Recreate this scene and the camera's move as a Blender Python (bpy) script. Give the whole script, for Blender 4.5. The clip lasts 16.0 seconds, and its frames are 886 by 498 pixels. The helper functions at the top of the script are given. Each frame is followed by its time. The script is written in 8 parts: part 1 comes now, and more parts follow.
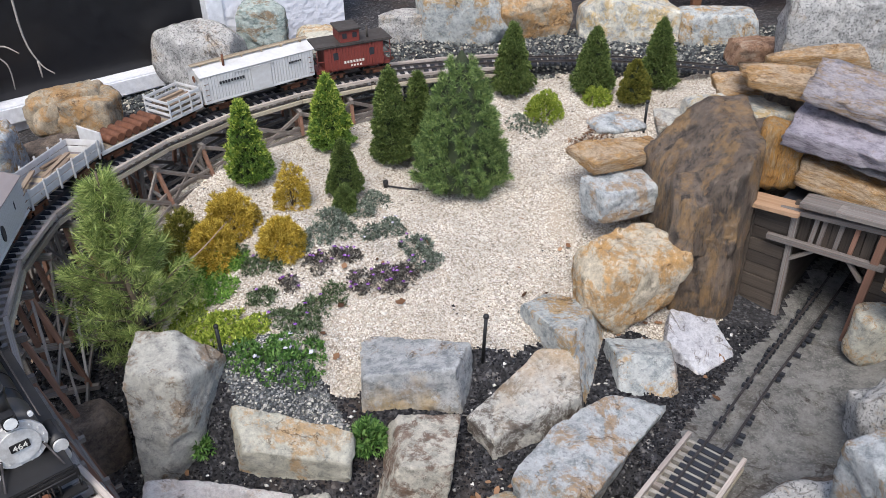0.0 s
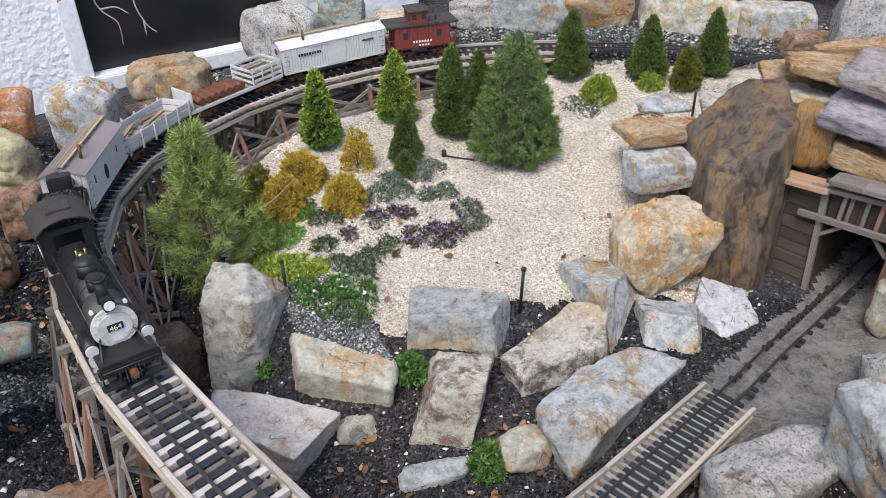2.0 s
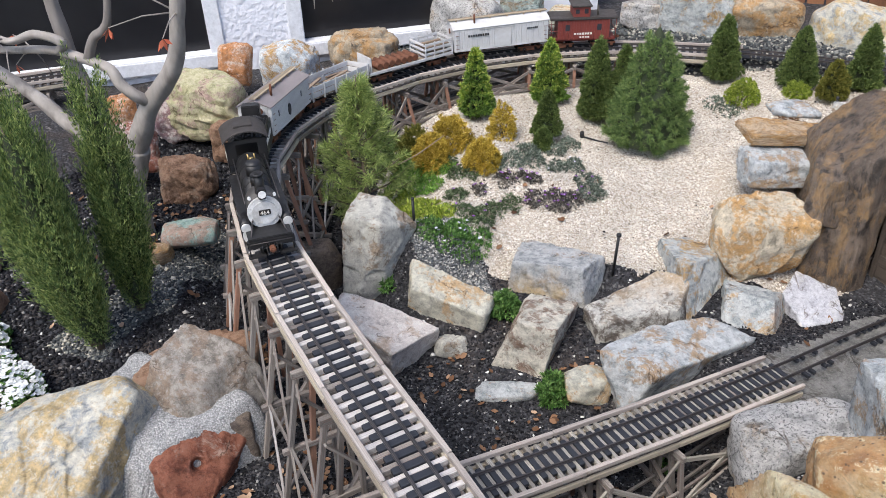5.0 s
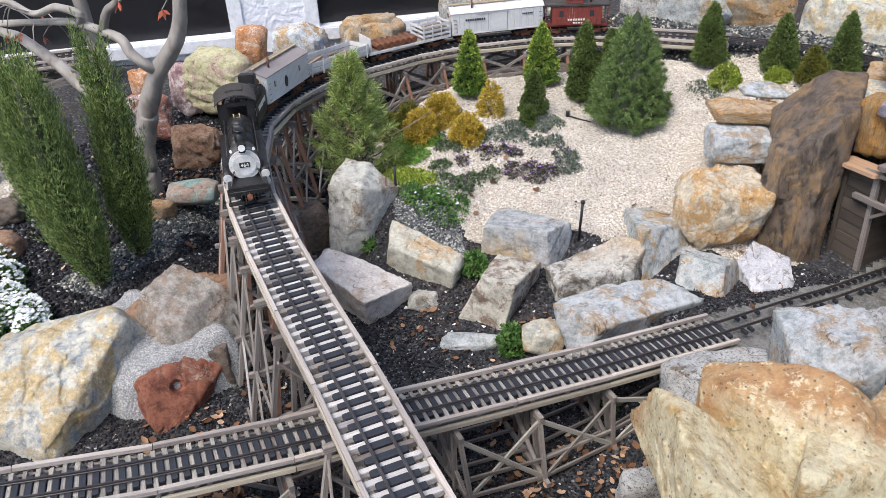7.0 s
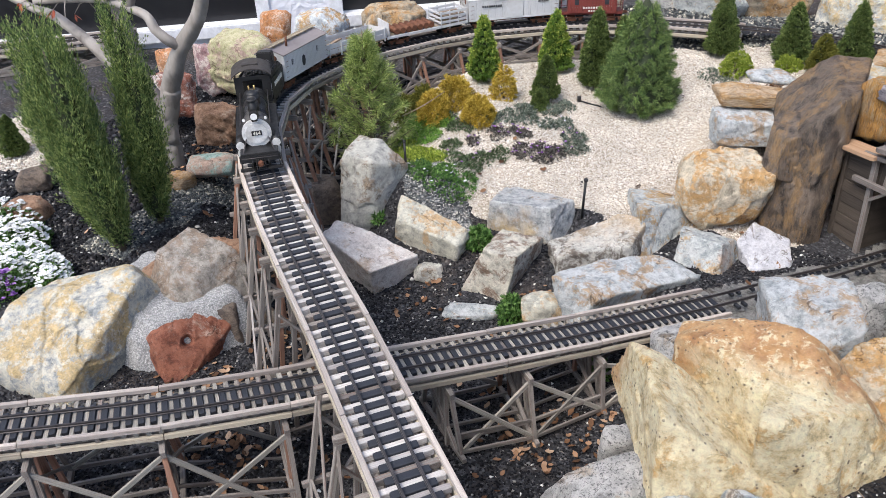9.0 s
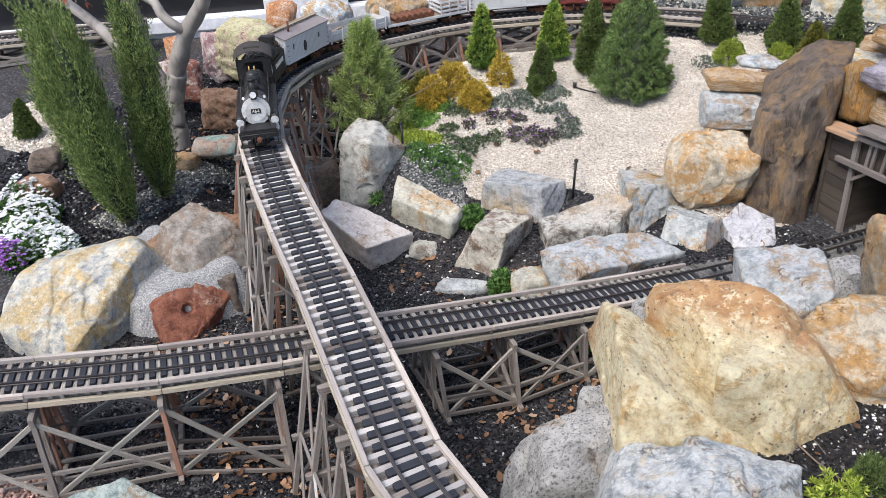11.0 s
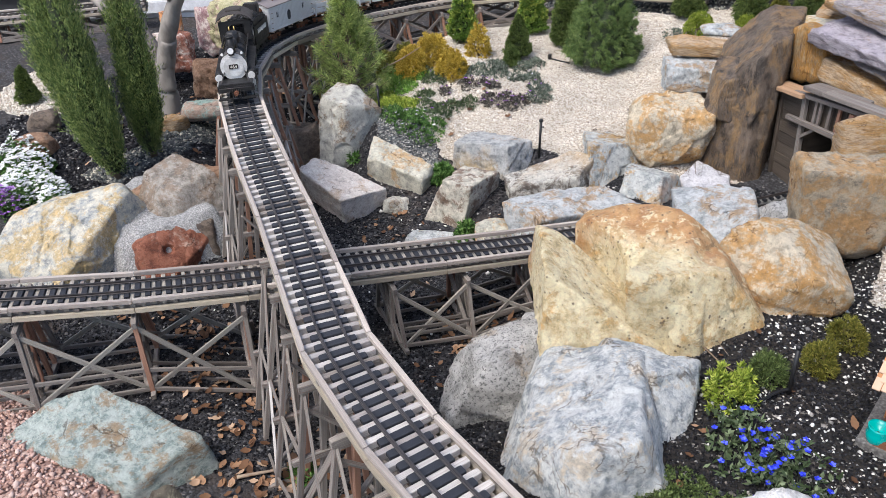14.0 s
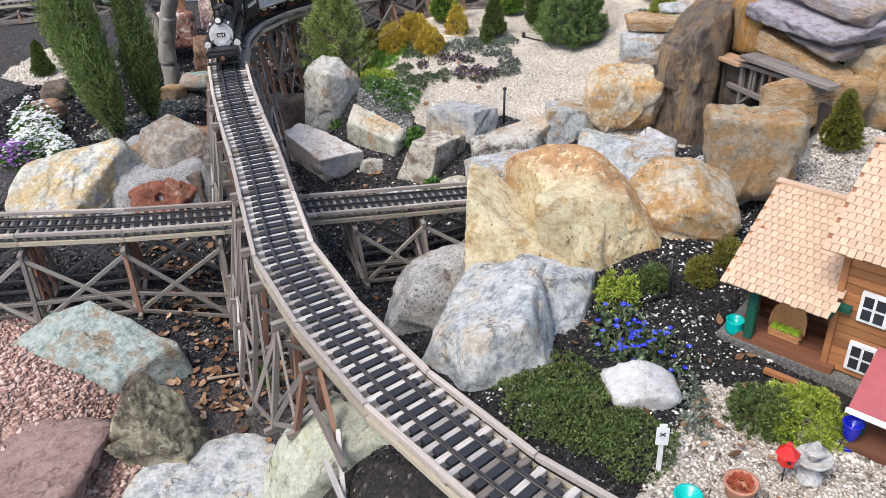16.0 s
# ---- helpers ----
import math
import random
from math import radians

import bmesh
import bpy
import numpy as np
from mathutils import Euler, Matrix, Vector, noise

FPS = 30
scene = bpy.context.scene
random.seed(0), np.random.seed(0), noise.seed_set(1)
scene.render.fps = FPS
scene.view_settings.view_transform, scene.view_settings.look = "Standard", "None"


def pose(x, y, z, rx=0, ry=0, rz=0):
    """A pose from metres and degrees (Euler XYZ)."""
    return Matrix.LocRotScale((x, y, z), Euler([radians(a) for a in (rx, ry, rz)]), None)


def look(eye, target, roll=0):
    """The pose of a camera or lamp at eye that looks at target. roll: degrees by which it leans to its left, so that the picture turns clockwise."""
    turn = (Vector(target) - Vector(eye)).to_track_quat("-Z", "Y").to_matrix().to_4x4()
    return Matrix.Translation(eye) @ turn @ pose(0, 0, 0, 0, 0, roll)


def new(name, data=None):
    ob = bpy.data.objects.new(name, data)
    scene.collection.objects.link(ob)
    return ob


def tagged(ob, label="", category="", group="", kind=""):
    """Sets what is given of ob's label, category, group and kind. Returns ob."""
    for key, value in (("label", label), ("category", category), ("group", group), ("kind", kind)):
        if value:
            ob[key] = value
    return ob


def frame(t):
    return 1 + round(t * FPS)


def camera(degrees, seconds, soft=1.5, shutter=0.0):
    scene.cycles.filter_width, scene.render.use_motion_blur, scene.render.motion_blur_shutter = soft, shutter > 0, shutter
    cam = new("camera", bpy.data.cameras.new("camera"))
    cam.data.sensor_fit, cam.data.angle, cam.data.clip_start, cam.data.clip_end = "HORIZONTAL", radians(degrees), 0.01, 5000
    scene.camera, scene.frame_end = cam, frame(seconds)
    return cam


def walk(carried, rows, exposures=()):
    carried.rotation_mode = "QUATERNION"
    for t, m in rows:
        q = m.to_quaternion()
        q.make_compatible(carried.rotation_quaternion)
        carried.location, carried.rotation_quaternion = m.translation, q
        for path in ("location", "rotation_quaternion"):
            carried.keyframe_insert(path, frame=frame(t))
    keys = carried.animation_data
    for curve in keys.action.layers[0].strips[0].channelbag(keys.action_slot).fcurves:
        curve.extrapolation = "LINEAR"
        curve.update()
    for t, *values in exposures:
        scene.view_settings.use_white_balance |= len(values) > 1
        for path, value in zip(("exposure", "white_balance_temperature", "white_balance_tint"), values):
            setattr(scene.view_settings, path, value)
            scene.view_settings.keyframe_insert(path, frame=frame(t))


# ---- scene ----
cam = camera(57.1, 16.0, soft=0.6)
METRES, EYE, TILT, LEAN, TURN = 2.0, 1.55, -34.0, 1.0, 0.0
ROWS = [
    (0.0, 0.0, 0.0, 0.0, 0.0, 0.0, -0.0),
    (0.5, 0.0028, -0.0166, -0.013, 1.44, 0.09, -0.89),
    (1.0, 0.0149, -0.0453, -0.0337, 2.91, 0.16, -1.7),
    (1.5, 0.0268, -0.0768, -0.0505, 4.3, 0.14, -2.53),
    (2.0, 0.0407, -0.0991, -0.0619, 5.12, 0.06, -2.99),
    (2.5, 0.0668, -0.12, -0.0715, 6.4, -0.06, -3.67),
    (3.0, 0.1039, -0.1452, -0.082, 8.93, -0.14, -5.16),
    (3.5, 0.1333, -0.1673, -0.0943, 12.08, -0.43, -7.11),
    (4.0, 0.1513, -0.1979, -0.1081, 14.87, -0.74, -8.88),
    (6.5, 0.3151, -0.2887, -0.1444, 22.05, -1.9, -12.66),
    (7.0, 0.3534, -0.295, -0.1608, 22.43, -1.97, -12.79),
    (7.5, 0.3807, -0.2897, -0.1714, 22.9, -2.11, -13.02),
    (8.0, 0.3948, -0.2935, -0.178, 23.54, -2.23, -13.4),
    (8.5, 0.4002, -0.2978, -0.1863, 24.24, -2.37, -13.83),
    (9.0, 0.4186, -0.3149, -0.1936, 24.78, -2.41, -14.06),
    (11.5, 0.4899, -0.3382, -0.2239, 25.94, -2.63, -14.34),
    (12.0, 0.5052, -0.337, -0.226, 26.06, -2.66, -14.37),
    (12.5, 0.5168, -0.3343, -0.2344, 26.19, -2.64, -14.43),
    (13.0, 0.5364, -0.3399, -0.2466, 26.43, -2.63, -14.5),
    (13.5, 0.5632, -0.3513, -0.2637, 26.62, -2.59, -14.51),
    (14.0, 0.5972, -0.3664, -0.2821, 26.95, -2.63, -14.63),
    (14.5, 0.6347, -0.39, -0.295, 27.26, -2.65, -14.75),
    (15.0, 0.6711, -0.4097, -0.3052, 27.58, -2.74, -14.84),
    (15.5, 0.7152, -0.4246, -0.3168, 27.92, -2.85, -14.93),
    (16.0, 0.7617, -0.4355, -0.3331, 28.51, -2.97, -15.14),
]
walk(cam, [(t, pose(0, 0, EYE, TILT, LEAN, TURN) @ pose(METRES * x, METRES * y, METRES * z, 90 + pitch, roll, yaw)) for t, x, y, z, yaw, pitch, roll in ROWS],
     exposures=[(0.0, 1.1, 6200, 10), (3.0, 1.12, 6250, 10), (6.5, 1.27, 6250, 10), (9.0, 1.3, 6250, 10), (13.0, 1.26, 6250, 10), (16.0, 1.24, 6350, 10)])

# ---- light ----
SUN_EL, SUN_AZ = 58.0, 191.0
world = bpy.data.worlds.new("sky")
scene.world = world
world.use_nodes = True
wn = world.node_tree.nodes
sky = wn.new("ShaderNodeTexSky")
sky.sky_type, sky.sun_disc = "NISHITA", False
sky.sun_elevation, sky.sun_rotation = radians(SUN_EL), radians(SUN_AZ)
sky.air_density, sky.dust_density = 1.0, 2.5
world.node_tree.links.new(sky.outputs[0], wn["Background"].inputs[0])
wn["Background"].inputs[1].default_value = 0.108
lamp = bpy.data.lights.new("sun", "SUN")
lamp.energy, lamp.angle, lamp.color = 1.5, radians(26), (1.0, 0.93, 0.84)
sun = new("sun", lamp)
sun.matrix_world = look((-0.35, -1.65, 4.9), (0.2, 1.2, 0.2))

# ---- small tools ----
rng = np.random.default_rng(7)


def vnoise(p, seed=0):
    """Smooth value noise of points (n, 3), about -1 to 1."""
    p = np.asarray(p, float) + seed * 17.31
    i = np.floor(p).astype(np.int64)
    f = p - i
    f = f * f * (3 - 2 * f)
    out = np.zeros(len(p))
    for dx in (0, 1):
        for dy in (0, 1):
            for dz in (0, 1):
                h = ((i[:, 0] + dx) * 374761393 + (i[:, 1] + dy) * 668265263 + (i[:, 2] + dz) * 2147483647) & 0xFFFFFFFF
                h = ((h ^ (h >> 13)) * 1274126177) & 0xFFFFFFFF
                v = ((h ^ (h >> 16)) & 0xFFFF) / 32768.0 - 1
                w = (f[:, 0] if dx else 1 - f[:, 0]) * (f[:, 1] if dy else 1 - f[:, 1]) * (f[:, 2] if dz else 1 - f[:, 2])
                out += v * w
    return out


def fractal(p, octaves=4, seed=0):
    return sum(vnoise(np.asarray(p) * 2 ** k, seed + k) / 2 ** k for k in range(octaves))


def mesh_of(name, verts, faces, mat, smooth=False):
    me = bpy.data.meshes.new(name)
    me.from_pydata([tuple(v) for v in verts], [], [tuple(f) for f in faces])
    if mat:
        me.materials.append(mat)
    if smooth:
        me.polygons.foreach_set("use_smooth", [True] * len(me.polygons))
    me.update()
    return me


def fast_mesh(name, verts, faces, mat, smooth=False):
    """Equal-sided faces from numpy arrays."""
    me = bpy.data.meshes.new(name)
    n, k = faces.shape
    me.vertices.add(len(verts))
    me.vertices.foreach_set("co", np.ascontiguousarray(verts, dtype=np.float32).ravel())
    me.loops.add(n * k)
    me.loops.foreach_set("vertex_index", np.ascontiguousarray(faces, dtype=np.int32).ravel())
    me.polygons.add(n)
    me.polygons.foreach_set("loop_start", np.arange(0, n * k, k, dtype=np.int32))
    if smooth:
        me.polygons.foreach_set("use_smooth", np.ones(n, dtype=bool))
    me.update(calc_edges=True)
    if mat:
        me.materials.append(mat)
    return me


def bm_mesh(name, bm, mat, smooth=False):
    me = bpy.data.meshes.new(name)
    bm.to_mesh(me)
    bm.free()
    me.materials.append(mat)
    if smooth:
        me.polygons.foreach_set("use_smooth", [True] * len(me.polygons))
    return me


def thing(name, at, label, category, group="", kind="", rz=0.0):
    """A top-level Empty at the base of a thing."""
    e = new(name)
    e.empty_display_size = 0.05
    e.matrix_basis = pose(at[0], at[1], at[2], 0, 0, rz)
    return tagged(e, label, category, group, kind)


def put(ob, parent, world_m=None, label=""):
    """Hangs ob under parent; world_m is its place in the world."""
    ob.parent = parent
    inv = parent.matrix_basis.inverted()
    if parent.parent:
        inv = Matrix.Identity(4)
        up = parent
        chain = []
        while up:
            chain.append(up)
            up = up.parent
        full = Matrix.Identity(4)
        for o in reversed(chain):
            full = full @ (o.matrix_parent_inverse if o.parent else Matrix.Identity(4)) @ o.matrix_basis
        inv = full.inverted()
    ob.matrix_parent_inverse = inv
    ob.matrix_basis = world_m if world_m is not None else Matrix.Identity(4)
    if label:
        tagged(ob, label)
    return ob


def local(name, me, parent, m=None, label=""):
    """A part in its thing's own coordinates."""
    ob = new(name, me)
    ob.parent = parent
    ob.matrix_basis = m if m is not None else Matrix.Identity(4)
    if label:
        tagged(ob, label)
    return ob


BOXES = {}


def box_data(mat, wear=0.02):
    """One slightly worn unit box, along x, shared by all beams of a material."""
    if mat.name not in BOXES:
        bm = bmesh.new()
        bmesh.ops.create_cube(bm, size=1)
        bmesh.ops.bevel(bm, geom=bm.edges[:], offset=0.06, segments=1, affect="EDGES")
        for v in bm.verts:
            v.co.y += wear * noise.noise(v.co * 3)
            v.co.z += wear * noise.noise(v.co * 3 + Vector((5, 1, 2)))
        BOXES[mat.name] = bm_mesh("beam", bm, mat)
    return BOXES[mat.name]


def beam(name, p0, p1, w, h, mat, parent, up=(0, 0, 1), label=""):
    """A squared timber from p0 to p1, w wide and h high."""
    p0, p1 = Vector(p0), Vector(p1)
    x = (p1 - p0)
    ln = x.length
    x = x / ln
    u = Vector(up)
    if abs(x.dot(u)) > 0.98:
        u = Vector((0, 1, 0)) if abs(x.y) < 0.9 else Vector((1, 0, 0))
    y = u.cross(x).normalized()
    z = x.cross(y)
    m = Matrix(((x.x * ln, y.x * w, z.x * h, 0), (x.y * ln, y.y * w, z.y * h, 0), (x.z * ln, y.z * w, z.z * h, 0), (0, 0, 0, 1)))
    m.translation = (p0 + p1) / 2
    return put(new(name, box_data(mat)), parent, m, label)


def cyl(bm, r, p0, p1, seg=20, r2=None, caps=True):
    p0, p1 = Vector(p0), Vector(p1)
    d = p1 - p0
    m = Matrix.Translation((p0 + p1) / 2) @ d.to_track_quat("Z", "Y").to_matrix().to_4x4()
    return bmesh.ops.create_cone(bm, cap_ends=caps, segments=seg, radius1=r, radius2=r if r2 is None else r2, depth=d.length, matrix=m)


def block(bm, c, s, bevel=0.0, rot=None):
    m = Matrix.Translation(c) @ (rot or Matrix.Identity(4)) @ Matrix.Diagonal((*s, 1))
    g = bmesh.ops.create_cube(bm, size=1, matrix=m)
    if bevel:
        es = list({e for v in g["verts"] for e in v.link_edges})
        bmesh.ops.bevel(bm, geom=es, offset=bevel, segments=2, affect="EDGES")


# ---- materials ----
def mat_nodes(name):
    m = bpy.data.materials.new(name)
    m.use_nodes = True
    n, l = m.node_tree.nodes, m.node_tree.links
    return m, n, l, n["Principled BSDF"]


def ramp(n, stops):
    r = n.new("ShaderNodeValToRGB")
    els = r.color_ramp.elements
    while len(els) > len(stops):
        els.remove(els[-1])
    while len(els) < len(stops):
        els.new(0.5)
    for e, (p, c) in zip(els, stops):
        e.position = p
        e.color = (*c, 1) if len(c) == 3 else c
    return r


def coords(n, l, stretch=(1, 1, 1)):
    """Object coordinates, shifted at random from object to object."""
    tc, oi, ad = n.new("ShaderNodeTexCoord"), n.new("ShaderNodeObjectInfo"), n.new("ShaderNodeVectorMath")
    sc, cb = n.new("ShaderNodeVectorMath"), n.new("ShaderNodeVectorMath")
    cb.operation, cb.inputs[1].default_value = "SCALE", (1, 1, 1)
    cb.inputs["Scale"].default_value = 37.0
    comb = n.new("ShaderNodeCombineXYZ")
    for k in range(3):
        l.new(oi.outputs["Random"], comb.inputs[k])
    l.new(comb.outputs[0], cb.inputs[0])
    sc.operation, sc.inputs[1].default_value = "MULTIPLY", stretch
    l.new(tc.outputs["Object"], sc.inputs[0])
    l.new(sc.outputs[0], ad.inputs[0])
    l.new(cb.outputs[0], ad.inputs[1])
    return ad.outputs[0]


def noise_tex(n, l, vec, scale, detail=6, rough=0.6, warp=0.0):
    t = n.new("ShaderNodeTexNoise")
    t.inputs["Scale"].default_value, t.inputs["Detail"].default_value = scale, detail
    t.inputs["Roughness"].default_value, t.inputs["Distortion"].default_value = rough, warp
    l.new(vec, t.inputs["Vector"])
    return t.outputs["Fac"]


def mixc(n, l, fac, a, b, mode="MIX"):
    m = n.new("ShaderNodeMix")
    m.data_type, m.blend_type = "RGBA", mode
    if isinstance(fac, (int, float)):
        m.inputs[0].default_value = fac
    else:
        l.new(fac, m.inputs[0])
    for sock, v in ((m.inputs[6], a), (m.inputs[7], b)):
        if isinstance(v, tuple):
            sock.default_value = (*v, 1)
        else:
            l.new(v, sock)
    return m.outputs[2]


def bump(n, l, b, height, strength, dist, prev=None):
    k = n.new("ShaderNodeBump")
    k.inputs["Strength"].default_value, k.inputs["Distance"].default_value = strength, dist
    l.new(height, k.inputs["Height"])
    if prev:
        l.new(prev, k.inputs["Normal"])
    l.new(k.outputs[0], b.inputs["Normal"])
    return k.outputs[0]


def stone(name, c1, c2, c3, c4, patch=0.5, speck=0.62, scale=22.0, strata=(1, 1, 1), rough=0.85, crack=1.0, crown=None, dirt=0.7, pits=0):
    """Weathered stone: mottled body, blotches of c3 (rust, lichen), pale crusts, cracks and fine grains of c4."""
    m, n, l, b = mat_nodes(name)
    v = coords(n, l, strata)
    dark = tuple(x * 0.6 for x in c1)
    pale = tuple(min(0.9, x * 1.12 + 0.02) for x in c2)
    body = ramp(n, [(0.36, dark), (0.44, c1), (0.53, c2), (0.64, pale)])
    l.new(noise_tex(n, l, v, scale * 1.3, 15, 0.78, 0.25), body.inputs[0])
    patch -= 0.055
    pm = ramp(n, [(patch - 0.04, (0, 0, 0)), (patch + 0.015, (0.8, 0.8, 0.8)), (patch + 0.1, (1, 1, 1))])
    l.new(noise_tex(n, l, v, scale * 0.5, 15, 0.76, 0.3), pm.inputs[0])
    stain = ramp(n, [(0.35, tuple(x * 0.6 for x in c3)), (0.5, c3), (0.65, tuple(min(1, x * 1.3) for x in c3))])
    l.new(noise_tex(n, l, v, scale * 3, 12, 0.75), stain.inputs[0])
    col = mixc(n, l, pm.outputs[0], body.outputs[0], stain.outputs[0])
    off = n.new("ShaderNodeVectorMath")
    off.operation, off.inputs[1].default_value = "ADD", (7.3, 2.1, 5.7)
    l.new(v, off.inputs[0])
    if crown:
        # iron stain on one side of the stone
        tc, dt, ad = n.new("ShaderNodeTexCoord"), n.new("ShaderNodeVectorMath"), n.new("ShaderNodeMath")
        dt.operation, dt.inputs[1].default_value = "DOT_PRODUCT", crown[0]
        l.new(tc.outputs["Object"], dt.inputs[0])
        ad.operation, ad.inputs[2].default_value = "MULTIPLY_ADD", 0.15
        ad.inputs[1].default_value = 0.3
        l.new(noise_tex(n, l, v, 7, 8, 0.65), ad.inputs[0])
        sm_ = n.new("ShaderNodeMath")
        l.new(ad.outputs[0], sm_.inputs[0])
        l.new(dt.outputs["Value"], sm_.inputs[1])
        cm = ramp(n, [(crown[1] - 0.02, (0, 0, 0)), (crown[1] + 0.05, (0.85, 0.85, 0.85))])
        l.new(sm_.outputs[0], cm.inputs[0])
        tint = ramp(n, list(zip((0.4, 0.5, 0.62), crown[2] if len(crown) > 2 else ((0.4, 0.17, 0.06), (0.56, 0.28, 0.1), (0.64, 0.42, 0.22)))))
        l.new(noise_tex(n, l, v, 11, 12, 0.7), tint.inputs[0])
        col = mixc(n, l, cm.outputs[0], col, tint.outputs[0])
    crust = ramp(n, [(0.54, (0, 0, 0)), (0.58, (0.75, 0.75, 0.75))])
    l.new(noise_tex(n, l, off.outputs[0], scale * 1.6, 15, 0.8, 0.2), crust.inputs[0])
    col = mixc(n, l, crust.outputs[0], col, pale)
    lichen = ramp(n, [(0.585, (0, 0, 0)), (0.615, (dirt, dirt, dirt))])
    l.new(noise_tex(n, l, off.outputs[0], scale * 2.6, 15, 0.82, 0.3), lichen.inputs[0])
    col = mixc(n, l, lichen.outputs[0], col, tuple(x * 0.42 for x in c1))
    sm = ramp(n, [(speck, (0, 0, 0)), (speck + 0.03, (0.9, 0.9, 0.9))])
    l.new(noise_tex(n, l, v, scale * 9.5, 6, 0.8), sm.inputs[0])
    col = mixc(n, l, sm.outputs[0], col, c4)
    fine = ramp(n, [(0.3, (0.42, 0.4, 0.38)), (0.45, (0.92, 0.92, 0.92)), (0.55, (1.04, 1.04, 1.04)), (0.7, (1.25, 1.25, 1.25))])
    l.new(noise_tex(n, l, off.outputs[0], scale * 4.5, 14, 0.85), fine.inputs[0])
    col = mixc(n, l, 1.0, col, fine.outputs[0], "MULTIPLY")
    seam = ramp(n, [(0.487, (1, 1, 1)), (0.4965, (0.42, 0.38, 0.35)), (0.5035, (0.42, 0.38, 0.35)), (0.513, (1, 1, 1))])
    l.new(noise_tex(n, l, off.outputs[0], scale * 0.33, 6, 0.55, 0.6), seam.inputs[0])
    gate = ramp(n, [(0.5, (0, 0, 0)), (0.58, (crack, crack, crack))])
    l.new(noise_tex(n, l, v, scale * 0.5, 4, 0.6), gate.inputs[0])
    col = mixc(n, l, gate.outputs[0], col, mixc(n, l, 1.0, col, seam.outputs[0], "MULTIPLY"))
    p = None
    if pits:
        # scattered little holes
        vo = n.new("ShaderNodeTexVoronoi")
        vo.inputs["Scale"].default_value = pits
        l.new(v, vo.inputs["Vector"])
        hole = ramp(n, [(0.13, (0.85, 0.85, 0.85)), (0.24, (0, 0, 0))])
        l.new(vo.outputs["Distance"], hole.inputs[0])
        some = ramp(n, [(0.47, (0, 0, 0)), (0.53, (1, 1, 1))])
        l.new(noise_tex(n, l, off.outputs[0], 14, 6, 0.7), some.inputs[0])
        held = mixc(n, l, 1.0, hole.outputs[0], some.outputs[0], "MULTIPLY")
        col = mixc(n, l, held, col, c4)
        flat = n.new("ShaderNodeInvert")
        l.new(held, flat.inputs["Color"])
        p = bump(n, l, b, flat.outputs[0], 1.0, 0.006)
    l.new(col, b.inputs["Base Color"])
    b.inputs["Roughness"].default_value = rough
    p = bump(n, l, b, noise_tex(n, l, v, scale * 1.2, 15, 0.72, 0.3), 1.0, 0.013, p)
    p = bump(n, l, b, noise_tex(n, l, off.outputs[0], scale * 4.5, 12, 0.8), 1.0, 0.006, p)
    bump(n, l, b, noise_tex(n, l, v, scale * 15, 6, 0.75), 1.0, 0.003, p)
    return m


def wood(name, c1, c2, c3=None, stretch=(0.25, 4, 4), scale=3.0, rough=0.85, bumpd=0.0015, vary=1.0):
    m, n, l, b = mat_nodes(name)
    v = coords(n, l, stretch)
    r = ramp(n, [(0.3, c1), (0.7, c2)])
    l.new(noise_tex(n, l, v, scale, 8, 0.65, 0.3), r.inputs[0])
    col = r.outputs[0]
    oi = n.new("ShaderNodeObjectInfo")
    tone = ramp(n, [(0, (1 - 0.38 * vary, 1 - 0.4 * vary, 1 - 0.4 * vary)), (0.5, (0.95, 0.95, 0.95)), (1, (1 + 0.2 * vary, 1 + 0.18 * vary, 1 + 0.15 * vary))])
    l.new(oi.outputs["Random"], tone.inputs[0])
    col = mixc(n, l, 1.0, col, tone.outputs[0], "MULTIPLY")
    if c3:
        pm = ramp(n, [(0.55, (0, 0, 0)), (0.68, (1, 1, 1))])
        l.new(noise_tex(n, l, v, scale * 0.6, 5, 0.6), pm.inputs[0])
        col = mixc(n, l, pm.outputs[0], col, c3)
    l.new(col, b.inputs["Base Color"])
    b.inputs["Roughness"].default_value = rough
    bump(n, l, b, noise_tex(n, l, v, scale * 3, 8, 0.7), 0.7, bumpd)
    return m


def plain(name, c, rough=0.5, metal=0.0, c2=None, scale=40.0, bumpd=0.0004):
    """Paint, metal or plastic with slight dirt."""
    m, n, l, b = mat_nodes(name)
    v = coords(n, l)
    d = c2 or tuple(x * 0.7 for x in c)
    r = ramp(n, [(0.35, c), (0.75, d)])
    l.new(noise_tex(n, l, v, scale, 8, 0.7), r.inputs[0])
    l.new(r.outputs[0], b.inputs["Base Color"])
    rr = ramp(n, [(0.3, (rough * 0.8,) * 3), (0.7, (min(1, rough * 1.25),) * 3)])
    l.new(noise_tex(n, l, v, scale * 2, 5, 0.6), rr.inputs[0])
    l.new(rr.outputs[0], b.inputs["Roughness"])
    b.inputs["Metallic"].default_value = metal
    bump(n, l, b, noise_tex(n, l, v, scale * 4, 6, 0.7), 0.4, bumpd)
    return m


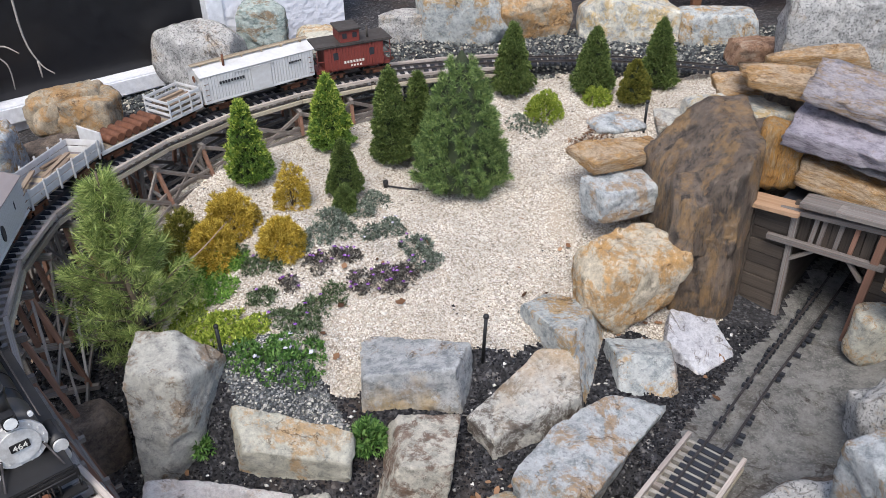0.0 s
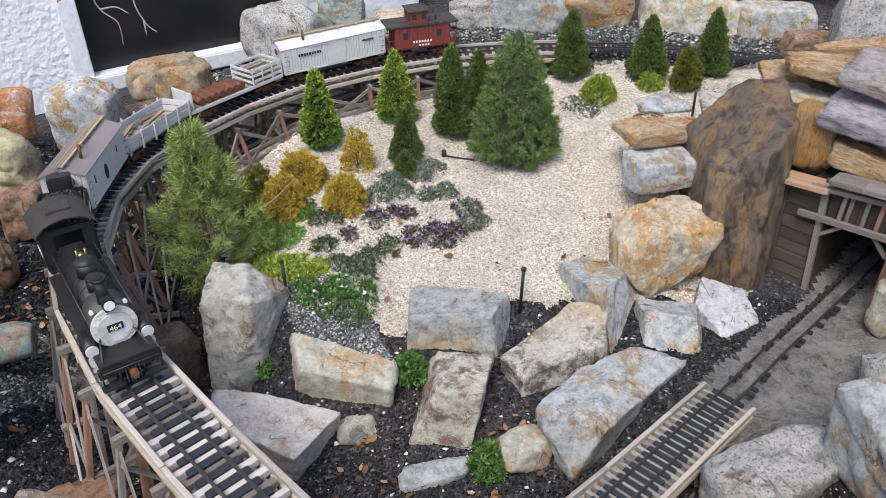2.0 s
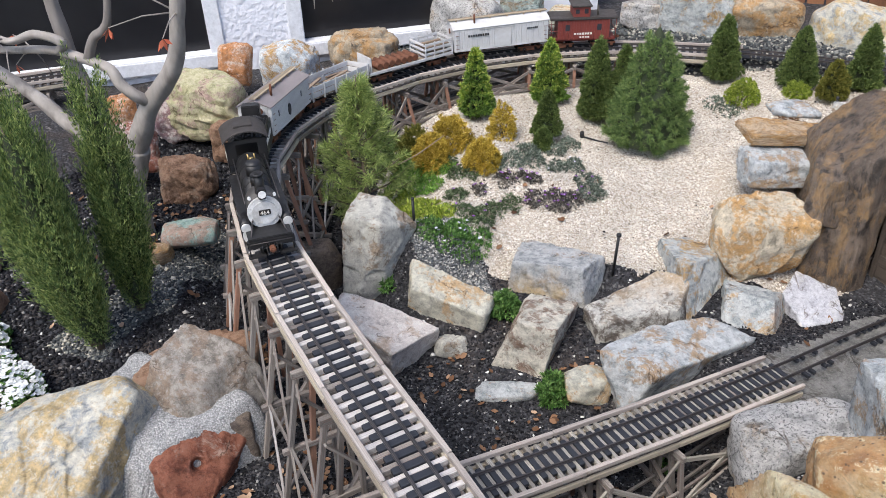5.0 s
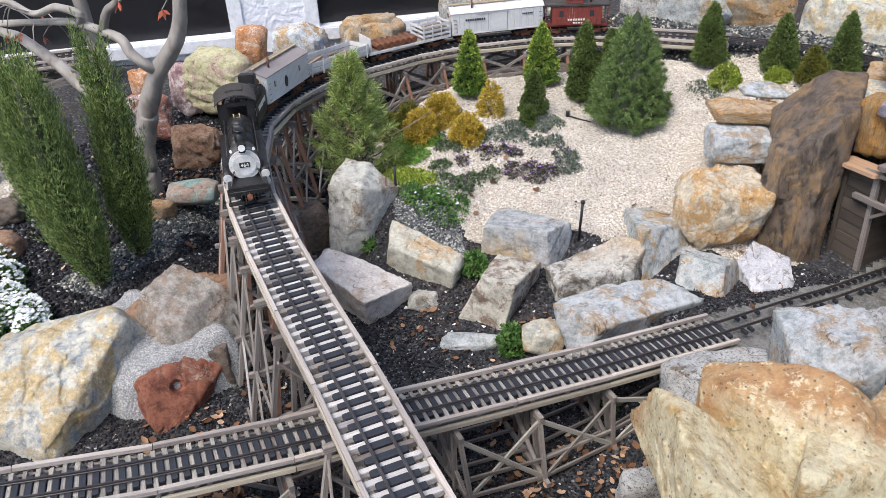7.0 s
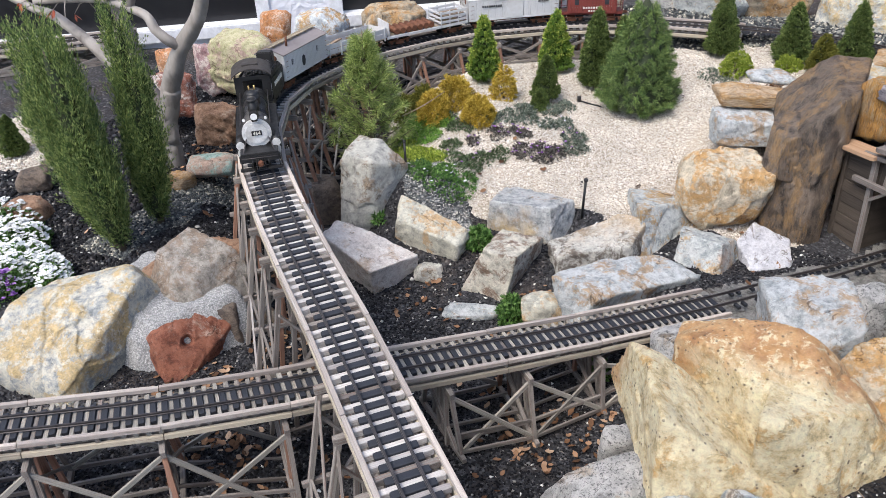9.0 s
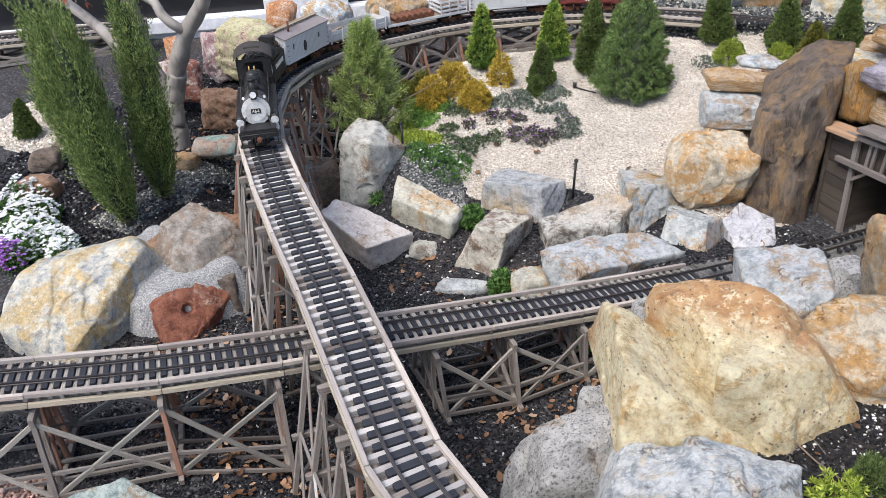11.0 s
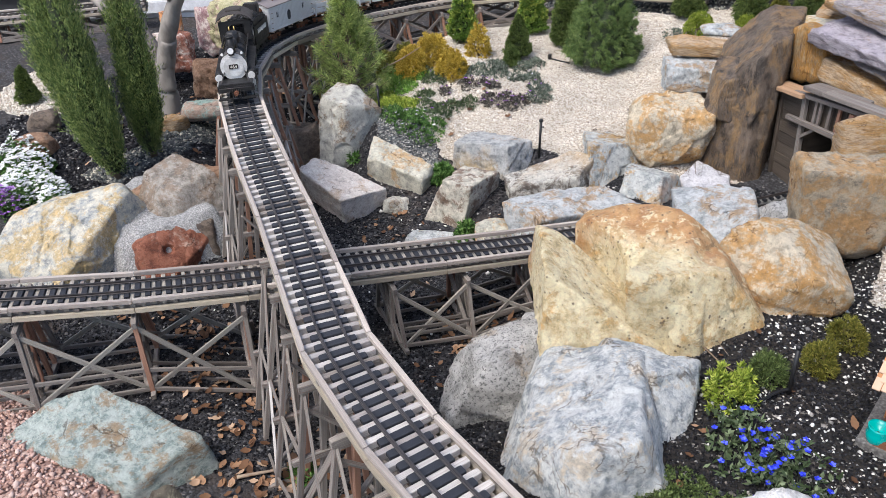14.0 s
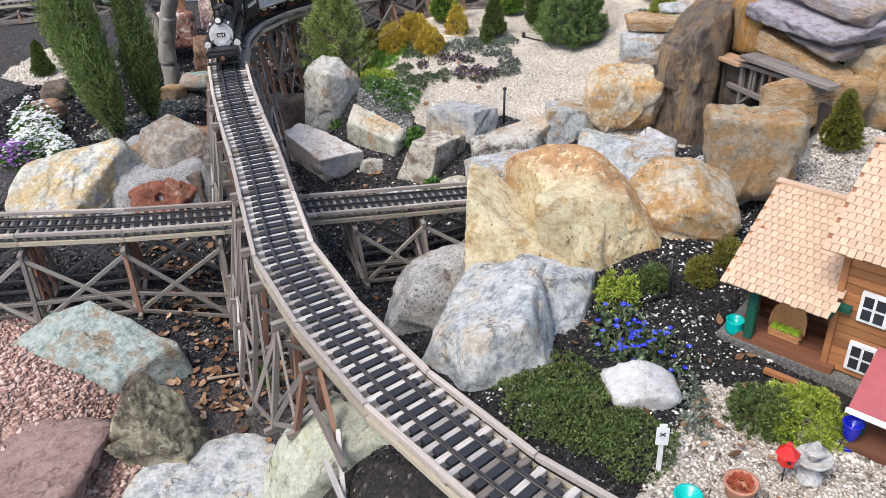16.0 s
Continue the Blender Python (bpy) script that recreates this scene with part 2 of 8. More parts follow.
def islands(name, stops, rough=0.8, spec=0.3, bumps=300.0, trans=0.0):
    """Each small piece of a joined mesh takes its own shade."""
    m, n, l, b = mat_nodes(name)
    g = n.new("ShaderNodeNewGeometry")
    r = ramp(n, stops)
    l.new(g.outputs["Random Per Island"], r.inputs[0])
    tc = n.new("ShaderNodeTexCoord")
    big = ramp(n, [(0.3, (0.75, 0.75, 0.75)), (0.7, (1.15, 1.15, 1.15))])
    l.new(noise_tex(n, l, tc.outputs["Object"], 9, 4, 0.6), big.inputs[0])
    col = mixc(n, l, 1.0, r.outputs[0], big.outputs[0], "MULTIPLY")
    l.new(col, b.inputs["Base Color"])
    b.inputs["Roughness"].default_value = rough
    b.inputs["Specular IOR Level"].default_value = spec
    if bumps:
        bump(n, l, b, noise_tex(n, l, tc.outputs["Object"], bumps, 5, 0.7), 0.5, 0.001)
    if trans:
        t = n.new("ShaderNodeBsdfTranslucent")
        l.new(col, t.inputs[0])
        mx = n.new("ShaderNodeMixShader")
        mx.inputs[0].default_value = trans
        l.new(b.outputs[0], mx.inputs[1])
        l.new(t.outputs[0], mx.inputs[2])
        l.new(mx.outputs[0], n["Material Output"].inputs[0])
    return m


def granular(name, stops, cell, rough=0.9, depth=0.004, stain=None):
    """Gravel or soil as a bed: cells of their own colour with relief."""
    m, n, l, b = mat_nodes(name)
    tc = n.new("ShaderNodeTexCoord")
    vo = n.new("ShaderNodeTexVoronoi")
    vo.inputs["Scale"].default_value = 1 / cell
    l.new(tc.outputs["Object"], vo.inputs["Vector"])
    sx = n.new("ShaderNodeSeparateColor")
    l.new(vo.outputs["Color"], sx.inputs[0])
    r = ramp(n, stops)
    l.new(sx.outputs[0], r.inputs[0])
    edge = ramp(n, [(0.15, (1, 1, 1)), (0.75, (0.45, 0.43, 0.42))])
    l.new(vo.outputs["Distance"], edge.inputs[0])
    col = mixc(n, l, 0.8, r.outputs[0], edge.outputs[0], "MULTIPLY")
    if stain:
        pm = ramp(n, [(0.52, (0, 0, 0)), (0.7, (0.75, 0.75, 0.75))])
        l.new(noise_tex(n, l, tc.outputs["Object"], 5, 7, 0.65), pm.inputs[0])
        col = mixc(n, l, pm.outputs[0], col, stain)
    l.new(col, b.inputs["Base Color"])
    b.inputs["Roughness"].default_value = rough
    inv = ramp(n, [(0.0, (1, 1, 1)), (0.8, (0, 0, 0))])
    l.new(vo.outputs["Distance"], inv.inputs[0])
    p = bump(n, l, b, inv.outputs[0], 1.0, depth)
    bump(n, l, b, noise_tex(n, l, tc.outputs["Object"], 60, 8, 0.7), 0.5, depth, p)
    return m


# stone palettes, each with the words for its look
def pal(words, *a, **k):
    return stone("stone", *a, **k), words


GREY = pal("weathered grey granite boulder with pale faces", (0.42, 0.41, 0.38), (0.59, 0.58, 0.52), (0.34, 0.25, 0.17), (0.2, 0.2, 0.19), 0.62)
BLUEGREY = pal("blue-grey quartzite block with ochre stains", (0.35, 0.38, 0.385), (0.57, 0.59, 0.57), (0.5, 0.32, 0.13), (0.18, 0.18, 0.18), 0.59)
WHITE = pal("pale grey-white stone block with rusty veins", (0.36, 0.39, 0.40), (0.57, 0.59, 0.59), (0.44, 0.3, 0.17), (0.2, 0.21, 0.22), 0.6)
PINK = pal("pinkish white flat-topped stone", (0.69, 0.62, 0.57), (0.82, 0.755, 0.71), (0.58, 0.45, 0.34), (0.4, 0.36, 0.33), 0.63, dirt=0.3)
TAN = pal("tan and grey elongated stone block", (0.48, 0.47, 0.40), (0.64, 0.62, 0.52), (0.56, 0.38, 0.2), (0.26, 0.24, 0.2), 0.6)
RUSTGREY = pal("grey stone block with dark rust-brown patches", (0.47, 0.45, 0.38), (0.65, 0.61, 0.52), (0.2, 0.12, 0.08), (0.26, 0.2, 0.16), 0.58)
RUST = pal("large rounded boulder stained orange and ochre", (0.46, 0.4, 0.3), (0.66, 0.58, 0.44), (0.54, 0.31, 0.11), (0.24, 0.22, 0.19), 0.56, dirt=0.6)
SAND = pal("warm sandy-brown layered stone slab", (0.36, 0.24, 0.14), (0.58, 0.44, 0.29), (0.5, 0.29, 0.11), (0.2, 0.14, 0.09), 0.57, strata=(1, 1, 5))
BROWN = pal("dark brown water-worn standing rock", (0.06, 0.048, 0.04), (0.17, 0.13, 0.098), (0.3, 0.19, 0.09), (0.5, 0.46, 0.4), 0.6, 0.65, rough=0.36, crack=0.6, strata=(1.2, 1.2, 0.5))
DARK = pal("dark brown rock half buried in gravel", (0.13, 0.1, 0.08), (0.22, 0.17, 0.13), (0.1, 0.08, 0.07), (0.3, 0.26, 0.22), 0.6, 0.68)
YELGREY = pal("big rounded boulder in cream yellow and grey", (0.4, 0.42, 0.42), (0.68, 0.65, 0.55), (0.62, 0.46, 0.22), (0.28, 0.28, 0.27), 0.58, crack=0.3)
RED = pal("rust-red stone with a round hollow", (0.19, 0.06, 0.034), (0.31, 0.115, 0.066), (0.47, 0.33, 0.26), (0.5, 0.38, 0.3), 0.64, 0.66)
REDBROWN = pal("rough reddish-brown rock half buried", (0.22, 0.12, 0.07), (0.36, 0.22, 0.14), (0.42, 0.32, 0.24), (0.16, 0.1, 0.07), 0.62)
TEAL = pal("small stone mottled teal green and pink", (0.2, 0.32, 0.28), (0.34, 0.46, 0.42), (0.46, 0.32, 0.25), (0.2, 0.22, 0.2), 0.55)
YELLOW = pal("huge cream-yellow sandstone boulder with orange crown", (0.7, 0.55, 0.3), (0.82, 0.71, 0.47), (0.62, 0.38, 0.14), (0.16, 0.11, 0.07), 0.64, 0.66, crack=0.6, pits=75, crown=((0.0, 1.0, 0.3), 0.42), dirt=0.1)
GRANITE = pal("grey and white speckled granite boulder", (0.36, 0.355, 0.34), (0.52, 0.51, 0.49), (0.42, 0.35, 0.27), (0.1, 0.1, 0.1), 0.64, 0.54, scale=15)
BROWNGREY = pal("brown and grey stone with ochre stains", (0.3, 0.26, 0.2), (0.47, 0.39, 0.28), (0.46, 0.27, 0.11), (0.2, 0.17, 0.14), 0.57)
WHITEBLUE = pal("large white and blue-grey quartz boulder", (0.38, 0.42, 0.45), (0.7, 0.715, 0.7), (0.66, 0.58, 0.46), (0.22, 0.24, 0.27), 0.63, dirt=0.45)
PUREWHITE = pal("small bright white quartz rock", (0.74, 0.72, 0.69), (0.86, 0.85, 0.83), (0.7, 0.66, 0.6), (0.5, 0.47, 0.43), 0.64, 0.7, crack=0.0, dirt=0.1)
YELGREEN = pal("pale yellow-green lichen-covered boulder under the trestle", (0.46, 0.48, 0.37), (0.62, 0.63, 0.5), (0.5, 0.48, 0.26), (0.24, 0.25, 0.2), 0.66)
GREENGREY = pal("blue-green layered stone with rust seams", (0.26, 0.33, 0.31), (0.48, 0.54, 0.5), (0.34, 0.24, 0.14), (0.15, 0.16, 0.14), 0.61, strata=(1, 1, 1.8))
BLUERUST = pal("pale blue stone streaked with rust", (0.48, 0.53, 0.57), (0.68, 0.71, 0.72), (0.5, 0.3, 0.1), (0.25, 0.26, 0.27), 0.57)
ORANGE = pal("orange and white quartz stone", (0.6, 0.42, 0.3), (0.72, 0.6, 0.5), (0.55, 0.24, 0.09), (0.35, 0.2, 0.12), 0.5)
JASPER = pal("yellow-green jasper boulder with pink rim", (0.46, 0.44, 0.24), (0.6, 0.56, 0.36), (0.5, 0.34, 0.3), (0.2, 0.15, 0.1), 0.61)
JASPERW = pal("pink and white mottled quartz rock", (0.55, 0.36, 0.34), (0.75, 0.66, 0.62), (0.36, 0.2, 0.22), (0.3, 0.15, 0.14), 0.55)
PETRI = pal("white, orange and maroon petrified stone", (0.72, 0.6, 0.52), (0.8, 0.72, 0.66), (0.3, 0.1, 0.06), (0.5, 0.25, 0.12), 0.5)
SLATE = pal("layered slab of grey-violet slate", (0.3, 0.27, 0.28), (0.44, 0.4, 0.41), (0.4, 0.29, 0.19), (0.2, 0.18, 0.18), 0.58, strata=(1, 1, 6))
OLIVEROCK = pal("craggy olive-brown rock with pale edges", (0.28, 0.25, 0.17), (0.48, 0.44, 0.31), (0.13, 0.11, 0.08), (0.55, 0.5, 0.36), 0.56, 0.66)
REDFLAG = pal("flat and broad red-brown flagstone", (0.32, 0.19, 0.17), (0.42, 0.28, 0.25), (0.36, 0.25, 0.22), (0.25, 0.15, 0.13), 0.62)

ORANGEBROWN = pal("orange-brown split stone", (0.3, 0.2, 0.12), (0.5, 0.36, 0.2), (0.52, 0.27, 0.07), (0.2, 0.14, 0.09), 0.52, strata=(4, 4, 0.6))
VIOLETSLATE = pal("broad slab of violet-grey slate", (0.3, 0.27, 0.31), (0.45, 0.41, 0.46), (0.36, 0.28, 0.24), (0.2, 0.18, 0.2), 0.66, strata=(1, 1, 5))
OCHREFRONT = pal("blue-grey quartzite block with an ochre front", (0.33, 0.35, 0.36), (0.52, 0.53, 0.53), (0.4, 0.3, 0.2), (0.18, 0.18, 0.18), 0.64, crown=((0.0, -1.0, -0.25), 0.37, ((0.42, 0.26, 0.1), (0.58, 0.42, 0.2), (0.7, 0.6, 0.42))))
RUSTTOP = pal("long stone block with a tan top", (0.46, 0.45, 0.41), (0.62, 0.6, 0.54), (0.11, 0.08, 0.06), (0.2, 0.16, 0.13), 0.57, crown=((-0.1, 0.2, 1.0), 0.4, ((0.46, 0.3, 0.16), (0.6, 0.46, 0.3), (0.68, 0.58, 0.44))))
RUSTCORNER = pal("blue-grey stone wedge with a rusty corner", (0.35, 0.38, 0.385), (0.56, 0.58, 0.56), (0.5, 0.32, 0.13), (0.18, 0.18, 0.18), 0.64, crown=((1.0, -0.2, 0.3), 0.38))
GREYBROWN = pal("grey-brown stone wedged into a mortar bank", (0.26, 0.235, 0.2), (0.43, 0.39, 0.345), (0.3, 0.22, 0.16), (0.14, 0.13, 0.12), 0.6)
LILAC = pal("pale lilac-white wedge of coarse quartz", (0.52, 0.52, 0.56), (0.68, 0.68, 0.71), (0.6, 0.58, 0.56), (0.4, 0.4, 0.42), 0.66, 0.64)

OLD_WOOD = wood("weathered_wood", (0.11, 0.095, 0.085), (0.3, 0.275, 0.25), (0.16, 0.09, 0.07))
PALE_WOOD = wood("bleached_wood", (0.32, 0.3, 0.29), (0.6, 0.58, 0.56), (0.34, 0.27, 0.24))
GUARD_WOOD = wood("guard_wood", (0.27, 0.235, 0.21), (0.54, 0.48, 0.43), (0.32, 0.25, 0.22), (0.6, 4, 4))
RED_WOOD = wood("redwood_post", (0.2, 0.1, 0.07), (0.32, 0.18, 0.12))
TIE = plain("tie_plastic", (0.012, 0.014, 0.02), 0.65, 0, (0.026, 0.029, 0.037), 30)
DECK_WOOD = wood("grey_deck_wood", (0.16, 0.15, 0.13), (0.4, 0.38, 0.34), (0.2, 0.16, 0.13))
FASCIA_WOOD = wood("pale_tan_fascia", (0.3, 0.26, 0.2), (0.52, 0.46, 0.36), (0.3, 0.23, 0.18))
RAIL = plain("rail_metal", (0.046, 0.041, 0.04), 0.5, 0.5, (0.09, 0.08, 0.08), 25)
SHED = wood("shed_boards", (0.042, 0.033, 0.026), (0.085, 0.068, 0.054))

# ---- ground: one sheet, out to the horizon ----
GARDEN = [(-0.5, 1.95, 0.30), (-0.5, 1.5, 0.27), (-0.15, 1.97, 0.26), (0.1, 1.62, 0.19), (0.33, 1.87, 0.22), (0.3, 2.4, 0.31), (0.0, 2.3, 0.26),
          (-0.6, 2.3, 0.30), (-0.4, 2.55, 0.29), (0.5, 2.75, 0.36), (0.2, 2.75, 0.34), (0.8, 2.8, 0.38), (-0.7, 1.85, 0.27), (0.5, 2.2, 0.34), (0.45, 3.0, 0.4), (1.0, 2.85, 0.41)]
HOLLOW = [(-0.3, 1.33, 0.1), (0.1, 1.45, 0.11), (0.4, 1.62, 0.13), (0.65, 1.65, 0.09), (-0.3, 1.05, 0.01), (0.0, 0.95, 0.0), (0.3, 1.02, 0.01), (0.3, 0.72, 0.0),
          (0.45, 0.6, 0.02), (-0.05, 0.3, 0.0), (0.2, 0.35, 0.0), (-0.5, 0.85, 0.02), (-0.75, 1.2, 0.05), (-0.9, 1.5, 0.1), (-0.85, 1.75, 0.13), (-1.0, 2.0, 0.18), (-0.95, 2.4, 0.25)]
LANE = [(0.6, 1.25, 0.14), (0.8, 1.55, 0.115), (1.1, 1.85, 0.105), (1.3, 2.1, 0.105), (0.9, 1.35, 0.1), (1.0, 1.55, 0.1), (0.7, 1.3, 0.12), (0.95, 1.75, 0.105),
        (0.75, 2.1, 0.2), (0.85, 1.75, 0.09)]
LEFT = [(-0.03, -0.03, 0.09), (0.1, -0.25, 0.1), (-0.35, -0.4, 0.18), (-0.14, -0.43, 0.165), (-0.4, 0.0, 0.1), (-0.75, 0.35, 0.15), (-0.6, 0.6, 0.12), (-1.25, 1.05, 0.24), (-1.1, 0.75, 0.25),
        (-1.6, 0.75, 0.25), (-1.9, 1.0, 0.27), (-1.35, 1.5, 0.2), (-1.5, 1.9, 0.25), (-1.4, 2.4, 0.25), (-1.2, 0.4, 0.25), (-2.3, 1.4, 0.3), (-1.1, 1.3, 0.15), (0.4, -0.4, 0.05), (-0.9, -0.5, 0.12)]
RIGHT = [(1.05, 0.55, 0.42), (1.1, 0.3, 0.41), (1.4, 0.2, 0.385), (1.2, -0.1, 0.42), (1.0, -0.1, 0.43), (1.3, 0.7, 0.38), (1.3, 1.2, 0.37), (1.5, 0.5, 0.385), (0.8, 0.78, 0.22),
         (0.75, 0.2, 0.2), (0.95, 1.0, 0.24), (1.5, -0.1, 0.39), (1.3, 1.5, 0.37), (0.9, 0.35, 0.39), (0.9, 0.1, 0.4), (0.85, -0.05, 0.36)]
FAR = [(-1.0, 3.2, 0.28), (0.0, 3.3, 0.37), (1.0, 3.2, 0.37), (0.0, 4.2, 0.35), (-2.0, 2.6, 0.25), (1.8, 3.2, 0.4), (-3.0, 1.0, 0.28), (-2.0, -1.0, 0.2), (1.0, -1.2, 0.2), (2.4, 0.8, 0.36), (-0.5, 2.9, 0.28)]
ANCHORS = np.array(GARDEN + HOLLOW + LANE + LEFT + RIGHT + FAR)


def ground_z(x, y):
    """Height of the ground, drawn smoothly through the levels of the beds."""
    x, y = np.atleast_1d(np.asarray(x, float)), np.atleast_1d(np.asarray(y, float))
    num, den = np.zeros_like(x), np.zeros_like(x)
    for ax, ay, az in ANCHORS:
        w = 1.0 / ((x - ax) ** 2 + (y - ay) ** 2 + 0.006) ** 2
        num += w * az
        den += w
    z = num / den
    p = np.stack([x * 9, y * 9, np.zeros_like(x)], 1)
    near = np.clip(1.5 - np.hypot(x, y - 1.2) / 4, 0, 1)
    return z + 0.006 * near * fractal(p, 3, 3) + 0.25 * (1 - np.clip(1.6 - np.hypot(x, y - 1.2) / 6, 0, 1)) * 0


def gz(x, y):
    return float(ground_z(x, y)[0])


def zones(x, y):
    """0 dark gravel, 1 white gravel, 2 lane, 3 pink gravel, 4 black soil, 5 grey chippings."""
    w = 0.05 * fractal(np.stack([x * 7, y * 7, x * 0 + 2], 1), 3, 9)
    z = np.zeros(len(x), int)
    z[(x > 0.62) & (y < 1.15)] = 4
    z[(x < -1.0) & (y < 2.2)] = 0
    inside = ((x + 0.0) / 0.93) ** 2 + ((y - 2.08) / 0.76) ** 2 < (1 + w) ** 2
    front = y > 1.52 + 0.35 * np.clip(x - 0.05, 0, 1) - 0.10 * np.clip(-x - 0.1, 0, 1) + w
    z[inside & front & (x < 0.75)] = 1
    z[(x > 0.05) & (x < 1.0) & (y > 2.3) & (y < 2.86 + w)] = 1
    across = (x - 0.58) * -0.765 + (y - 1.26) * 0.645
    lane = (across < 0.085 + 0.3 * w) & (across > -0.17 - 0.6 * w)
    z[lane & (y > 1.12) & (x > 0.5) & (y < 2.6)] = 2
    z[(x > 0.72) & (y > 1.1) & (y < 1.75) & (x - 0.3 > 0.765 * (y - 0.9))] = 2
    z[np.hypot((x + 0.3) / 1.5, y + 0.58) < 0.42 + w] = 3
    z[((x > 1.22) & (y > 0.75 + w)) | ((x > 1.27) & (y < 0.13 + w) & (y > -0.7))] = 1
    z[np.hypot(x + 2.0, (y - 1.05) * 1.4) < 0.28 + w] = 1
    z[(x < -1.05 + w) & (x > -1.25) & (y > 0.6) & (y < 1.35)] = 5
    z[np.hypot((x + 0.42) / 1.7, (y - 1.43) + 0.25 * (x + 0.42)) < 0.105 + 0.5 * w] = 5
    z[(y > 2.95 + w) & (x > -1.6)] = 0
    z[np.hypot(x, y - 1.0) > 2.25 + w] = 0
    return z


WHITE_GRAVEL = granular("white_gravel_bed", [(0, (0.36, 0.3, 0.23)), (0.25, (0.52, 0.46, 0.38)), (0.6, (0.64, 0.58, 0.5)), (1, (0.74, 0.7, 0.63))], 0.006, stain=(0.48, 0.41, 0.33))
DARK_GRAVEL = granular("dark_gravel_bed", [(0, (0.015, 0.015, 0.017)), (0.6, (0.04, 0.04, 0.045)), (0.92, (0.09, 0.09, 0.1)), (1, (0.2, 0.19, 0.18))], 0.008, stain=(0.05, 0.035, 0.026))
CONCRETE = stone("gritty_concrete", (0.14, 0.138, 0.13), (0.225, 0.22, 0.205), (0.12, 0.11, 0.095), (0.3, 0.29, 0.27), 0.62, 0.56, 14)
PINK_GRAVEL = granular("pink_gravel_bed", [(0, (0.26, 0.15, 0.12)), (0.5, (0.42, 0.27, 0.22)), (1, (0.55, 0.41, 0.36))], 0.016)
SOIL = granular("black_soil", [(0, (0.008, 0.007, 0.006)), (0.7, (0.02, 0.017, 0.015)), (0.93, (0.04, 0.034, 0.03)), (1, (0.35, 0.33, 0.3))], 0.009, stain=(0.03, 0.02, 0.014))
CHIPS = granular("grey_chippings", [(0, (0.05, 0.055, 0.06)), (0.6, (0.14, 0.15, 0.15)), (1, (0.32, 0.31, 0.28))], 0.008)

outer = 1.3 ** np.arange(1, 24) * 0.1
xs = np.concatenate([-2.5 - outer[::-1], np.arange(-2.5, 2.0001, 0.018), 2.0 + outer])
ys = np.concatenate([-1.0 - outer[::-1], np.arange(-1.0, 4.0001, 0.018), 4.0 + outer])
GX, GY = np.meshgrid(xs, ys)
gx, gy = GX.ravel(), GY.ravel()
gv = np.stack([gx, gy, ground_z(gx, gy)], 1)
nx, ny = len(xs), len(ys)
ii, jj = np.meshgrid(np.arange(nx - 1), np.arange(ny - 1))
a0 = (jj * nx + ii).ravel()
gf = np.stack([a0, a0 + 1, a0 + nx + 1, a0 + nx], 1)
gme = fast_mesh("ground", gv, gf, None, True)
for mt in (DARK_GRAVEL, WHITE_GRAVEL, CONCRETE, PINK_GRAVEL, SOIL, CHIPS):
    gme.materials.append(mt)
fc = gv[gf].mean(1)
gme.polygons.foreach_set("material_index", zones(fc[:, 0], fc[:, 1]).astype(np.int32))
tagged(new("ground", gme), "garden ground of white, dark and pink gravel beds with black soil", "ground", kind="structure")


def pebbles(name, zone, count, size, mat, label, area, flat=0.7, keep=None):
    """Loose stones scattered over one kind of bed."""
    x = rng.uniform(area[0], area[1], count)
    y = rng.uniform(area[2], area[3], count)
    ok = zones(x, y) == zone
    if keep is not None:
        ok &= keep(x, y)
    x, y = x[ok], y[ok]
    n = len(x)
    oct_v = np.array([(1, 0, 0), (-1, 0, 0), (0, 1, 0), (0, -1, 0), (0, 0, 1), (0, 0, -1)], float)
    oct_f = np.array([(0, 2, 4), (2, 1, 4), (1, 3, 4), (3, 0, 4), (2, 0, 5), (1, 2, 5), (3, 1, 5), (0, 3, 5)])
    s = size * rng.lognormal(0, 0.3, n)
    ax = rng.uniform(0.65, 1.25, (n, 6, 1)) * oct_v[None] + rng.normal(0, 0.22, (n, 6, 3))
    ax = ax * np.array([1, 1, flat]) * s[:, None, None] / 2
    th = rng.uniform(0, 6.28, n)
    c, d = np.cos(th)[:, None], np.sin(th)[:, None]
    vx, vy = ax[..., 0] * c - ax[..., 1] * d, ax[..., 0] * d + ax[..., 1] * c
    z = ground_z(x, y) + s * 0.16
    v = np.stack([vx + x[:, None], vy + y[:, None], ax[..., 2] + z[:, None]], -1).reshape(-1, 3)
    f = (oct_f[None] + 6 * np.arange(n)[:, None, None]).reshape(-1, 3)
    return tagged(new(name, fast_mesh(name, v, f, mat)), label, "gravel", kind="stuff")


PEB_WHITE = islands("white_pebble", [(0, (0.26, 0.2, 0.15)), (0.03, (0.46, 0.39, 0.31)), (0.25, (0.6, 0.54, 0.455)), (0.7, (0.69, 0.64, 0.565)), (1, (0.78, 0.75, 0.69))], 0.85, 0.2)
PEB_DIRTY = islands("weathered_pebble", [(0, (0.1, 0.08, 0.065)), (0.15, (0.28, 0.24, 0.2)), (0.5, (0.46, 0.42, 0.37)), (1, (0.68, 0.65, 0.6))], 0.85, 0.2)
PEB_DARK = islands("dark_pebble", [(0, (0.008, 0.008, 0.0095)), (0.6, (0.023, 0.023, 0.027)), (0.93, (0.05, 0.053, 0.06)), (0.97, (0.2, 0.2, 0.2)), (1, (0.4, 0.38, 0.35))], 0.9, 0.12)
PEB_PINK = islands("pink_pebble", [(0, (0.24, 0.14, 0.11)), (0.5, (0.42, 0.27, 0.22)), (1, (0.58, 0.44, 0.39))], 0.8)
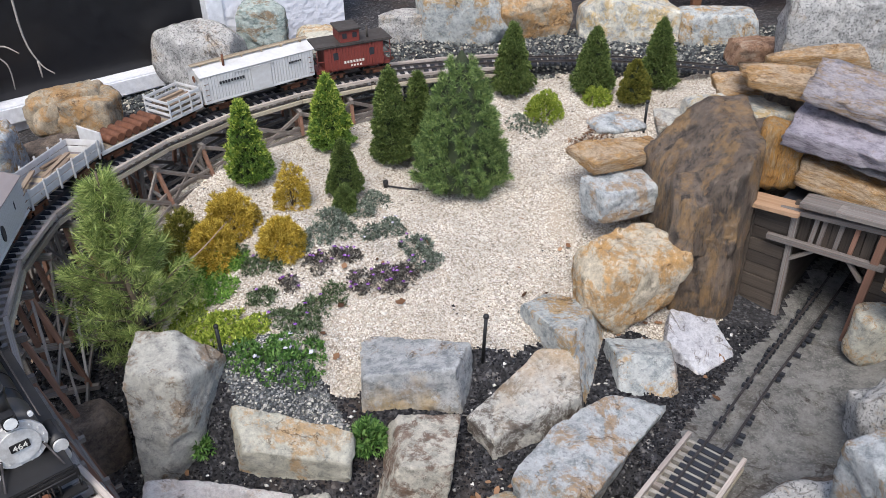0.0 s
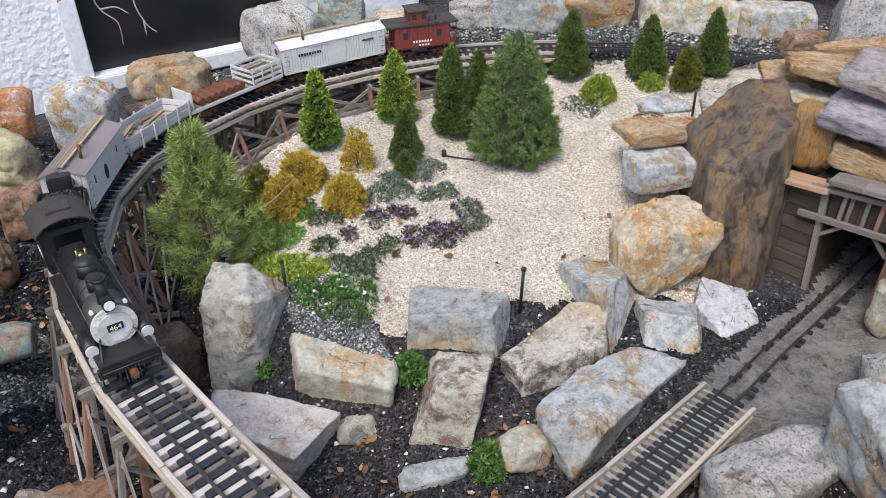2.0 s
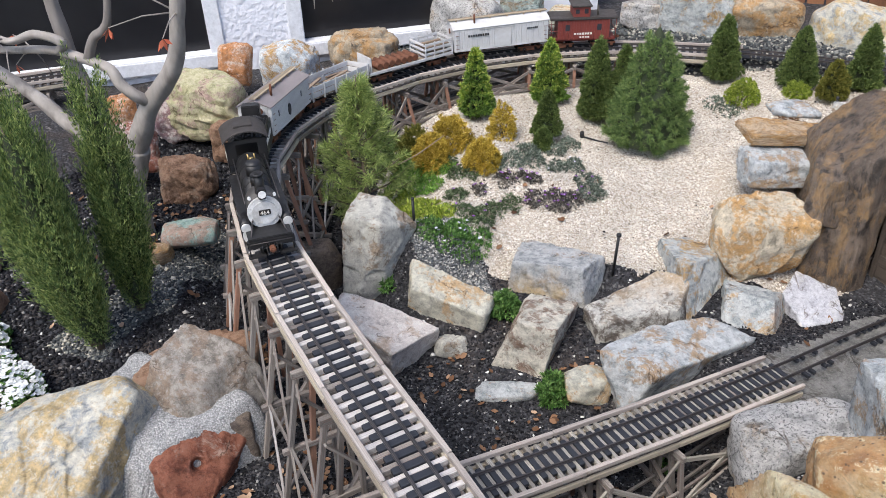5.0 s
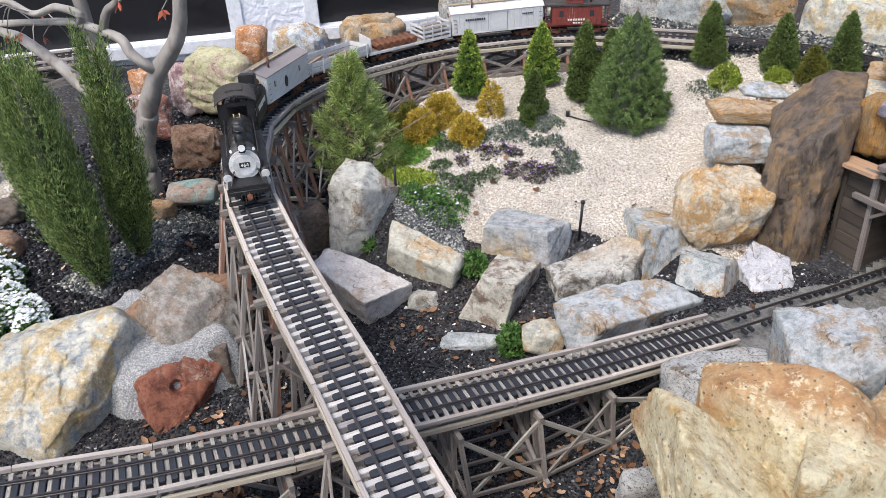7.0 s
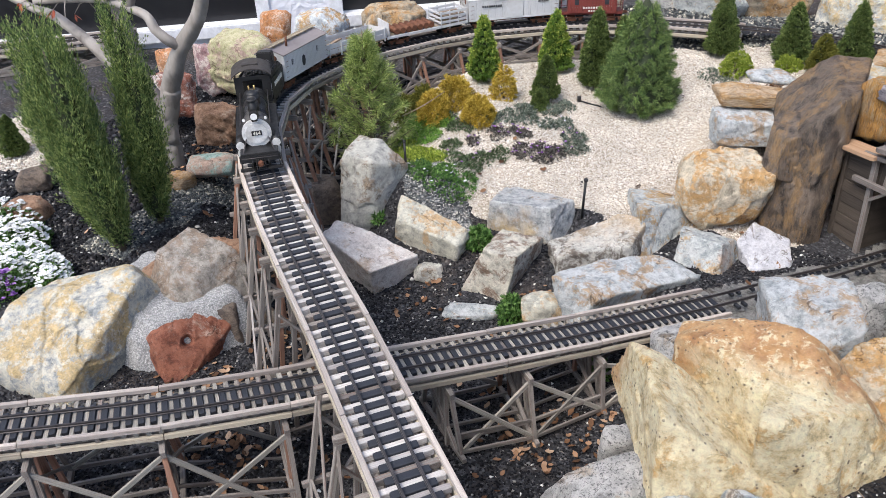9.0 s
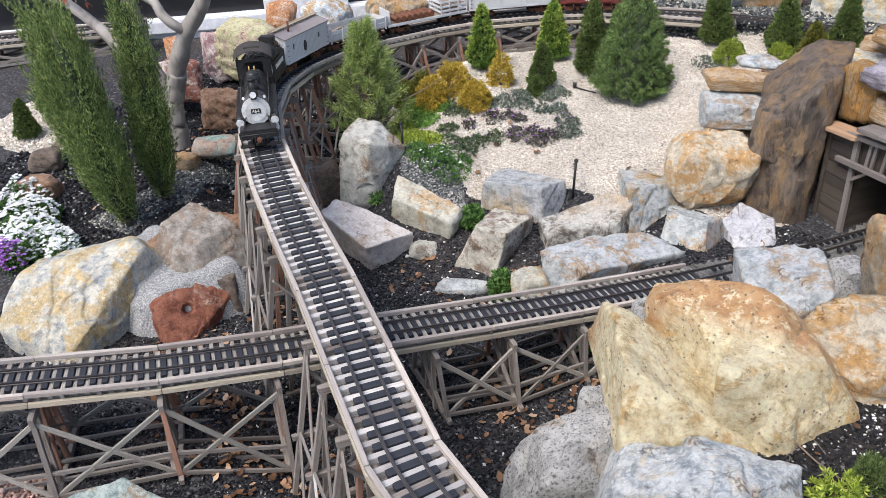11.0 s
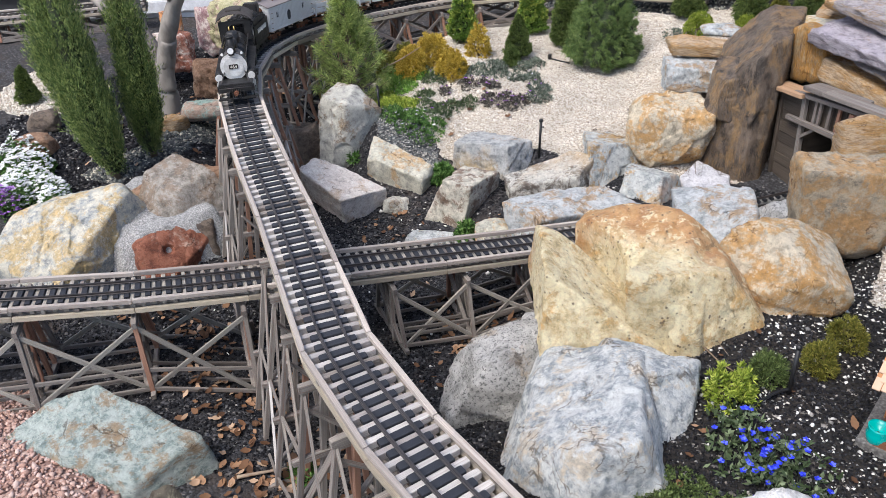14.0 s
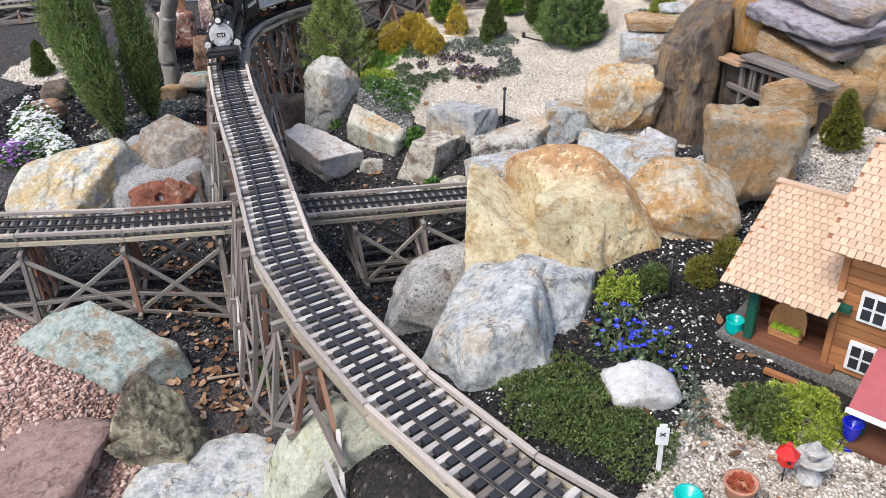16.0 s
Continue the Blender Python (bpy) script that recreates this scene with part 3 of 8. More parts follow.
PEB_MIX = islands("mixed_pebble", [(0, (0.55, 0.52, 0.48)), (0.6, (0.74, 0.72, 0.69)), (1, (0.85, 0.84, 0.82))], 0.8)
PEB_PALECHIP = islands("pale_grey_chip", [(0, (0.04, 0.045, 0.05)), (0.4, (0.16, 0.17, 0.18)), (0.75, (0.36, 0.36, 0.35)), (1, (0.66, 0.63, 0.56))], 0.85, 0.2)
PEB_CHIP = islands("grey_chip", [(0, (0.025, 0.028, 0.034)), (0.55, (0.1, 0.11, 0.11)), (0.85, (0.25, 0.25, 0.22)), (1, (0.6, 0.55, 0.45))], 0.85, 0.2)
pebbles("white_gravel", 1, 125000, 0.0057, PEB_WHITE, "loose white and cream crushed gravel", (-1.0, 1.1, 1.35, 2.95))
pebbles("white_gravel", 1, 26000, 0.0075, PEB_DIRTY, "loose white pebble mulch round the miniature house", (1.2, 1.8, -0.7, 1.7))
pebbles("white_gravel", 1, 9000, 0.009, PEB_WHITE, "loose white gravel beside the tree", (-2.4, -1.6, 0.7, 1.5))
pebbles("dark_gravel", 0, 95000, 0.0062, PEB_DARK, "loose black crushed gravel in the hollow", (-1.1, 0.95, -0.1, 1.75))
pebbles("dark_gravel", 0, 26000, 0.011, PEB_DARK, "loose dark gravel and bark beside the tree", (-1.9, -1.0, 0.3, 2.3))
pebbles("dark_gravel", 0, 16000, 0.013, PEB_CHIP, "loose dark gravel at the back of the garden", (-1.3, 1.5, 2.85, 3.4))
pebbles("grey_chippings", 5, 9000, 0.009, PEB_CHIP, "loose grey chippings", (-1.35, -0.95, 0.5, 1.4))
pebbles("grey_chippings", 5, 16000, 0.0065, PEB_PALECHIP, "fine grey chippings between the garden rocks", (-0.7, -0.15, 1.25, 1.65))
pebbles("gravel_debris", 1, 1500, 0.006, PEB_DARK, "dark crumbs and bark bits on the white gravel", (-1.0, 1.1, 1.35, 2.95), keep=lambda x, y: vnoise(np.stack([x * 5, y * 5, x * 0], 1), 14) > 0.0)
pebbles("pink_gravel", 3, 22000, 0.0115, PEB_PINK, "loose pink crushed gravel", (-1.0, 0.35, -1.05, -0.1))
pebbles("soil_crumbs", 4, 70000, 0.0046, PEB_DARK, "crumbs of black soil and bark", (0.6, 1.45, -0.3, 1.15))
pebbles("white_pebbles", 4, 4800, 0.0062, PEB_MIX, "scattered white pebbles on black soil", (0.6, 1.45, -0.3, 1.15), keep=lambda x, y: vnoise(np.stack([x * 7, y * 7, x * 0], 1), 4) > -0.1)
pebbles("white_pebbles", 0, 700, 0.009, PEB_MIX, "a few stray white pebbles on dark gravel", (-1.9, 1.0, 0.2, 1.8))

# ---- rocks ----
SPHERES = {}


def sphere_dirs(sub):
    if sub not in SPHERES:
        bm = bmesh.new()
        bmesh.ops.create_icosphere(bm, subdivisions=sub, radius=1)
        SPHERES[sub] = (np.array([v.co[:] for v in bm.verts]), np.array([[v.index for v in f.verts] for f in bm.faces]))
        bm.free()
    return SPHERES[sub]


def hewn(seed, planes, p, sub, rough, ledge):
    """A split stone in metres: planes (normal, distance) meet in chipped edges, then ledges, cracks and grain."""
    r = np.random.default_rng(seed * 131 + 5)
    d, f = sphere_dirs(sub)
    ns = np.array([q[:3] for q in planes], float)
    ns /= np.linalg.norm(ns, axis=1)[:, None]
    hs = np.array([q[3] for q in planes], float)
    size = float(np.median(hs))
    dots = np.clip(d @ ns.T, 0, None)
    rad = ((dots / hs) ** p).sum(1) ** (-1.0 / p)
    pos = d * rad[:, None]
    # every face is uneven by itself, which chips the edges
    amp = rough * size
    jag = np.stack([hs[i] + amp * (0.6 * fractal(pos * (0.55 / size) + i * 3.7, 2, seed + i) + 0.5 * fractal(pos * (2.6 / size) + i, 3, seed + 31 + i)) for i in range(len(hs))], 1)
    rad = ((dots / np.maximum(jag, 0.2 * hs)) ** p).sum(1) ** (-1.0 / p)
    pos = d * rad[:, None]
    step = np.zeros(len(d))
    for k in range(2):
        q = r.normal(0, 1, 3)
        q /= np.linalg.norm(q)
        t = pos @ q * (r.uniform(1.3, 2.4) / size) + 0.5 * fractal(pos * (0.8 / size), 3, seed + 70 + k)
        saw = t - np.floor(t)
        step += ledge * amp * 1.1 * (np.clip(saw * 1.15, 0, 1) - 0.5) * np.clip(0.5 + 1.4 * vnoise(pos * (0.9 / size), seed + 80 + k), 0, 1)
    ridge = 1 - np.abs(fractal(pos * (1.1 / size), 3, seed + 9))
    step -= amp * 2.2 * np.clip(ridge - 0.86, 0, 1) / 0.14 * 0.12
    step += 0.0016 * fractal(pos * 55, 3, seed + 50)
    return d * (rad + step)[:, None], f


def rock_verts(seed, size, p=9, sub=4, facets=8, rough=0.055, planes=(), ledge=1.0):
    """A boulder within size: a rough box with its corners struck off, and named planes."""
    r = np.random.default_rng(seed * 131 + 5)
    half = np.array(size, float) / 2
    sharp = p >= 10
    ps = []
    for ax in range(3):
        for sg in (1, -1):
            q = r.normal(0, 0.10, 3)
            q[ax] = sg
            q /= np.linalg.norm(q)
            ps.append((*q, half[ax] * r.uniform(0.88, 1.0)))
    flat = p >= 14
    for _ in range(3 if flat else facets + (2 if sharp else 5)):
        q = r.normal(0, 1, 3)
        q = q / half / np.linalg.norm(q / half)
        cut = r.uniform(0.84, 0.95) if flat else r.uniform(0.74, 0.9) if sharp else r.uniform(0.62, 0.78)
        ps.append((*q, cut * np.abs(q * half).sum()))
    for a, b, c, h in planes:
        q = np.array((a, b, c)) / half
        g = 1 / np.linalg.norm(q)
        ps.append((*(q * g), h * g * math.sqrt(a * a + b * b + c * c)))
    v, f = hewn(seed, ps, 80 if flat else 50 if sharp else 28, sub, rough, ledge)
    lo, hi = v.min(0), v.max(0)
    return (v - (lo + hi) / 2) / ((hi - lo) / 2), f


def rock(name, at, size, rz, palette, seed=1, p=9, roll=0.0, sub=4, pitch=0.0, rough=0.055, planes=(), facets=8, ledge=1.0, label="", label_name="boulder", hollow=None):
    """at: the middle of its base; size: width, depth, height."""
    sub = max(sub, 5) if max(size) > 0.2 else sub
    v, f = rock_verts(seed, size, p, sub, facets, rough, planes, ledge)
    if hollow:
        far = np.linalg.norm(v - np.array(hollow[:3]), axis=1) / hollow[3]
        v = v * (1 - hollow[4] * np.clip(1 - far ** 3, 0, 1))[:, None]
    v = (v + np.array([0, 0, 1])) * np.array(size) / 2
    me = fast_mesh("boulder", v, f, palette[0], True)
    ob = new(label_name, me)
    mid = Matrix.Translation((0, 0, size[2] / 2))
    ob.matrix_basis = pose(*at, 0, 0, rz) @ mid @ pose(0, 0, 0, pitch, roll, 0) @ mid.inverted()
    return tagged(ob, label or palette[1], "boulder", "garden rocks")


def cut_stone(at, palette, seed, faces, label="", rough=0.06, ledge=0.55, p=60, sub=6, lobes=(), dent=None):
    """A stone bounded by the planes of its faces (normal, distance from its middle), with swellings of the same stone beside it."""
    v, f = hewn(seed, faces, p, sub, rough, ledge)
    if dent:
        far = np.linalg.norm(v - np.array(dent[:3]), axis=1) / dent[3]
        v = v * (1 - dent[4] * np.clip(1 - far ** 2, 0, 1))[:, None]
    ob = new("boulder", fast_mesh("boulder", v, f, palette[0], True))
    ob.matrix_basis = pose(*at)
    for k, (off, side) in enumerate(lobes):
        v, f = hewn(seed + 7 * (k + 1), side, p, sub, rough, ledge)
        local("bulge", fast_mesh("bulge", v + np.array(off), f, palette[0], True), ob)
    return tagged(ob, label or palette[1], "boulder", "garden rocks")


rock("boulder", (0.474, 1.784, 0.123), (0.312, 0.219, 0.251), 27, RUST, seed=9, p=8, sub=6, facets=7, rough=0.08)
rock("boulder", (0.487, 2.009, 0.318), (0.231, 0.139, 0.117), 27, WHITE, seed=12, p=10)
rock("boulder", (0.497, 2.121, 0.423), (0.296, 0.148, 0.061), 27, SAND, seed=13, p=14)
rock("boulder", (0.508, 2.280, 0.446), (0.157, 0.126, 0.037), 27, WHITE, seed=15, p=6)
rock("boulder", (-0.318, 1.187, 0.024), (0.110, 0.066, 0.060), 27, GREY, seed=16)
rock("boulder", (-0.111, 1.087, 0.006), (0.190, 0.076, 0.036), 27, WHITE, seed=17)
rock("boulder", (0.098, 1.141, 0.010), (0.127, 0.089, 0.097), 27, TAN, seed=18)
rock("boulder", (-0.843, 1.322, 0.030), (0.168, 0.135, 0.191), 27, DARK, seed=19)
rock("boulder", (-0.784, 0.650, 0.208), (0.299, 0.180, 0.111), 27, REDBROWN, seed=23)
rock("boulder", (-0.642, 0.555, 0.105), (0.136, 0.082, 0.141), 27, DARK, seed=24)
rock("boulder", (-1.192, 1.168, 0.242), (0.177, 0.124, 0.072), 27, TEAL, seed=25)
rock("boulder", (-1.234, 1.044, 0.233), (0.102, 0.071, 0.069), 27, SAND, seed=26, p=6)
rock("boulder", (-1.528, 0.645, 0.241), (0.139, 0.111, 0.085), 31, REDBROWN, seed=27, p=7)
rock("boulder", (-1.702, 0.815, 0.240), (0.123, 0.098, 0.090), 31, DARK, seed=28, p=6)
rock("boulder", (-1.776, 0.986, 0.245), (0.129, 0.103, 0.043), 31, DARK, seed=29, p=6)
rock("boulder", (0.64, 0.985, 0.04), (0.33, 0.17, 0.22), 25, GRANITE, seed=231, p=8, sub=5)
rock("boulder", (0.522, 0.585, 0.083), (0.107, 0.075, 0.159), 32, GRANITE, seed=31, p=6)
rock("boulder", (1.04, 0.69, 0.36), (0.28, 0.21, 0.195), 32, RUST, seed=32, p=8, sub=5, planes=((0.7, -0.2, 0.7, 0.72), (-0.75, -0.3, 0.55, 0.78)))
rock("boulder", (0.835, 0.965, 0.19), (0.21, 0.22, 0.265), 25, WHITE, seed=33, p=10, planes=((-0.3, -0.5, 0.8, 0.9),))
rock("boulder", (0.975, 1.26, 0.12), (0.2, 0.17, 0.205), 32, GRANITE, seed=34, p=8, sub=5)
rock("boulder", (1.115, 1.06, 0.31), (0.26, 0.16, 0.27), 34, BROWNGREY, seed=35, p=11, sub=5, facets=3)
rock("boulder", (0.545, 0.285, 0.0), (0.25, 0.17, 0.39), 34, GRANITE, seed=36, p=6, sub=5, rough=0.07, planes=((-0.7, 0, 0.6, 0.75),))
rock("boulder", (1.183, 0.030, 0.41), (0.135, 0.1, 0.055), 34, PUREWHITE, seed=38, p=8, planes=((-0.5, 0, 0.8, 0.7), (0.6, 0, 0.7, 0.75)))
rock("boulder", (0.67, -0.235, -0.04), (0.36, 0.24, 0.42), 34, YELGREEN, seed=39, p=7, sub=6, rough=0.07, planes=((-0.6, -0.2, 0.7, 0.8),))
rock("boulder", (0.171, -0.320, 0.034), (0.2, 0.134, 0.26), 34, OLIVEROCK, seed=41, p=10, roll=-10, sub=6, rough=0.15, ledge=1.6, planes=((-0.7, 0, 0.6, 0.7), (0.75, -0.2, 0.5, 0.72)))
rock("boulder", (0.354, -0.321, 0.055), (0.421, 0.295, 0.050), 34, WHITEBLUE, seed=42, p=7, sub=5)
rock("boulder", (1.177, 1.616, 0.344), (0.359, 0.144, 0.152), 34, SAND, seed=43, p=8)
rock("boulder", (1.292, 2.046, 0.373), (0.230, 0.138, 0.252), 34, GRANITE, seed=44, p=7)
rock("boulder", (1.0, 1.33, 0.07), (0.16, 0.14, 0.14), 1, GRANITE, seed=45, p=8)
rock("boulder", (1.079, 1.605, 0.103), (0.147, 0.103, 0.157), 1, TAN, seed=46, p=8)
rock("boulder", (0.78, 1.13, 0.07), (0.17, 0.1, 0.11), 12, DARK, seed=47, p=8)
rock("boulder", (1.386, 2.771, 0.418), (0.473, 0.189, 0.295), 1, GRANITE, seed=48, p=7, sub=5)
rock("boulder", (1.165, 2.458, 0.539), (0.328, 0.099, 0.098), 1, SAND, seed=49)
rock("boulder", (-0.994, 3.104, 0.273), (0.378, 0.227, 0.254), 1, GRANITE, seed=50, p=7, sub=5)
rock("boulder", (-0.755, 3.260, 0.335), (0.211, 0.148, 0.230), 1, GREENGREY, seed=51)
rock("boulder", (-0.486, 3.221, 0.337), (0.279, 0.167, 0.119), 1, TAN, seed=52, p=7)
rock("boulder", (-0.141, 3.376, 0.345), (0.296, 0.177, 0.139), 1, GRANITE, seed=53, p=8)
rock("boulder", (0.065, 3.304, 0.333), (0.394, 0.158, 0.252), 1, BLUEGREY, seed=54, p=8)
rock("boulder", (0.365, 3.326, 0.336), (0.304, 0.152, 0.222), 1, BROWNGREY, seed=55, p=7)
rock("boulder", (0.747, 3.315, 0.337), (0.414, 0.207, 0.218), 1, YELGREY, seed=56, p=8)
rock("boulder", (1.092, 3.259, 0.342), (0.319, 0.191, 0.164), 1, BLUEGREY, seed=57, p=7)
rock("boulder", (1.150, 2.916, 0.389), (0.222, 0.133, 0.103), 1, REDBROWN, seed=58, p=7)
rock("boulder", (-1.327, 2.680, 0.239), (0.314, 0.188, 0.200), 1, BROWNGREY, seed=59, p=8)
rock("boulder", (-1.364, 2.462, 0.182), (0.234, 0.164, 0.168), 1, DARK, seed=60, p=8)
rock("boulder", (-1.490, 2.347, 0.222), (0.228, 0.137, 0.258), 1, WHITE, seed=61)
rock("boulder", (-1.483, 2.270, 0.240), (0.254, 0.178, 0.276), 15, BLUERUST, seed=62)
rock("boulder", (-1.736, 2.250, 0.300), (0.153, 0.107, 0.183), 15, ORANGE, seed=63)
rock("boulder", (-1.560, 1.824, 0.240), (0.307, 0.184, 0.284), 15, JASPER, seed=64, p=6, sub=5, rough=0.1, facets=12)
rock("boulder", (-1.722, 1.781, 0.244), (0.151, 0.121, 0.240), 15, JASPERW, seed=65, p=6, sub=5, rough=0.1)
rock("boulder", (-1.444, 1.766, 0.200), (0.178, 0.142, 0.190), 15, REDBROWN, seed=66, p=6, sub=5, rough=0.1)
rock("boulder", (-1.670, 1.472, 0.281), (0.235, 0.164, 0.178), 27, PETRI, seed=67, p=6, sub=5, rough=0.12)
rock("boulder", (-1.781, 1.607, 0.388), (0.103, 0.072, 0.110), 27, ORANGE, seed=68)
rock("boulder", (-1.456, 1.499, 0.182), (0.212, 0.148, 0.170), 27, REDBROWN, seed=69, p=6, sub=5, rough=0.1)
rock("boulder", (-1.328, 2.681, 0.304), (0.280, 0.168, 0.152), 15, BROWNGREY, seed=70)

cut_stone((-0.630, 1.350, 0.220), GREY, 412, ((-0.02, -0.11, 0.99, 0.15), (0.6, 0.1, 0.75, 0.138), (-0.12, -0.96, 0.2, 0.09), (0.96, -0.28, -0.03, 0.07), (-1.0, -0.1, 0.02, 0.088), (0.0, 1.0, 0.1, 0.09), (0.0, 0.0, -1.0, 0.17), (-0.4, -0.6, 0.65, 0.15), (0.6, -0.75, -0.1, 0.085)), label="upright weathered grey granite block with a chamfered top")
cut_stone((-0.475, 1.095, 0.050), PINK, 2, ((0.22, 0.02, 0.98, 0.099), (0.88, -0.38, -0.25, 0.065), (-0.29, -0.93, -0.2, 0.06), (0.05, 0.98, 0.2, 0.099), (-0.19, 0.96, 0.19, 0.12), (0.0, 0.0, -1.0, 0.08), (-1.0, 0.0, 0.1, 0.189)), label="pinkish white flat-topped stone slab beside the trestle")
cut_stone((-0.360, 1.285, 0.100), TAN, 3, ((0.11, -0.27, 0.96, 0.094), (-0.07, -0.99, -0.15, 0.048), (0.98, -0.02, -0.18, 0.125), (-0.91, -0.39, 0.14, 0.13), (0.19, 0.96, 0.19, 0.05), (0.0, 0.0, -1.0, 0.1), (0.72, -0.36, 0.6, 0.149)), label="long tan and grey stone block lying like a log")
cut_stone((-0.100, 1.500, 0.140), OCHREFRONT, 4, ((-0.1, 0.19, 0.98, 0.077), (-0.05, -0.99, 0.1, 0.075), (0.95, -0.27, 0.14, 0.136), (-0.99, -0.1, 0.08, 0.128), (0.28, 0.95, 0.1, 0.097), (0.0, 0.0, -1.0, 0.09)), label="blue-grey quartzite block with an ochre front")
cut_stone((-0.060, 1.220, 0.090), RUSTGREY, 5, ((-0.04, 0.14, 0.99, 0.106), (-0.01, -0.99, 0.14, 0.062), (0.98, -0.11, -0.15, 0.048), (-0.92, -0.03, 0.4, 0.097), (0.05, 0.99, 0.1, 0.14), (0.0, 0.0, -1.0, 0.12)))
cut_stone((0.170, 1.420, 0.100), RUSTTOP, 6, ((-0.14, -0.18, 0.97, 0.099), (-0.78, -0.62, -0.07, 0.149), (0.41, -0.91, 0.04, 0.096), (-0.69, 0.72, 0.11, 0.056), (0.34, 0.93, 0.13, 0.131), (0.99, -0.09, 0.1, 0.14), (0.0, 0.0, -1.0, 0.1)), label="long stone block with a tan top and dark brown patches")
cut_stone((0.310, 1.260, 0.090), WHITE, 7, ((0.24, -0.06, 0.97, 0.09), (-0.01, 0.03, 1.0, 0.094), (0.75, -0.62, -0.23, 0.054), (-0.29, -0.92, 0.27, 0.177), (-0.85, -0.46, -0.26, 0.185), (-0.59, 0.8, 0.08, 0.093), (-0.81, 0.57, 0.14, 0.107), (0.04, 1.0, 0.05, 0.158), (0.0, 0.0, -1.0, 0.11)), label="large pale blue-white stone block with a shaded underside")
cut_stone((0.290, 1.640, 0.160), BLUEGREY, 8, ((0.05, 0.25, 0.97, 0.072), (-0.9, -0.44, 0.02, 0.072), (0.88, -0.29, 0.37, 0.079), (-0.65, 0.75, 0.08, 0.123), (0.52, 0.85, 0.09, 0.12), (0.0, 0.0, -1.0, 0.1)))
cut_stone((0.485, 1.55, 0.10), RUSTCORNER, 10, ((0.08, 0.3, 0.95, 0.085), (-0.12, -0.75, 0.65, 0.085), (0.95, -0.1, 0.25, 0.085), (-0.95, -0.1, 0.05, 0.085), (0.0, 1.0, 0.1, 0.08), (0.0, 0.0, -1.0, 0.07), (0.6, -0.75, 0.2, 0.11)), label="blue-grey stone wedge with a rusty corner")
cut_stone((0.645, 1.660, 0.080), LILAC, 11, ((0.17, -0.26, 0.95, 0.05), (-0.75, -0.65, 0.1, 0.078), (0.55, -0.82, 0.1, 0.088), (0.95, 0.2, 0.1, 0.088), (0.2, 0.97, 0.1, 0.088), (-0.95, 0.25, 0.1, 0.078), (0.0, 0.0, -1.0, 0.05)))
cut_stone((-0.930, 0.290, 0.200), YELGREY, 20, ((0.12, -0.4, 0.91, 0.112), (0.1, -0.99, -0.08, 0.185), (1.0, 0.07, -0.05, 0.158), (0.99, -0.09, 0.09, 0.165), (-0.86, -0.5, 0.13, 0.168), (-0.52, 0.83, 0.17, 0.169), (0.45, 0.74, 0.5, 0.257), (0.3, -0.51, 0.81, 0.12), (0.0, 0.0, -1.0, 0.2), (-0.3, 0.1, 0.93, 0.15), (0.3, -0.85, 0.4, 0.17)), p=28)
cut_stone((-0.76, 0.6, 0.2), GREYBROWN, 21, ((0.25, -0.15, 0.95, 0.15), (0.88, -0.2, 0.42, 0.125), (-0.1, -0.85, 0.5, 0.13), (-0.95, 0.0, 0.2, 0.1), (0.0, 1.0, 0.1, 0.1), (0.0, 0.0, -1.0, 0.15), (0.5, -0.7, 0.5, 0.135)), label="grey stone wedged into a mortar bank")
cut_stone((-0.685, 0.460, 0.165), RED, 22, ((0.7, -0.25, 0.67, 0.07), (-0.86, 0.19, 0.47, 0.07), (0.11, 0.86, 0.49, 0.11), (0.98, 0.04, -0.19, 0.095), (-0.35, -0.93, 0.11, 0.11), (0.1, -0.2, 0.97, 0.085), (0.0, 0.0, -1.0, 0.105)), dent=(0.05, -0.035, 0.04, 0.02, 0.5), p=22)
cut_stone((-0.220, -0.170, 0.100), GREENGREY, 40, ((0.24, -0.83, 0.5, 0.135), (0.25, -0.25, 0.94, 0.122), (0.43, -0.52, 0.74, 0.162), (0.9, -0.3, 0.2, 0.2), (-0.58, 0.8, 0.16, 0.093), (-0.09, 0.98, 0.15, 0.07), (-0.1, -0.35, 0.93, 0.13), (0.06, -0.88, 0.46, 0.15), (-0.94, 0.19, 0.28, 0.173), (0.0, 0.0, -1.0, 0.12)))
cut_stone((0.820, 0.120, 0.300), WHITEBLUE, 37, ((-0.42, -0.04, 0.91, 0.15), (-0.15, 0.62, 0.77, 0.225), (-0.42, -0.87, 0.26, 0.17), (-0.92, -0.23, 0.32, 0.135), (0.87, 0.32, 0.38, 0.165), (0.0, 0.98, 0.2, 0.21), (0.0, 0.0, -1.0, 0.22), (0.51, -0.3, 0.81, 0.27), (-0.31, -0.77, 0.56, 0.18), (0.6, -0.8, 0.1, 0.19)), rough=0.065, ledge=0.5, p=30, lobes=(((0.06, 0.1, 0.06), ((0.0, 0.3, 0.95, 0.12), (0.7, -0.3, 0.6, 0.1), (-0.7, -0.2, 0.6, 0.11), (0.0, -1.0, 0.1, 0.1), (0.0, 1.0, 0.2, 0.12), (1.0, 0.1, 0.0, 0.1), (-1.0, 0.0, 0.0, 0.12), (0.0, 0.0, -1.0, 0.2))),))
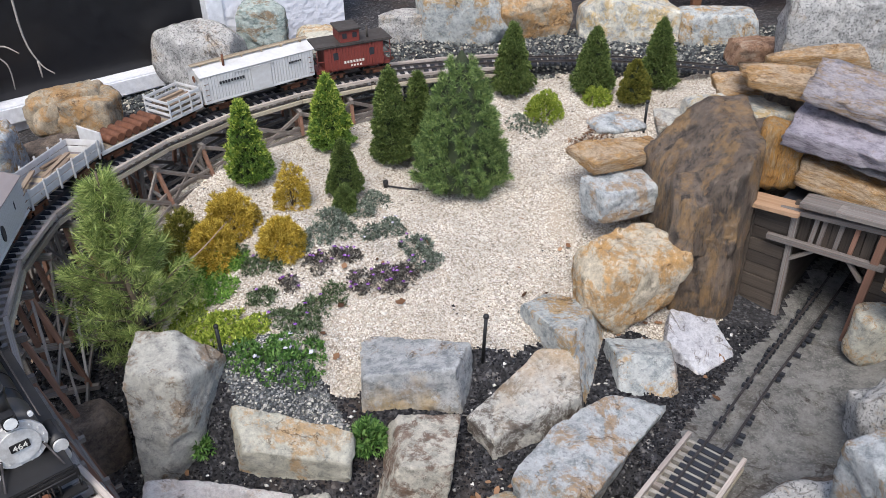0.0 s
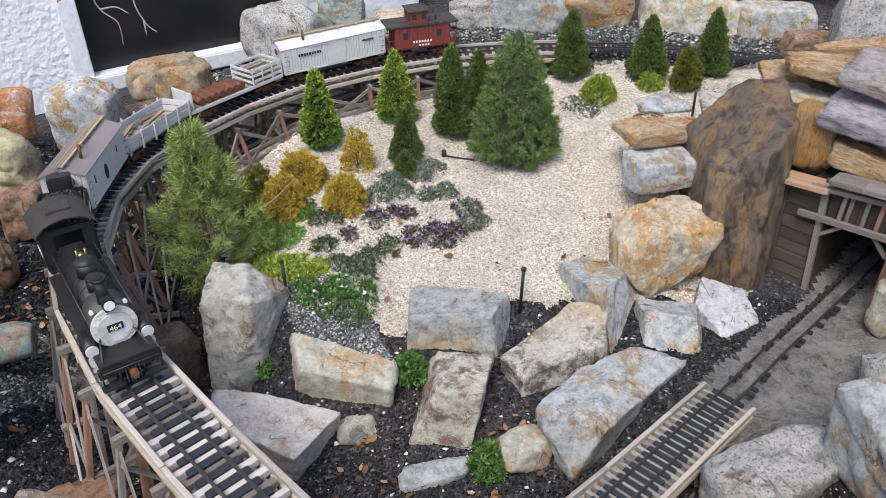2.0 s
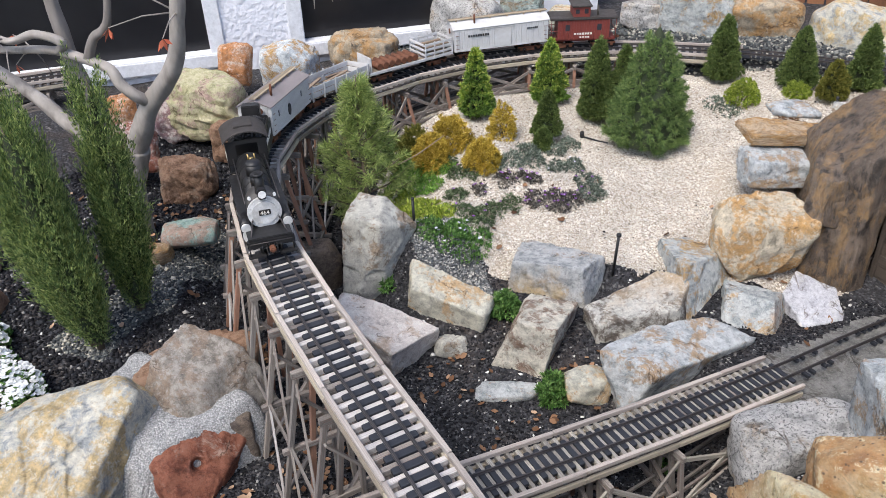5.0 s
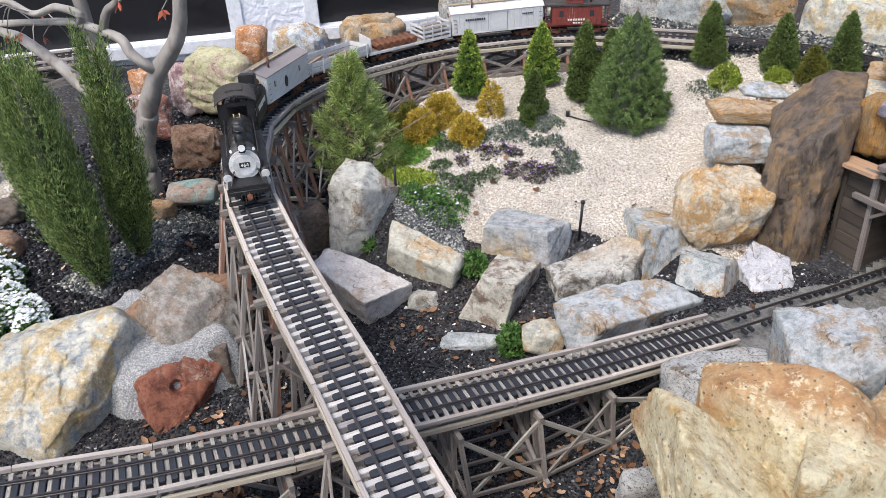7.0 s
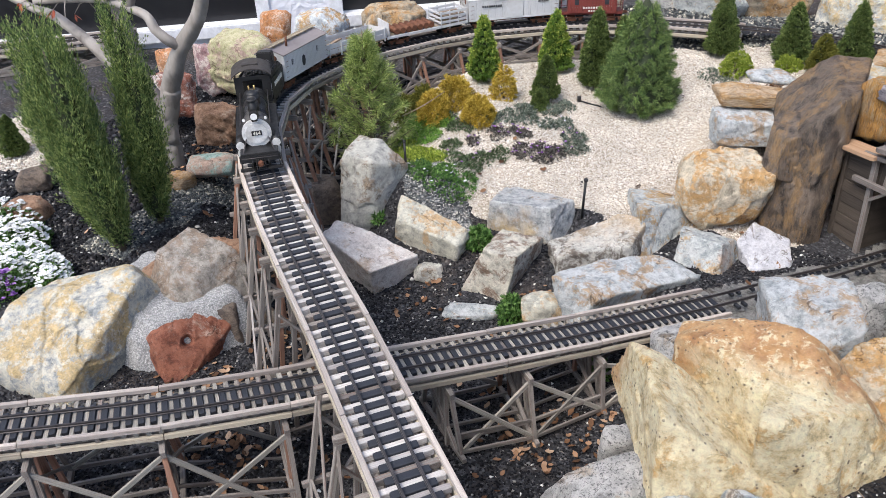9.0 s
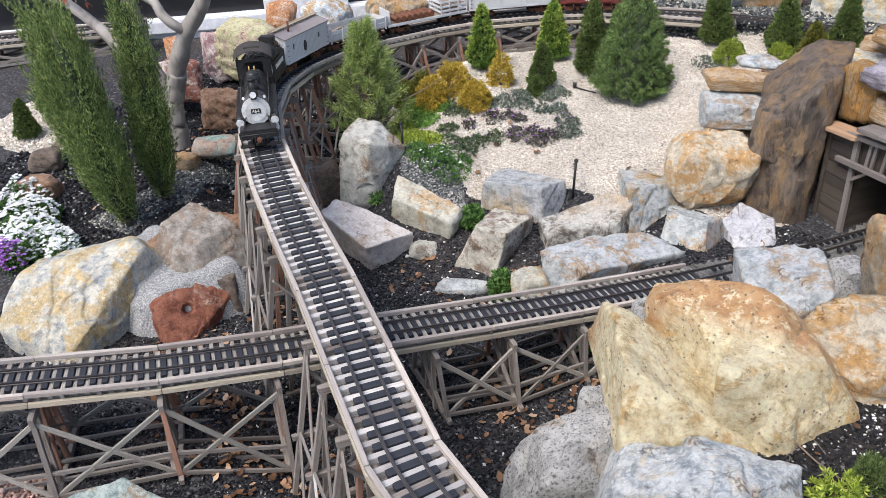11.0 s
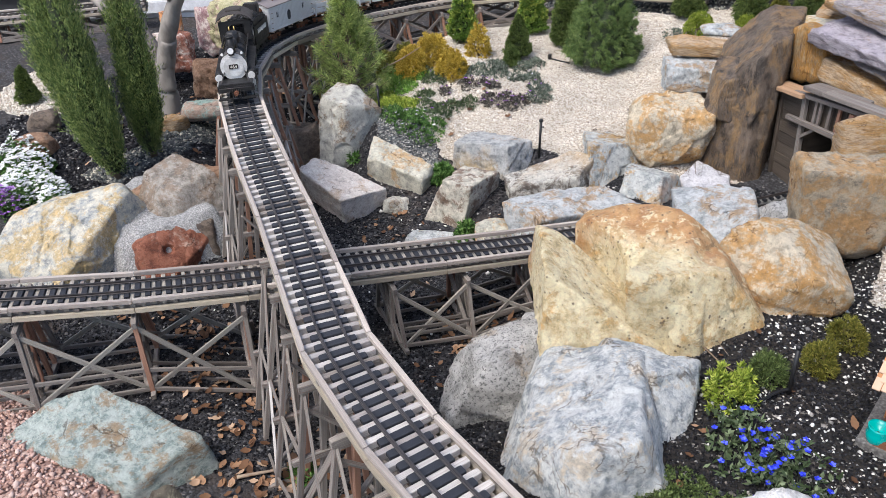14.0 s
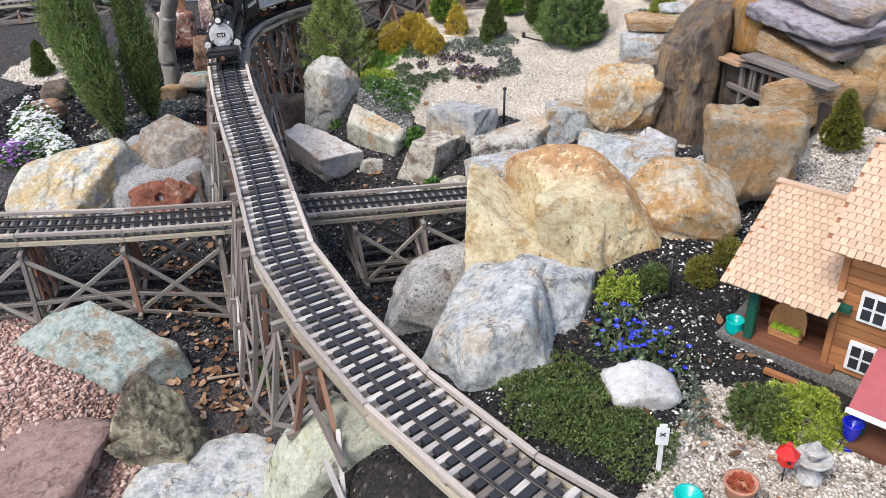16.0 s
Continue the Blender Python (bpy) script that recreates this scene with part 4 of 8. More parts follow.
cut_stone((0.720, 1.920, 0.330), BROWN, 14, ((0.05, -0.2, 0.98, 0.265), (-0.2, -0.98, 0.1, 0.119), (0.75, -0.65, 0.05, 0.108), (1.0, 0.0, -0.05, 0.088), (-0.98, -0.2, 0.05, 0.127), (0.0, 1.0, 0.0, 0.18), (-0.7, -0.3, 0.65, 0.156), (0.0, 0.0, -1.0, 0.28)), rough=0.065, ledge=0.5, p=60, lobes=(((-0.075, -0.07, 0.06), ((-0.6, -0.75, 0.3, 0.06), (0.5, -0.85, 0.1, 0.055), (0.0, -0.4, 0.9, 0.075), (0.0, -0.5, -0.85, 0.1), (-1.0, 0.1, 0.0, 0.06), (1.0, 0.0, 0.0, 0.07), (0.0, 1.0, 0.0, 0.06))),))
cut_stone((0.700, 0.435, 0.400), YELLOW, 30, ((-0.15, 0.3, 0.94, 0.178), (0.51, 0.2, 0.82, 0.085), (0.36, -0.9, 0.24, 0.12), (-0.88, -0.48, 0.05, 0.112), (0.88, -0.18, 0.44, 0.2), (0.32, 0.9, 0.3, 0.078), (0.0, 0.0, -1.0, 0.22), (0.19, 0.96, 0.19, 0.159), (-0.6, -0.35, -0.72, 0.1)), rough=0.055, ledge=0.45, p=34, lobes=(((0.09, 0.125, -0.02), ((0.0, -0.22, 0.975, 0.193), (-0.45, 0.1, 0.89, 0.22), (0.7, 0.1, 0.7, 0.2), (0.55, -0.77, 0.32, 0.208), (0.0, 0.95, 0.3, 0.125), (-1.0, 0.0, 0.0, 0.19), (1.0, 0.0, 0.1, 0.16), (-0.5, -0.85, 0.1, 0.1), (0.0, 0.0, -1.0, 0.2))), ((0.23, 0.085, 0.02), ((0.1, 0.1, 0.98, 0.125), (0.67, -0.7, 0.26, 0.07), (0.77, 0.29, 0.57, 0.091), (0.0, 0.0, -1.0, 0.12), (0.0, 0.96, 0.29, 0.104), (-1.0, 0.0, 0.0, 0.13), (0.31, -0.94, -0.1, 0.098)))))


# ---- tracks ----
UPPER = [(2.0, -0.42), (1.6, -0.42), (1.3, -0.40), (1.15, -0.37), (1.03, -0.335), (0.86, -0.275), (0.69, -0.20), (0.52, -0.11), (0.39, -0.03), (0.25, 0.085), (0.10, 0.215), (-0.08, 0.365), (-0.36, 0.59),
         (-0.665, 0.86), (-0.79, 1.0), (-0.92, 1.18), (-1.015, 1.38), (-1.07, 1.6), (-1.085, 1.82), (-1.045, 2.05), (-0.955, 2.26), (-0.825, 2.44), (-0.65, 2.60), (-0.43, 2.735), (-0.21, 2.825),
         (0.0, 2.87), (0.2, 2.895), (0.47, 2.905), (0.67, 2.88), (0.87, 2.82), (1.08, 2.75), (1.3, 2.68), (1.6, 2.62)]
LOWER = [(-2.0, -1.3), (-1.3, -0.75), (-0.95, -0.46), (-0.78, -0.30), (-0.595, -0.125), (-0.40, 0.06), (-0.18, 0.305), (0.0, 0.53), (0.262, 0.845), (0.523, 1.18), (0.60, 1.275), (0.81, 1.545), (1.085, 1.87), (1.19, 2.0), (1.4, 2.26)]


def smooth01(a, b, x):
    u = min(1.0, max(0.0, (x - a) / (b - a)))
    return u * u * (3 - 2 * u)


def upper_z(x, y):
    return 0.53 - 0.1 * smooth01(0.9, 2.3, y)


def lower_z(x, y):
    s = (x - 0.48) * -0.607 + (y - 1.25) * -0.795
    return 0.166 + (0.13 * s if s > 0 else 0.08 * max(s, -0.5))


class Line:
    """A smooth line through plan points, walked by its length."""

    def __init__(self, pts, zf):
        p = np.array(pts)
        q = []
        for i in range(len(p) - 1):
            a, b, c, d = p[max(i - 1, 0)], p[i], p[i + 1], p[min(i + 2, len(p) - 1)]
            for u in np.linspace(0, 1, 24, endpoint=False):
                q.append(0.5 * (2 * b + (c - a) * u + (2 * a - 5 * b + 4 * c - d) * u * u + (3 * b - a - 3 * c + d) * u ** 3))
        q.append(p[-1])
        q = np.array(q)
        z = np.array([zf(*k) for k in q])
        self.q = np.column_stack([q, z])
        self.s = np.concatenate([[0], np.cumsum(np.linalg.norm(np.diff(self.q, axis=0), axis=1))])
        self.length = self.s[-1]

    def at(self, s, side=0.0, up=0.0):
        p = np.array([np.interp(s, self.s, self.q[:, k]) for k in range(3)])
        t = self.along(s)
        return Vector(p) + Vector((-t.y, t.x, 0)).normalized() * side + Vector((0, 0, up))

    def along(self, s):
        e = 0.01
        a = [np.interp(s - e, self.s, self.q[:, k]) for k in range(3)]
        b = [np.interp(s + e, self.s, self.q[:, k]) for k in range(3)]
        return (Vector(b) - Vector(a)).normalized()

    def near(self, x, y):
        return float(self.s[np.argmin((self.q[:, 0] - x) ** 2 + (self.q[:, 1] - y) ** 2)])


UP, LOW = Line(UPPER, upper_z), Line(LOWER, lower_z)


def sweep(name, line, s0, s1, side, up, w, h, mat, parent, step=0.03):
    """A rail of rectangular section with a narrower head."""
    n = max(2, int((s1 - s0) / step))
    prof = [(-w / 2, 0), (-w / 2, h * 0.2), (-w * 0.2, h * 0.35), (-w * 0.35, h * 0.7), (-w * 0.35, h), (w * 0.35, h), (w * 0.35, h * 0.7), (w * 0.2, h * 0.35), (w / 2, h * 0.2), (w / 2, 0)]
    vs, fs, k = [], [], len(prof)
    for i in range(n + 1):
        s = s0 + (s1 - s0) * i / n
        for a, b in prof:
            vs.append(line.at(s, side + a, up + b))
    for i in range(n):
        for j in range(k):
            fs.append((i * k + j, i * k + (j + 1) % k, (i + 1) * k + (j + 1) % k, (i + 1) * k + j))
    return put(new(name, mesh_of(name, vs, fs, mat)), parent)


GAUGE, DECK = 0.045, 0.128


def track(line, s0, s1, parent, deck=True, step=0.0245, ties=True, sunk=False, planks=PALE_WOOD, bulk=1.0):
    """Rails, dark plastic ties and, on a trestle, the wooden deck timbers with guard strips."""
    for side in (-GAUGE / 2, GAUGE / 2):
        sweep("rail", line, s0, s1, side, 0.004, 0.0055, 0.0075, RAIL, parent)
    r = random.Random(int(s0 * 100) + 3)
    s = s0
    while s < s1 and ties:
        t = line.along(s)
        if deck:
            j = r.uniform(-0.004, 0.004)
            beam("deck_timber", line.at(s, -DECK / 2 + 0.004 + j, -0.008), line.at(s, DECK / 2 - 0.004 + j, -0.008), 0.0103 * bulk + r.uniform(-0.0015, 0.0015), 0.014, planks if r.random() < 0.85 else OLD_WOOD, parent)
        sl = s + (step * 0.5 if deck else 0)
        if sunk:
            for sg in (-1, 1):
                if r.random() < 0.6:
                    beam("sleeper", line.at(sl, sg * 0.018, -0.0062), line.at(sl, sg * r.uniform(0.032, 0.04), -0.0062), 0.0095, 0.009, TIE, parent)
        else:
            beam("sleeper", line.at(sl, -0.04, -0.0015), line.at(sl, 0.04, -0.0015), 0.0128 * bulk, 0.009, TIE, parent)
        s += step
    if deck:
        s = s0
        while s < s1 - 0.02:
            e = min(s + 0.27, s1)
            for side in (-DECK / 2, DECK / 2):
                beam("guard_timber", line.at(s, side, 0.005), line.at(e - 0.002, side, 0.004), 0.010, 0.011, GUARD_WOOD, parent)
                beam("fascia", line.at(s, side, -0.0235), line.at(e - 0.002, side, -0.0235), 0.008, 0.013, FASCIA_WOOD, parent)
                beam("stringer", line.at(s, side * 0.74, -0.027), line.at(e - 0.001, side * 0.74, -0.027), 0.01, 0.024, OLD_WOOD, parent)
            beam("stringer", line.at(s, 0, -0.031), line.at(e - 0.001, 0, -0.031), 0.012, 0.03, OLD_WOOD, parent)
            s = e


def bent(line, s, parent, seed, reds=0.22):
    """One trestle frame: cap, battered posts, girt, sill and crossed braces."""
    r = random.Random(seed)
    top = line.at(s, 0, -0.055)
    t = line.along(s)
    t.z = 0
    t.normalize()
    n = Vector((-t.y, t.x, 0))
    gl = gz(top.x, top.y)
    h = top.z - gl
    if h < 0.05:
        return None
    base_z = gl + 0.008
    wide = DECK * 0.5 + 0.012
    beam("cap_beam", top - n * (wide + 0.012), top + n * (wide + 0.012), 0.013, 0.018, OLD_WOOD, parent)
    feet = []
    for k, u in enumerate((-1.0, -0.55, -0.12, 0.12, 0.55, 1.0)):
        mat = RED_WOOD if r.random() < reds else OLD_WOOD
        off = wide * u
        spread = h * 0.2 * u
        a = top + n * off
        b = Vector((top.x, top.y, base_z)) + n * (off + spread) + t * r.uniform(-0.014, 0.014) + n * r.uniform(-0.006, 0.006)
        beam("post", a, b, 0.0115, 0.0115, mat, parent, up=tuple(t))
        feet.append((a, b))
    if h > 0.1:
        lo_a, lo_b = feet[0][1], feet[-1][1]
        beam("sill_beam", lo_a - n * 0.02, lo_b + n * 0.02, 0.012, 0.015, OLD_WOOD, parent)
        f = t * 0.011
        for sgn in (1, -1):
            a = feet[0][0].lerp(feet[0][1], 0.12) if sgn > 0 else feet[-1][0].lerp(feet[-1][1], 0.12)
            b = feet[-1][1].lerp(feet[-1][0], 0.12) if sgn > 0 else feet[0][1].lerp(feet[0][0], 0.12)
            beam("brace", a + f * sgn, b + f * sgn, 0.006, 0.011, OLD_WOOD, parent, up=tuple(t))
    if h > 0.3:
        a, b = feet[0][0].lerp(feet[0][1], 0.52), feet[-1][0].lerp(feet[-1][1], 0.52)
        beam("girt", a - n * 0.018, b + n * 0.018, 0.012, 0.014, OLD_WOOD, parent)
    return feet


def trestle(line, spans, parent, gap, seed, braces=OLD_WOOD, reds=0.22):
    """Frames along the line, tied to one another by long girts and diagonals."""
    last = None
    k = seed
    s, s1 = spans
    while s < s1:
        k += 1
        feet = bent(line, s, parent, k, reds)
        if feet and last:
            if (last[0][0] - last[0][1]).length <= 0.3:
                for e, up_ in ((1, 0.05), (2, 0.09), (4, 0.05), (0, 0.34)):
                    (a0, b0), (a1, b1) = last[e], feet[e]
                    beam("long_girt", b0.lerp(a0, up_), b1.lerp(a1, up_), 0.006, 0.01, OLD_WOOD, parent)
            for e in (0, -1):
                (a0, b0), (a1, b1) = last[e], feet[e]
                h = (a0 - b0).length
                beam("long_girt", b0.lerp(a0, 0.06), b1.lerp(a1, 0.06), 0.006, 0.011, OLD_WOOD, parent)
                if h > 0.3:
                    beam("long_girt", b0.lerp(a0, 0.5), b1.lerp(a1, 0.5), 0.006, 0.011, OLD_WOOD, parent)
                    beam("diagonal", b0.lerp(a0, 0.05), a1.lerp(b1, 0.5), 0.006, 0.011, PALE_WOOD if k % 3 == 0 else OLD_WOOD, parent)
                    beam("diagonal", b0.lerp(a0, 0.5), a1.lerp(b1, 0.05), 0.006, 0.011, OLD_WOOD, parent)
                else:
                    beam("diagonal", b0.lerp(a0, 0.05), a1.lerp(b1, 0.05), 0.006, 0.012, braces, parent)
                    beam("diagonal", b1.lerp(a1, 0.05), a0.lerp(b0, 0.05), 0.006, 0.012, braces, parent)
        last = feet
        s += gap


u_end = UP.near(0.3, 2.9)
upper_trestle = thing("high_trestle", (0.1, 0.22, gz(0.1, 0.22)), "long curved weathered timber trestle carrying the miniature track", "trestle")
track(UP, 0.35, u_end, upper_trestle, step=0.0305, bulk=1.22)
trestle(UP, (UP.near(0.66, -0.19), UP.near(0.0, 0.30)), upper_trestle, 0.15, 10)
trestle(UP, (UP.near(-0.23, 0.48), UP.near(-0.9, 1.15)), upper_trestle, 0.155, 60)
trestle(UP, (UP.near(-0.97, 1.28), u_end - 0.05), upper_trestle, 0.2, 90, OLD_WOOD, 0.6)
l_mid = LOW.near(0.585, 1.255)
lower_trestle = thing("low_trestle", (0.1, 0.65, gz(0.1, 0.65)), "low weathered timber trestle passing beneath the high one", "trestle")
track(LOW, 0.55, l_mid, lower_trestle, planks=DECK_WOOD)
trestle(LOW, (0.6, LOW.near(-0.1, 0.4) - 0.05), lower_trestle, 0.26, 120, DECK_WOOD, 0.4)
trestle(LOW, (LOW.near(0.05, 0.59), l_mid - 0.1), lower_trestle, 0.215, 150, DECK_WOOD, 0.4)
back_track = thing("ground_track", (0.7, 2.87, gz(0.7, 2.87)), "miniature track on gravel behind the garden", "track")
track(UP, u_end, UP.near(1.58, 2.62), back_track, deck=False, step=0.021)
tunnel_track = thing("lane_track", (0.85, 1.6, gz(0.85, 1.6)), "miniature track half sunk in the gritty lane into the tunnel", "track")
track(LOW, l_mid, LOW.length - 0.05, tunnel_track, deck=False, step=0.026, sunk=True)

# ---- building, fence and tunnel ----
def stucco(name, c):
    m, n, l, b = mat_nodes(name)
    v = coords(n, l)
    r = ramp(n, [(0.3, c), (0.7, tuple(x * 0.93 for x in c))])
    l.new(noise_tex(n, l, v, 6, 6, 0.6), r.inputs[0])
    l.new(r.outputs[0], b.inputs["Base Color"])
    b.inputs["Roughness"].default_value = 0.8
    p = bump(n, l, b, noise_tex(n, l, v, 38, 3, 0.5), 0.9, 0.012)
    bump(n, l, b, noise_tex(n, l, v, 150, 4, 0.6), 0.5, 0.002, p)
    return m


STUCCO = stucco("white_stucco", (0.74, 0.75, 0.8))
FRAME_WHITE = plain("white_vinyl", (0.78, 0.79, 0.82), 0.45)
GLASS_DARK = plain("dark_window_screen", (0.008, 0.008, 0.01), 0.35, 0, (0.012, 0.012, 0.014), 20)
FENCE = wood("fence_boards", (0.14, 0.06, 0.03), (0.27, 0.13, 0.06), None, (4, 4, 0.4))
FENCE_TAN = wood("fence_cap", (0.45, 0.28, 0.16), (0.6, 0.4, 0.25))

WALL_O, WALL_YAW = Vector((-1.95, 2.50, 0.0)), math.atan2(0.6, 0.8)
WD = Vector((math.cos(WALL_YAW), math.sin(WALL_YAW), 0))
WN = Vector((-WD.y, WD.x, 0))


def wall_part(name, u0, u1, z0, z1, thick, mat, parent, off=0.0, bevel=0.0, label=""):
    """A panel of the house wall between two lengths along it and two heights."""
    c = WALL_O + WD * ((u0 + u1) / 2) + WN * (off + thick / 2)
    bm = bmesh.new()
    block(bm, (0, 0, 0), (u1 - u0, thick, z1 - z0), bevel)
    return put(new(name, bm_mesh(name, bm, mat)), parent, pose(c.x, c.y, (z0 + z1) / 2, 0, 0, math.degrees(WALL_YAW)), label)


house = thing("building", (-1.7, 3.0, 0.2), "white stucco house wall with dark windows behind the garden", "building", kind="structure")
W1, W2, W3, W4, SILL, END = -3.2, -0.03, 0.31, 1.278, 0.297, 1.86
wall_part("wall_base", -3.6, END, 0.05, SILL, 0.12, STUCCO, house)
wall_part("wall_pier", W2, W3, SILL, 2.6, 0.12, STUCCO, house)
wall_part("wall_pier", W4, END, SILL, 2.6, 0.12, STUCCO, house)
wall_part("wall_pier", -3.6, W1, SILL, 2.6, 0.12, STUCCO, house)
for a, b in ((W1, W2), (W3, W4)):
    wall_part("wall_head", a, b, 1.6, 2.6, 0.12, STUCCO, house)
    win = wall_part("window_pane", a + 0.04, b - 0.04, SILL + 0.05, 1.56, 0.01, GLASS_DARK, house, 0.05)
    wall_part("window_frame", a - 0.02, a + 0.05, SILL, 1.6, 0.07, FRAME_WHITE, house, -0.012, 0.004)
    wall_part("window_frame", b - 0.05, b + 0.02, SILL, 1.6, 0.07, FRAME_WHITE, house, -0.012, 0.004)
    wall_part("window_sill", a - 0.03, b + 0.03, SILL - 0.012, SILL + 0.055, 0.085, FRAME_WHITE, house, -0.03, 0.006)
wall_part("drip_edge", -3.6, END, SILL - 0.10, SILL - 0.085, 0.03, FRAME_WHITE, house, -0.02)
bmw = bmesh.new()
block(bmw, (0, 0, 0), (0.12, 3.0, 2.5))
ce = WALL_O + WD * (END - 0.02) + WN * 1.6
put(new("wall_return", bm_mesh("wall_return", bmw, STUCCO)), house, pose(ce.x, ce.y, 1.3, 0, 0, math.degrees(WALL_YAW)))

fence = thing("fence", (0.8, 3.95, 0.35), "dark red-brown board fence behind the garden", "fence", kind="structure")
fr = random.Random(4)
x = -0.4
while x < 3.2:
    w = fr.uniform(0.085, 0.1)
    beam("board", (x + w / 2, 4.0 + fr.uniform(-0.006, 0.006), 0.3), (x + w / 2, 4.0, 1.9), w - 0.005, 0.02, FENCE, fence, up=(0, 1, 0))
    x += w
beam("fence_rail", (-0.4, 3.97, 0.62), (3.2, 3.97, 0.62), 0.04, 0.07, FENCE, fence)
# raised line with a dark green coach behind the big rocks
shelf = thing("raised_shelf", (1.7, 3.55, 0.35), "tan timber shelf holding a siding above the rocks", "shelf")
beam("shelf_board", (0.95, 3.62, 0.7), (2.4, 3.45, 0.7), 0.16, 0.03, FENCE_TAN, shelf)
beam("shelf_post", (1.1, 3.6, 0.36), (1.1, 3.6, 0.69), 0.04, 0.04, FENCE, shelf)
beam("shelf_post", (2.2, 3.48, 0.36), (2.2, 3.48, 0.69), 0.04, 0.04, FENCE, shelf)

portal = thing("tunnel_portal", (0.96, 1.77, 0.09), "dark weathered timber mine-tunnel portal with open mouth", "tunnel portal")
PYAW = radians(-40.8)
PO = Vector((0.833, 1.885, 0.0))
PD = Vector((math.cos(PYAW), math.sin(PYAW), 0))
PN = Vector((-PD.y, PD.x, 0))


def pp(u, z, off=0.0):
    """A point of the portal's face: along it, its height, and how far in front."""
    return PO + PD * u - PN * off + Vector((0, 0, z))


UPRIGHT = tuple(PN)
for k in range(9):
    z = 0.075 + k * 0.039
    t = 0.002 * (k % 3)
    beam("wall_board", pp(-0.008 + 0.004 * (k % 2), z + 0.02, t), pp(0.104, z + 0.022, t), 0.010, 0.037, SHED, portal)
    beam("wall_board", pp(0.31, z + 0.02, t), pp(0.56, z + 0.028, t), 0.010, 0.037, SHED, portal)
for k in range(9):
    u = 0.098 + k * 0.0265
    beam("head_board", pp(u, 0.338, -0.006 - 0.002 * (k % 2)), pp(u + 0.002, 0.455 + 0.004 * k, -0.006), 0.0245, 0.009, SHED, portal, up=UPRIGHT)
beam("corner_post", pp(-0.006, 0.08, 0.008), pp(-0.01, 0.425, 0.008), 0.014, 0.014, SHED, portal, up=UPRIGHT)
beam("door_post", pp(0.113, 0.075, 0.012), pp(0.1, 0.44, 0.012), 0.017, 0.015, OLD_WOOD, portal, up=UPRIGHT)
beam("door_post", pp(0.300, 0.072, 0.024), pp(0.318, 0.45, 0.024), 0.019, 0.017, RED_WOOD, portal, up=UPRIGHT)
beam("lintel", pp(0.045, 0.343, 0.026), pp(0.34, 0.361, 0.026), 0.014, 0.017, OLD_WOOD, portal)
beam("top_rail", pp(0.055, 0.432, 0.024), pp(0.52, 0.482, 0.024), 0.014, 0.014, OLD_WOOD, portal)
beam("knee_brace", pp(0.112, 0.292, 0.018), pp(0.166, 0.338, 0.018), 0.011, 0.010, OLD_WOOD, portal)
beam("knee_brace", pp(0.296, 0.298, 0.018), pp(0.252, 0.346, 0.018), 0.011, 0.010, OLD_WOOD, portal)
for u, red in ((0.152, 0), (0.172, 0), (0.213, 0), (0.25, 1), (0.36, 1), (0.42, 0)):
    beam("batten", pp(u, 0.345, 0.014), pp(u + 0.006, 0.452, 0.014), 0.011, 0.008, RED_WOOD if red else OLD_WOOD, portal, up=UPRIGHT)
beam("roof_plank", pp(-0.03, 0.425, 0.012), pp(0.115, 0.437, 0.012), 0.07, 0.013, FENCE_TAN, portal)
beam("roof_plank", pp(0.11, 0.468, 0.01), pp(0.34, 0.486, 0.01), 0.07, 0.013, OLD_WOOD, portal)
beam("roof_plank", pp(0.2, 0.478, 0.025), pp(0.56, 0.505, 0.025), 0.05, 0.012, OLD_WOOD, portal)
beam("side_wall", pp(0.1, 0.24, -0.42), pp(0.1, 0.24, -0.008), 0.012, 0.36, SHED, portal)
beam("side_wall", pp(0.33, 0.24, -0.42), pp(0.33, 0.24, -0.008), 0.012, 0.36, SHED, portal)
# sheets in the ties' black, added to paint the dark inside the mouth
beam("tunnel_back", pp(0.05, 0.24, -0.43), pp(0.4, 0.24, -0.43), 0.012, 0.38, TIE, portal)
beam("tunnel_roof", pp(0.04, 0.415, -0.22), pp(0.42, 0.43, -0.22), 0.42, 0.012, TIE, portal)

# slabs of slate heaped over the tunnel
rock("boulder", (0.885, 1.955, 0.425), (0.125, 0.11, 0.20), -18, ORANGEBROWN, seed=201, p=12, label="upright orange-brown split stone with vertical streaks", planes=((0.3, 0, 1, 0.9),), rough=0.08)
rock("boulder", (1.075, 1.825, 0.43), (0.38, 0.17, 0.095), -38, SAND, seed=202, p=14, roll=3)
rock("boulder", (1.125, 1.85, 0.515), (0.32, 0.17, 0.042), -38, SLATE, seed=203, p=14, roll=4)
rock("boulder", (1.095, 1.88, 0.55), (0.44, 0.25, 0.085), -36, VIOLETSLATE, seed=204, p=14, roll=4, sub=5)
rock("boulder", (1.15, 1.96, 0.62), (0.42, 0.27, 0.075), -32, SLATE, seed=205, p=14, roll=5, sub=5, label="thick layered slab of brown-grey slate")
rock("boulder", (1.06, 2.24, 0.575), (0.42, 0.2, 0.055), -12, SAND, seed=206, p=14, roll=3)
rock("boulder", (0.86, 2.25, 0.46), (0.30, 0.2, 0.10), 6, YELGREY, seed=207, p=10, roll=-3, label="pale yellow stone slab on the rock heap")
rock("boulder", (0.97, 2.36, 0.53), (0.30, 0.16, 0.055), -3, SAND, seed=208, p=14)
rock("boulder", (0.70, 2.30, 0.40), (0.14, 0.12, 0.09), 0, GREY, seed=209, p=8)
rock("boulder", (1.35, 1.9, 0.25), (0.28, 0.3, 0.30), -14, BROWNGREY, seed=210, p=10)
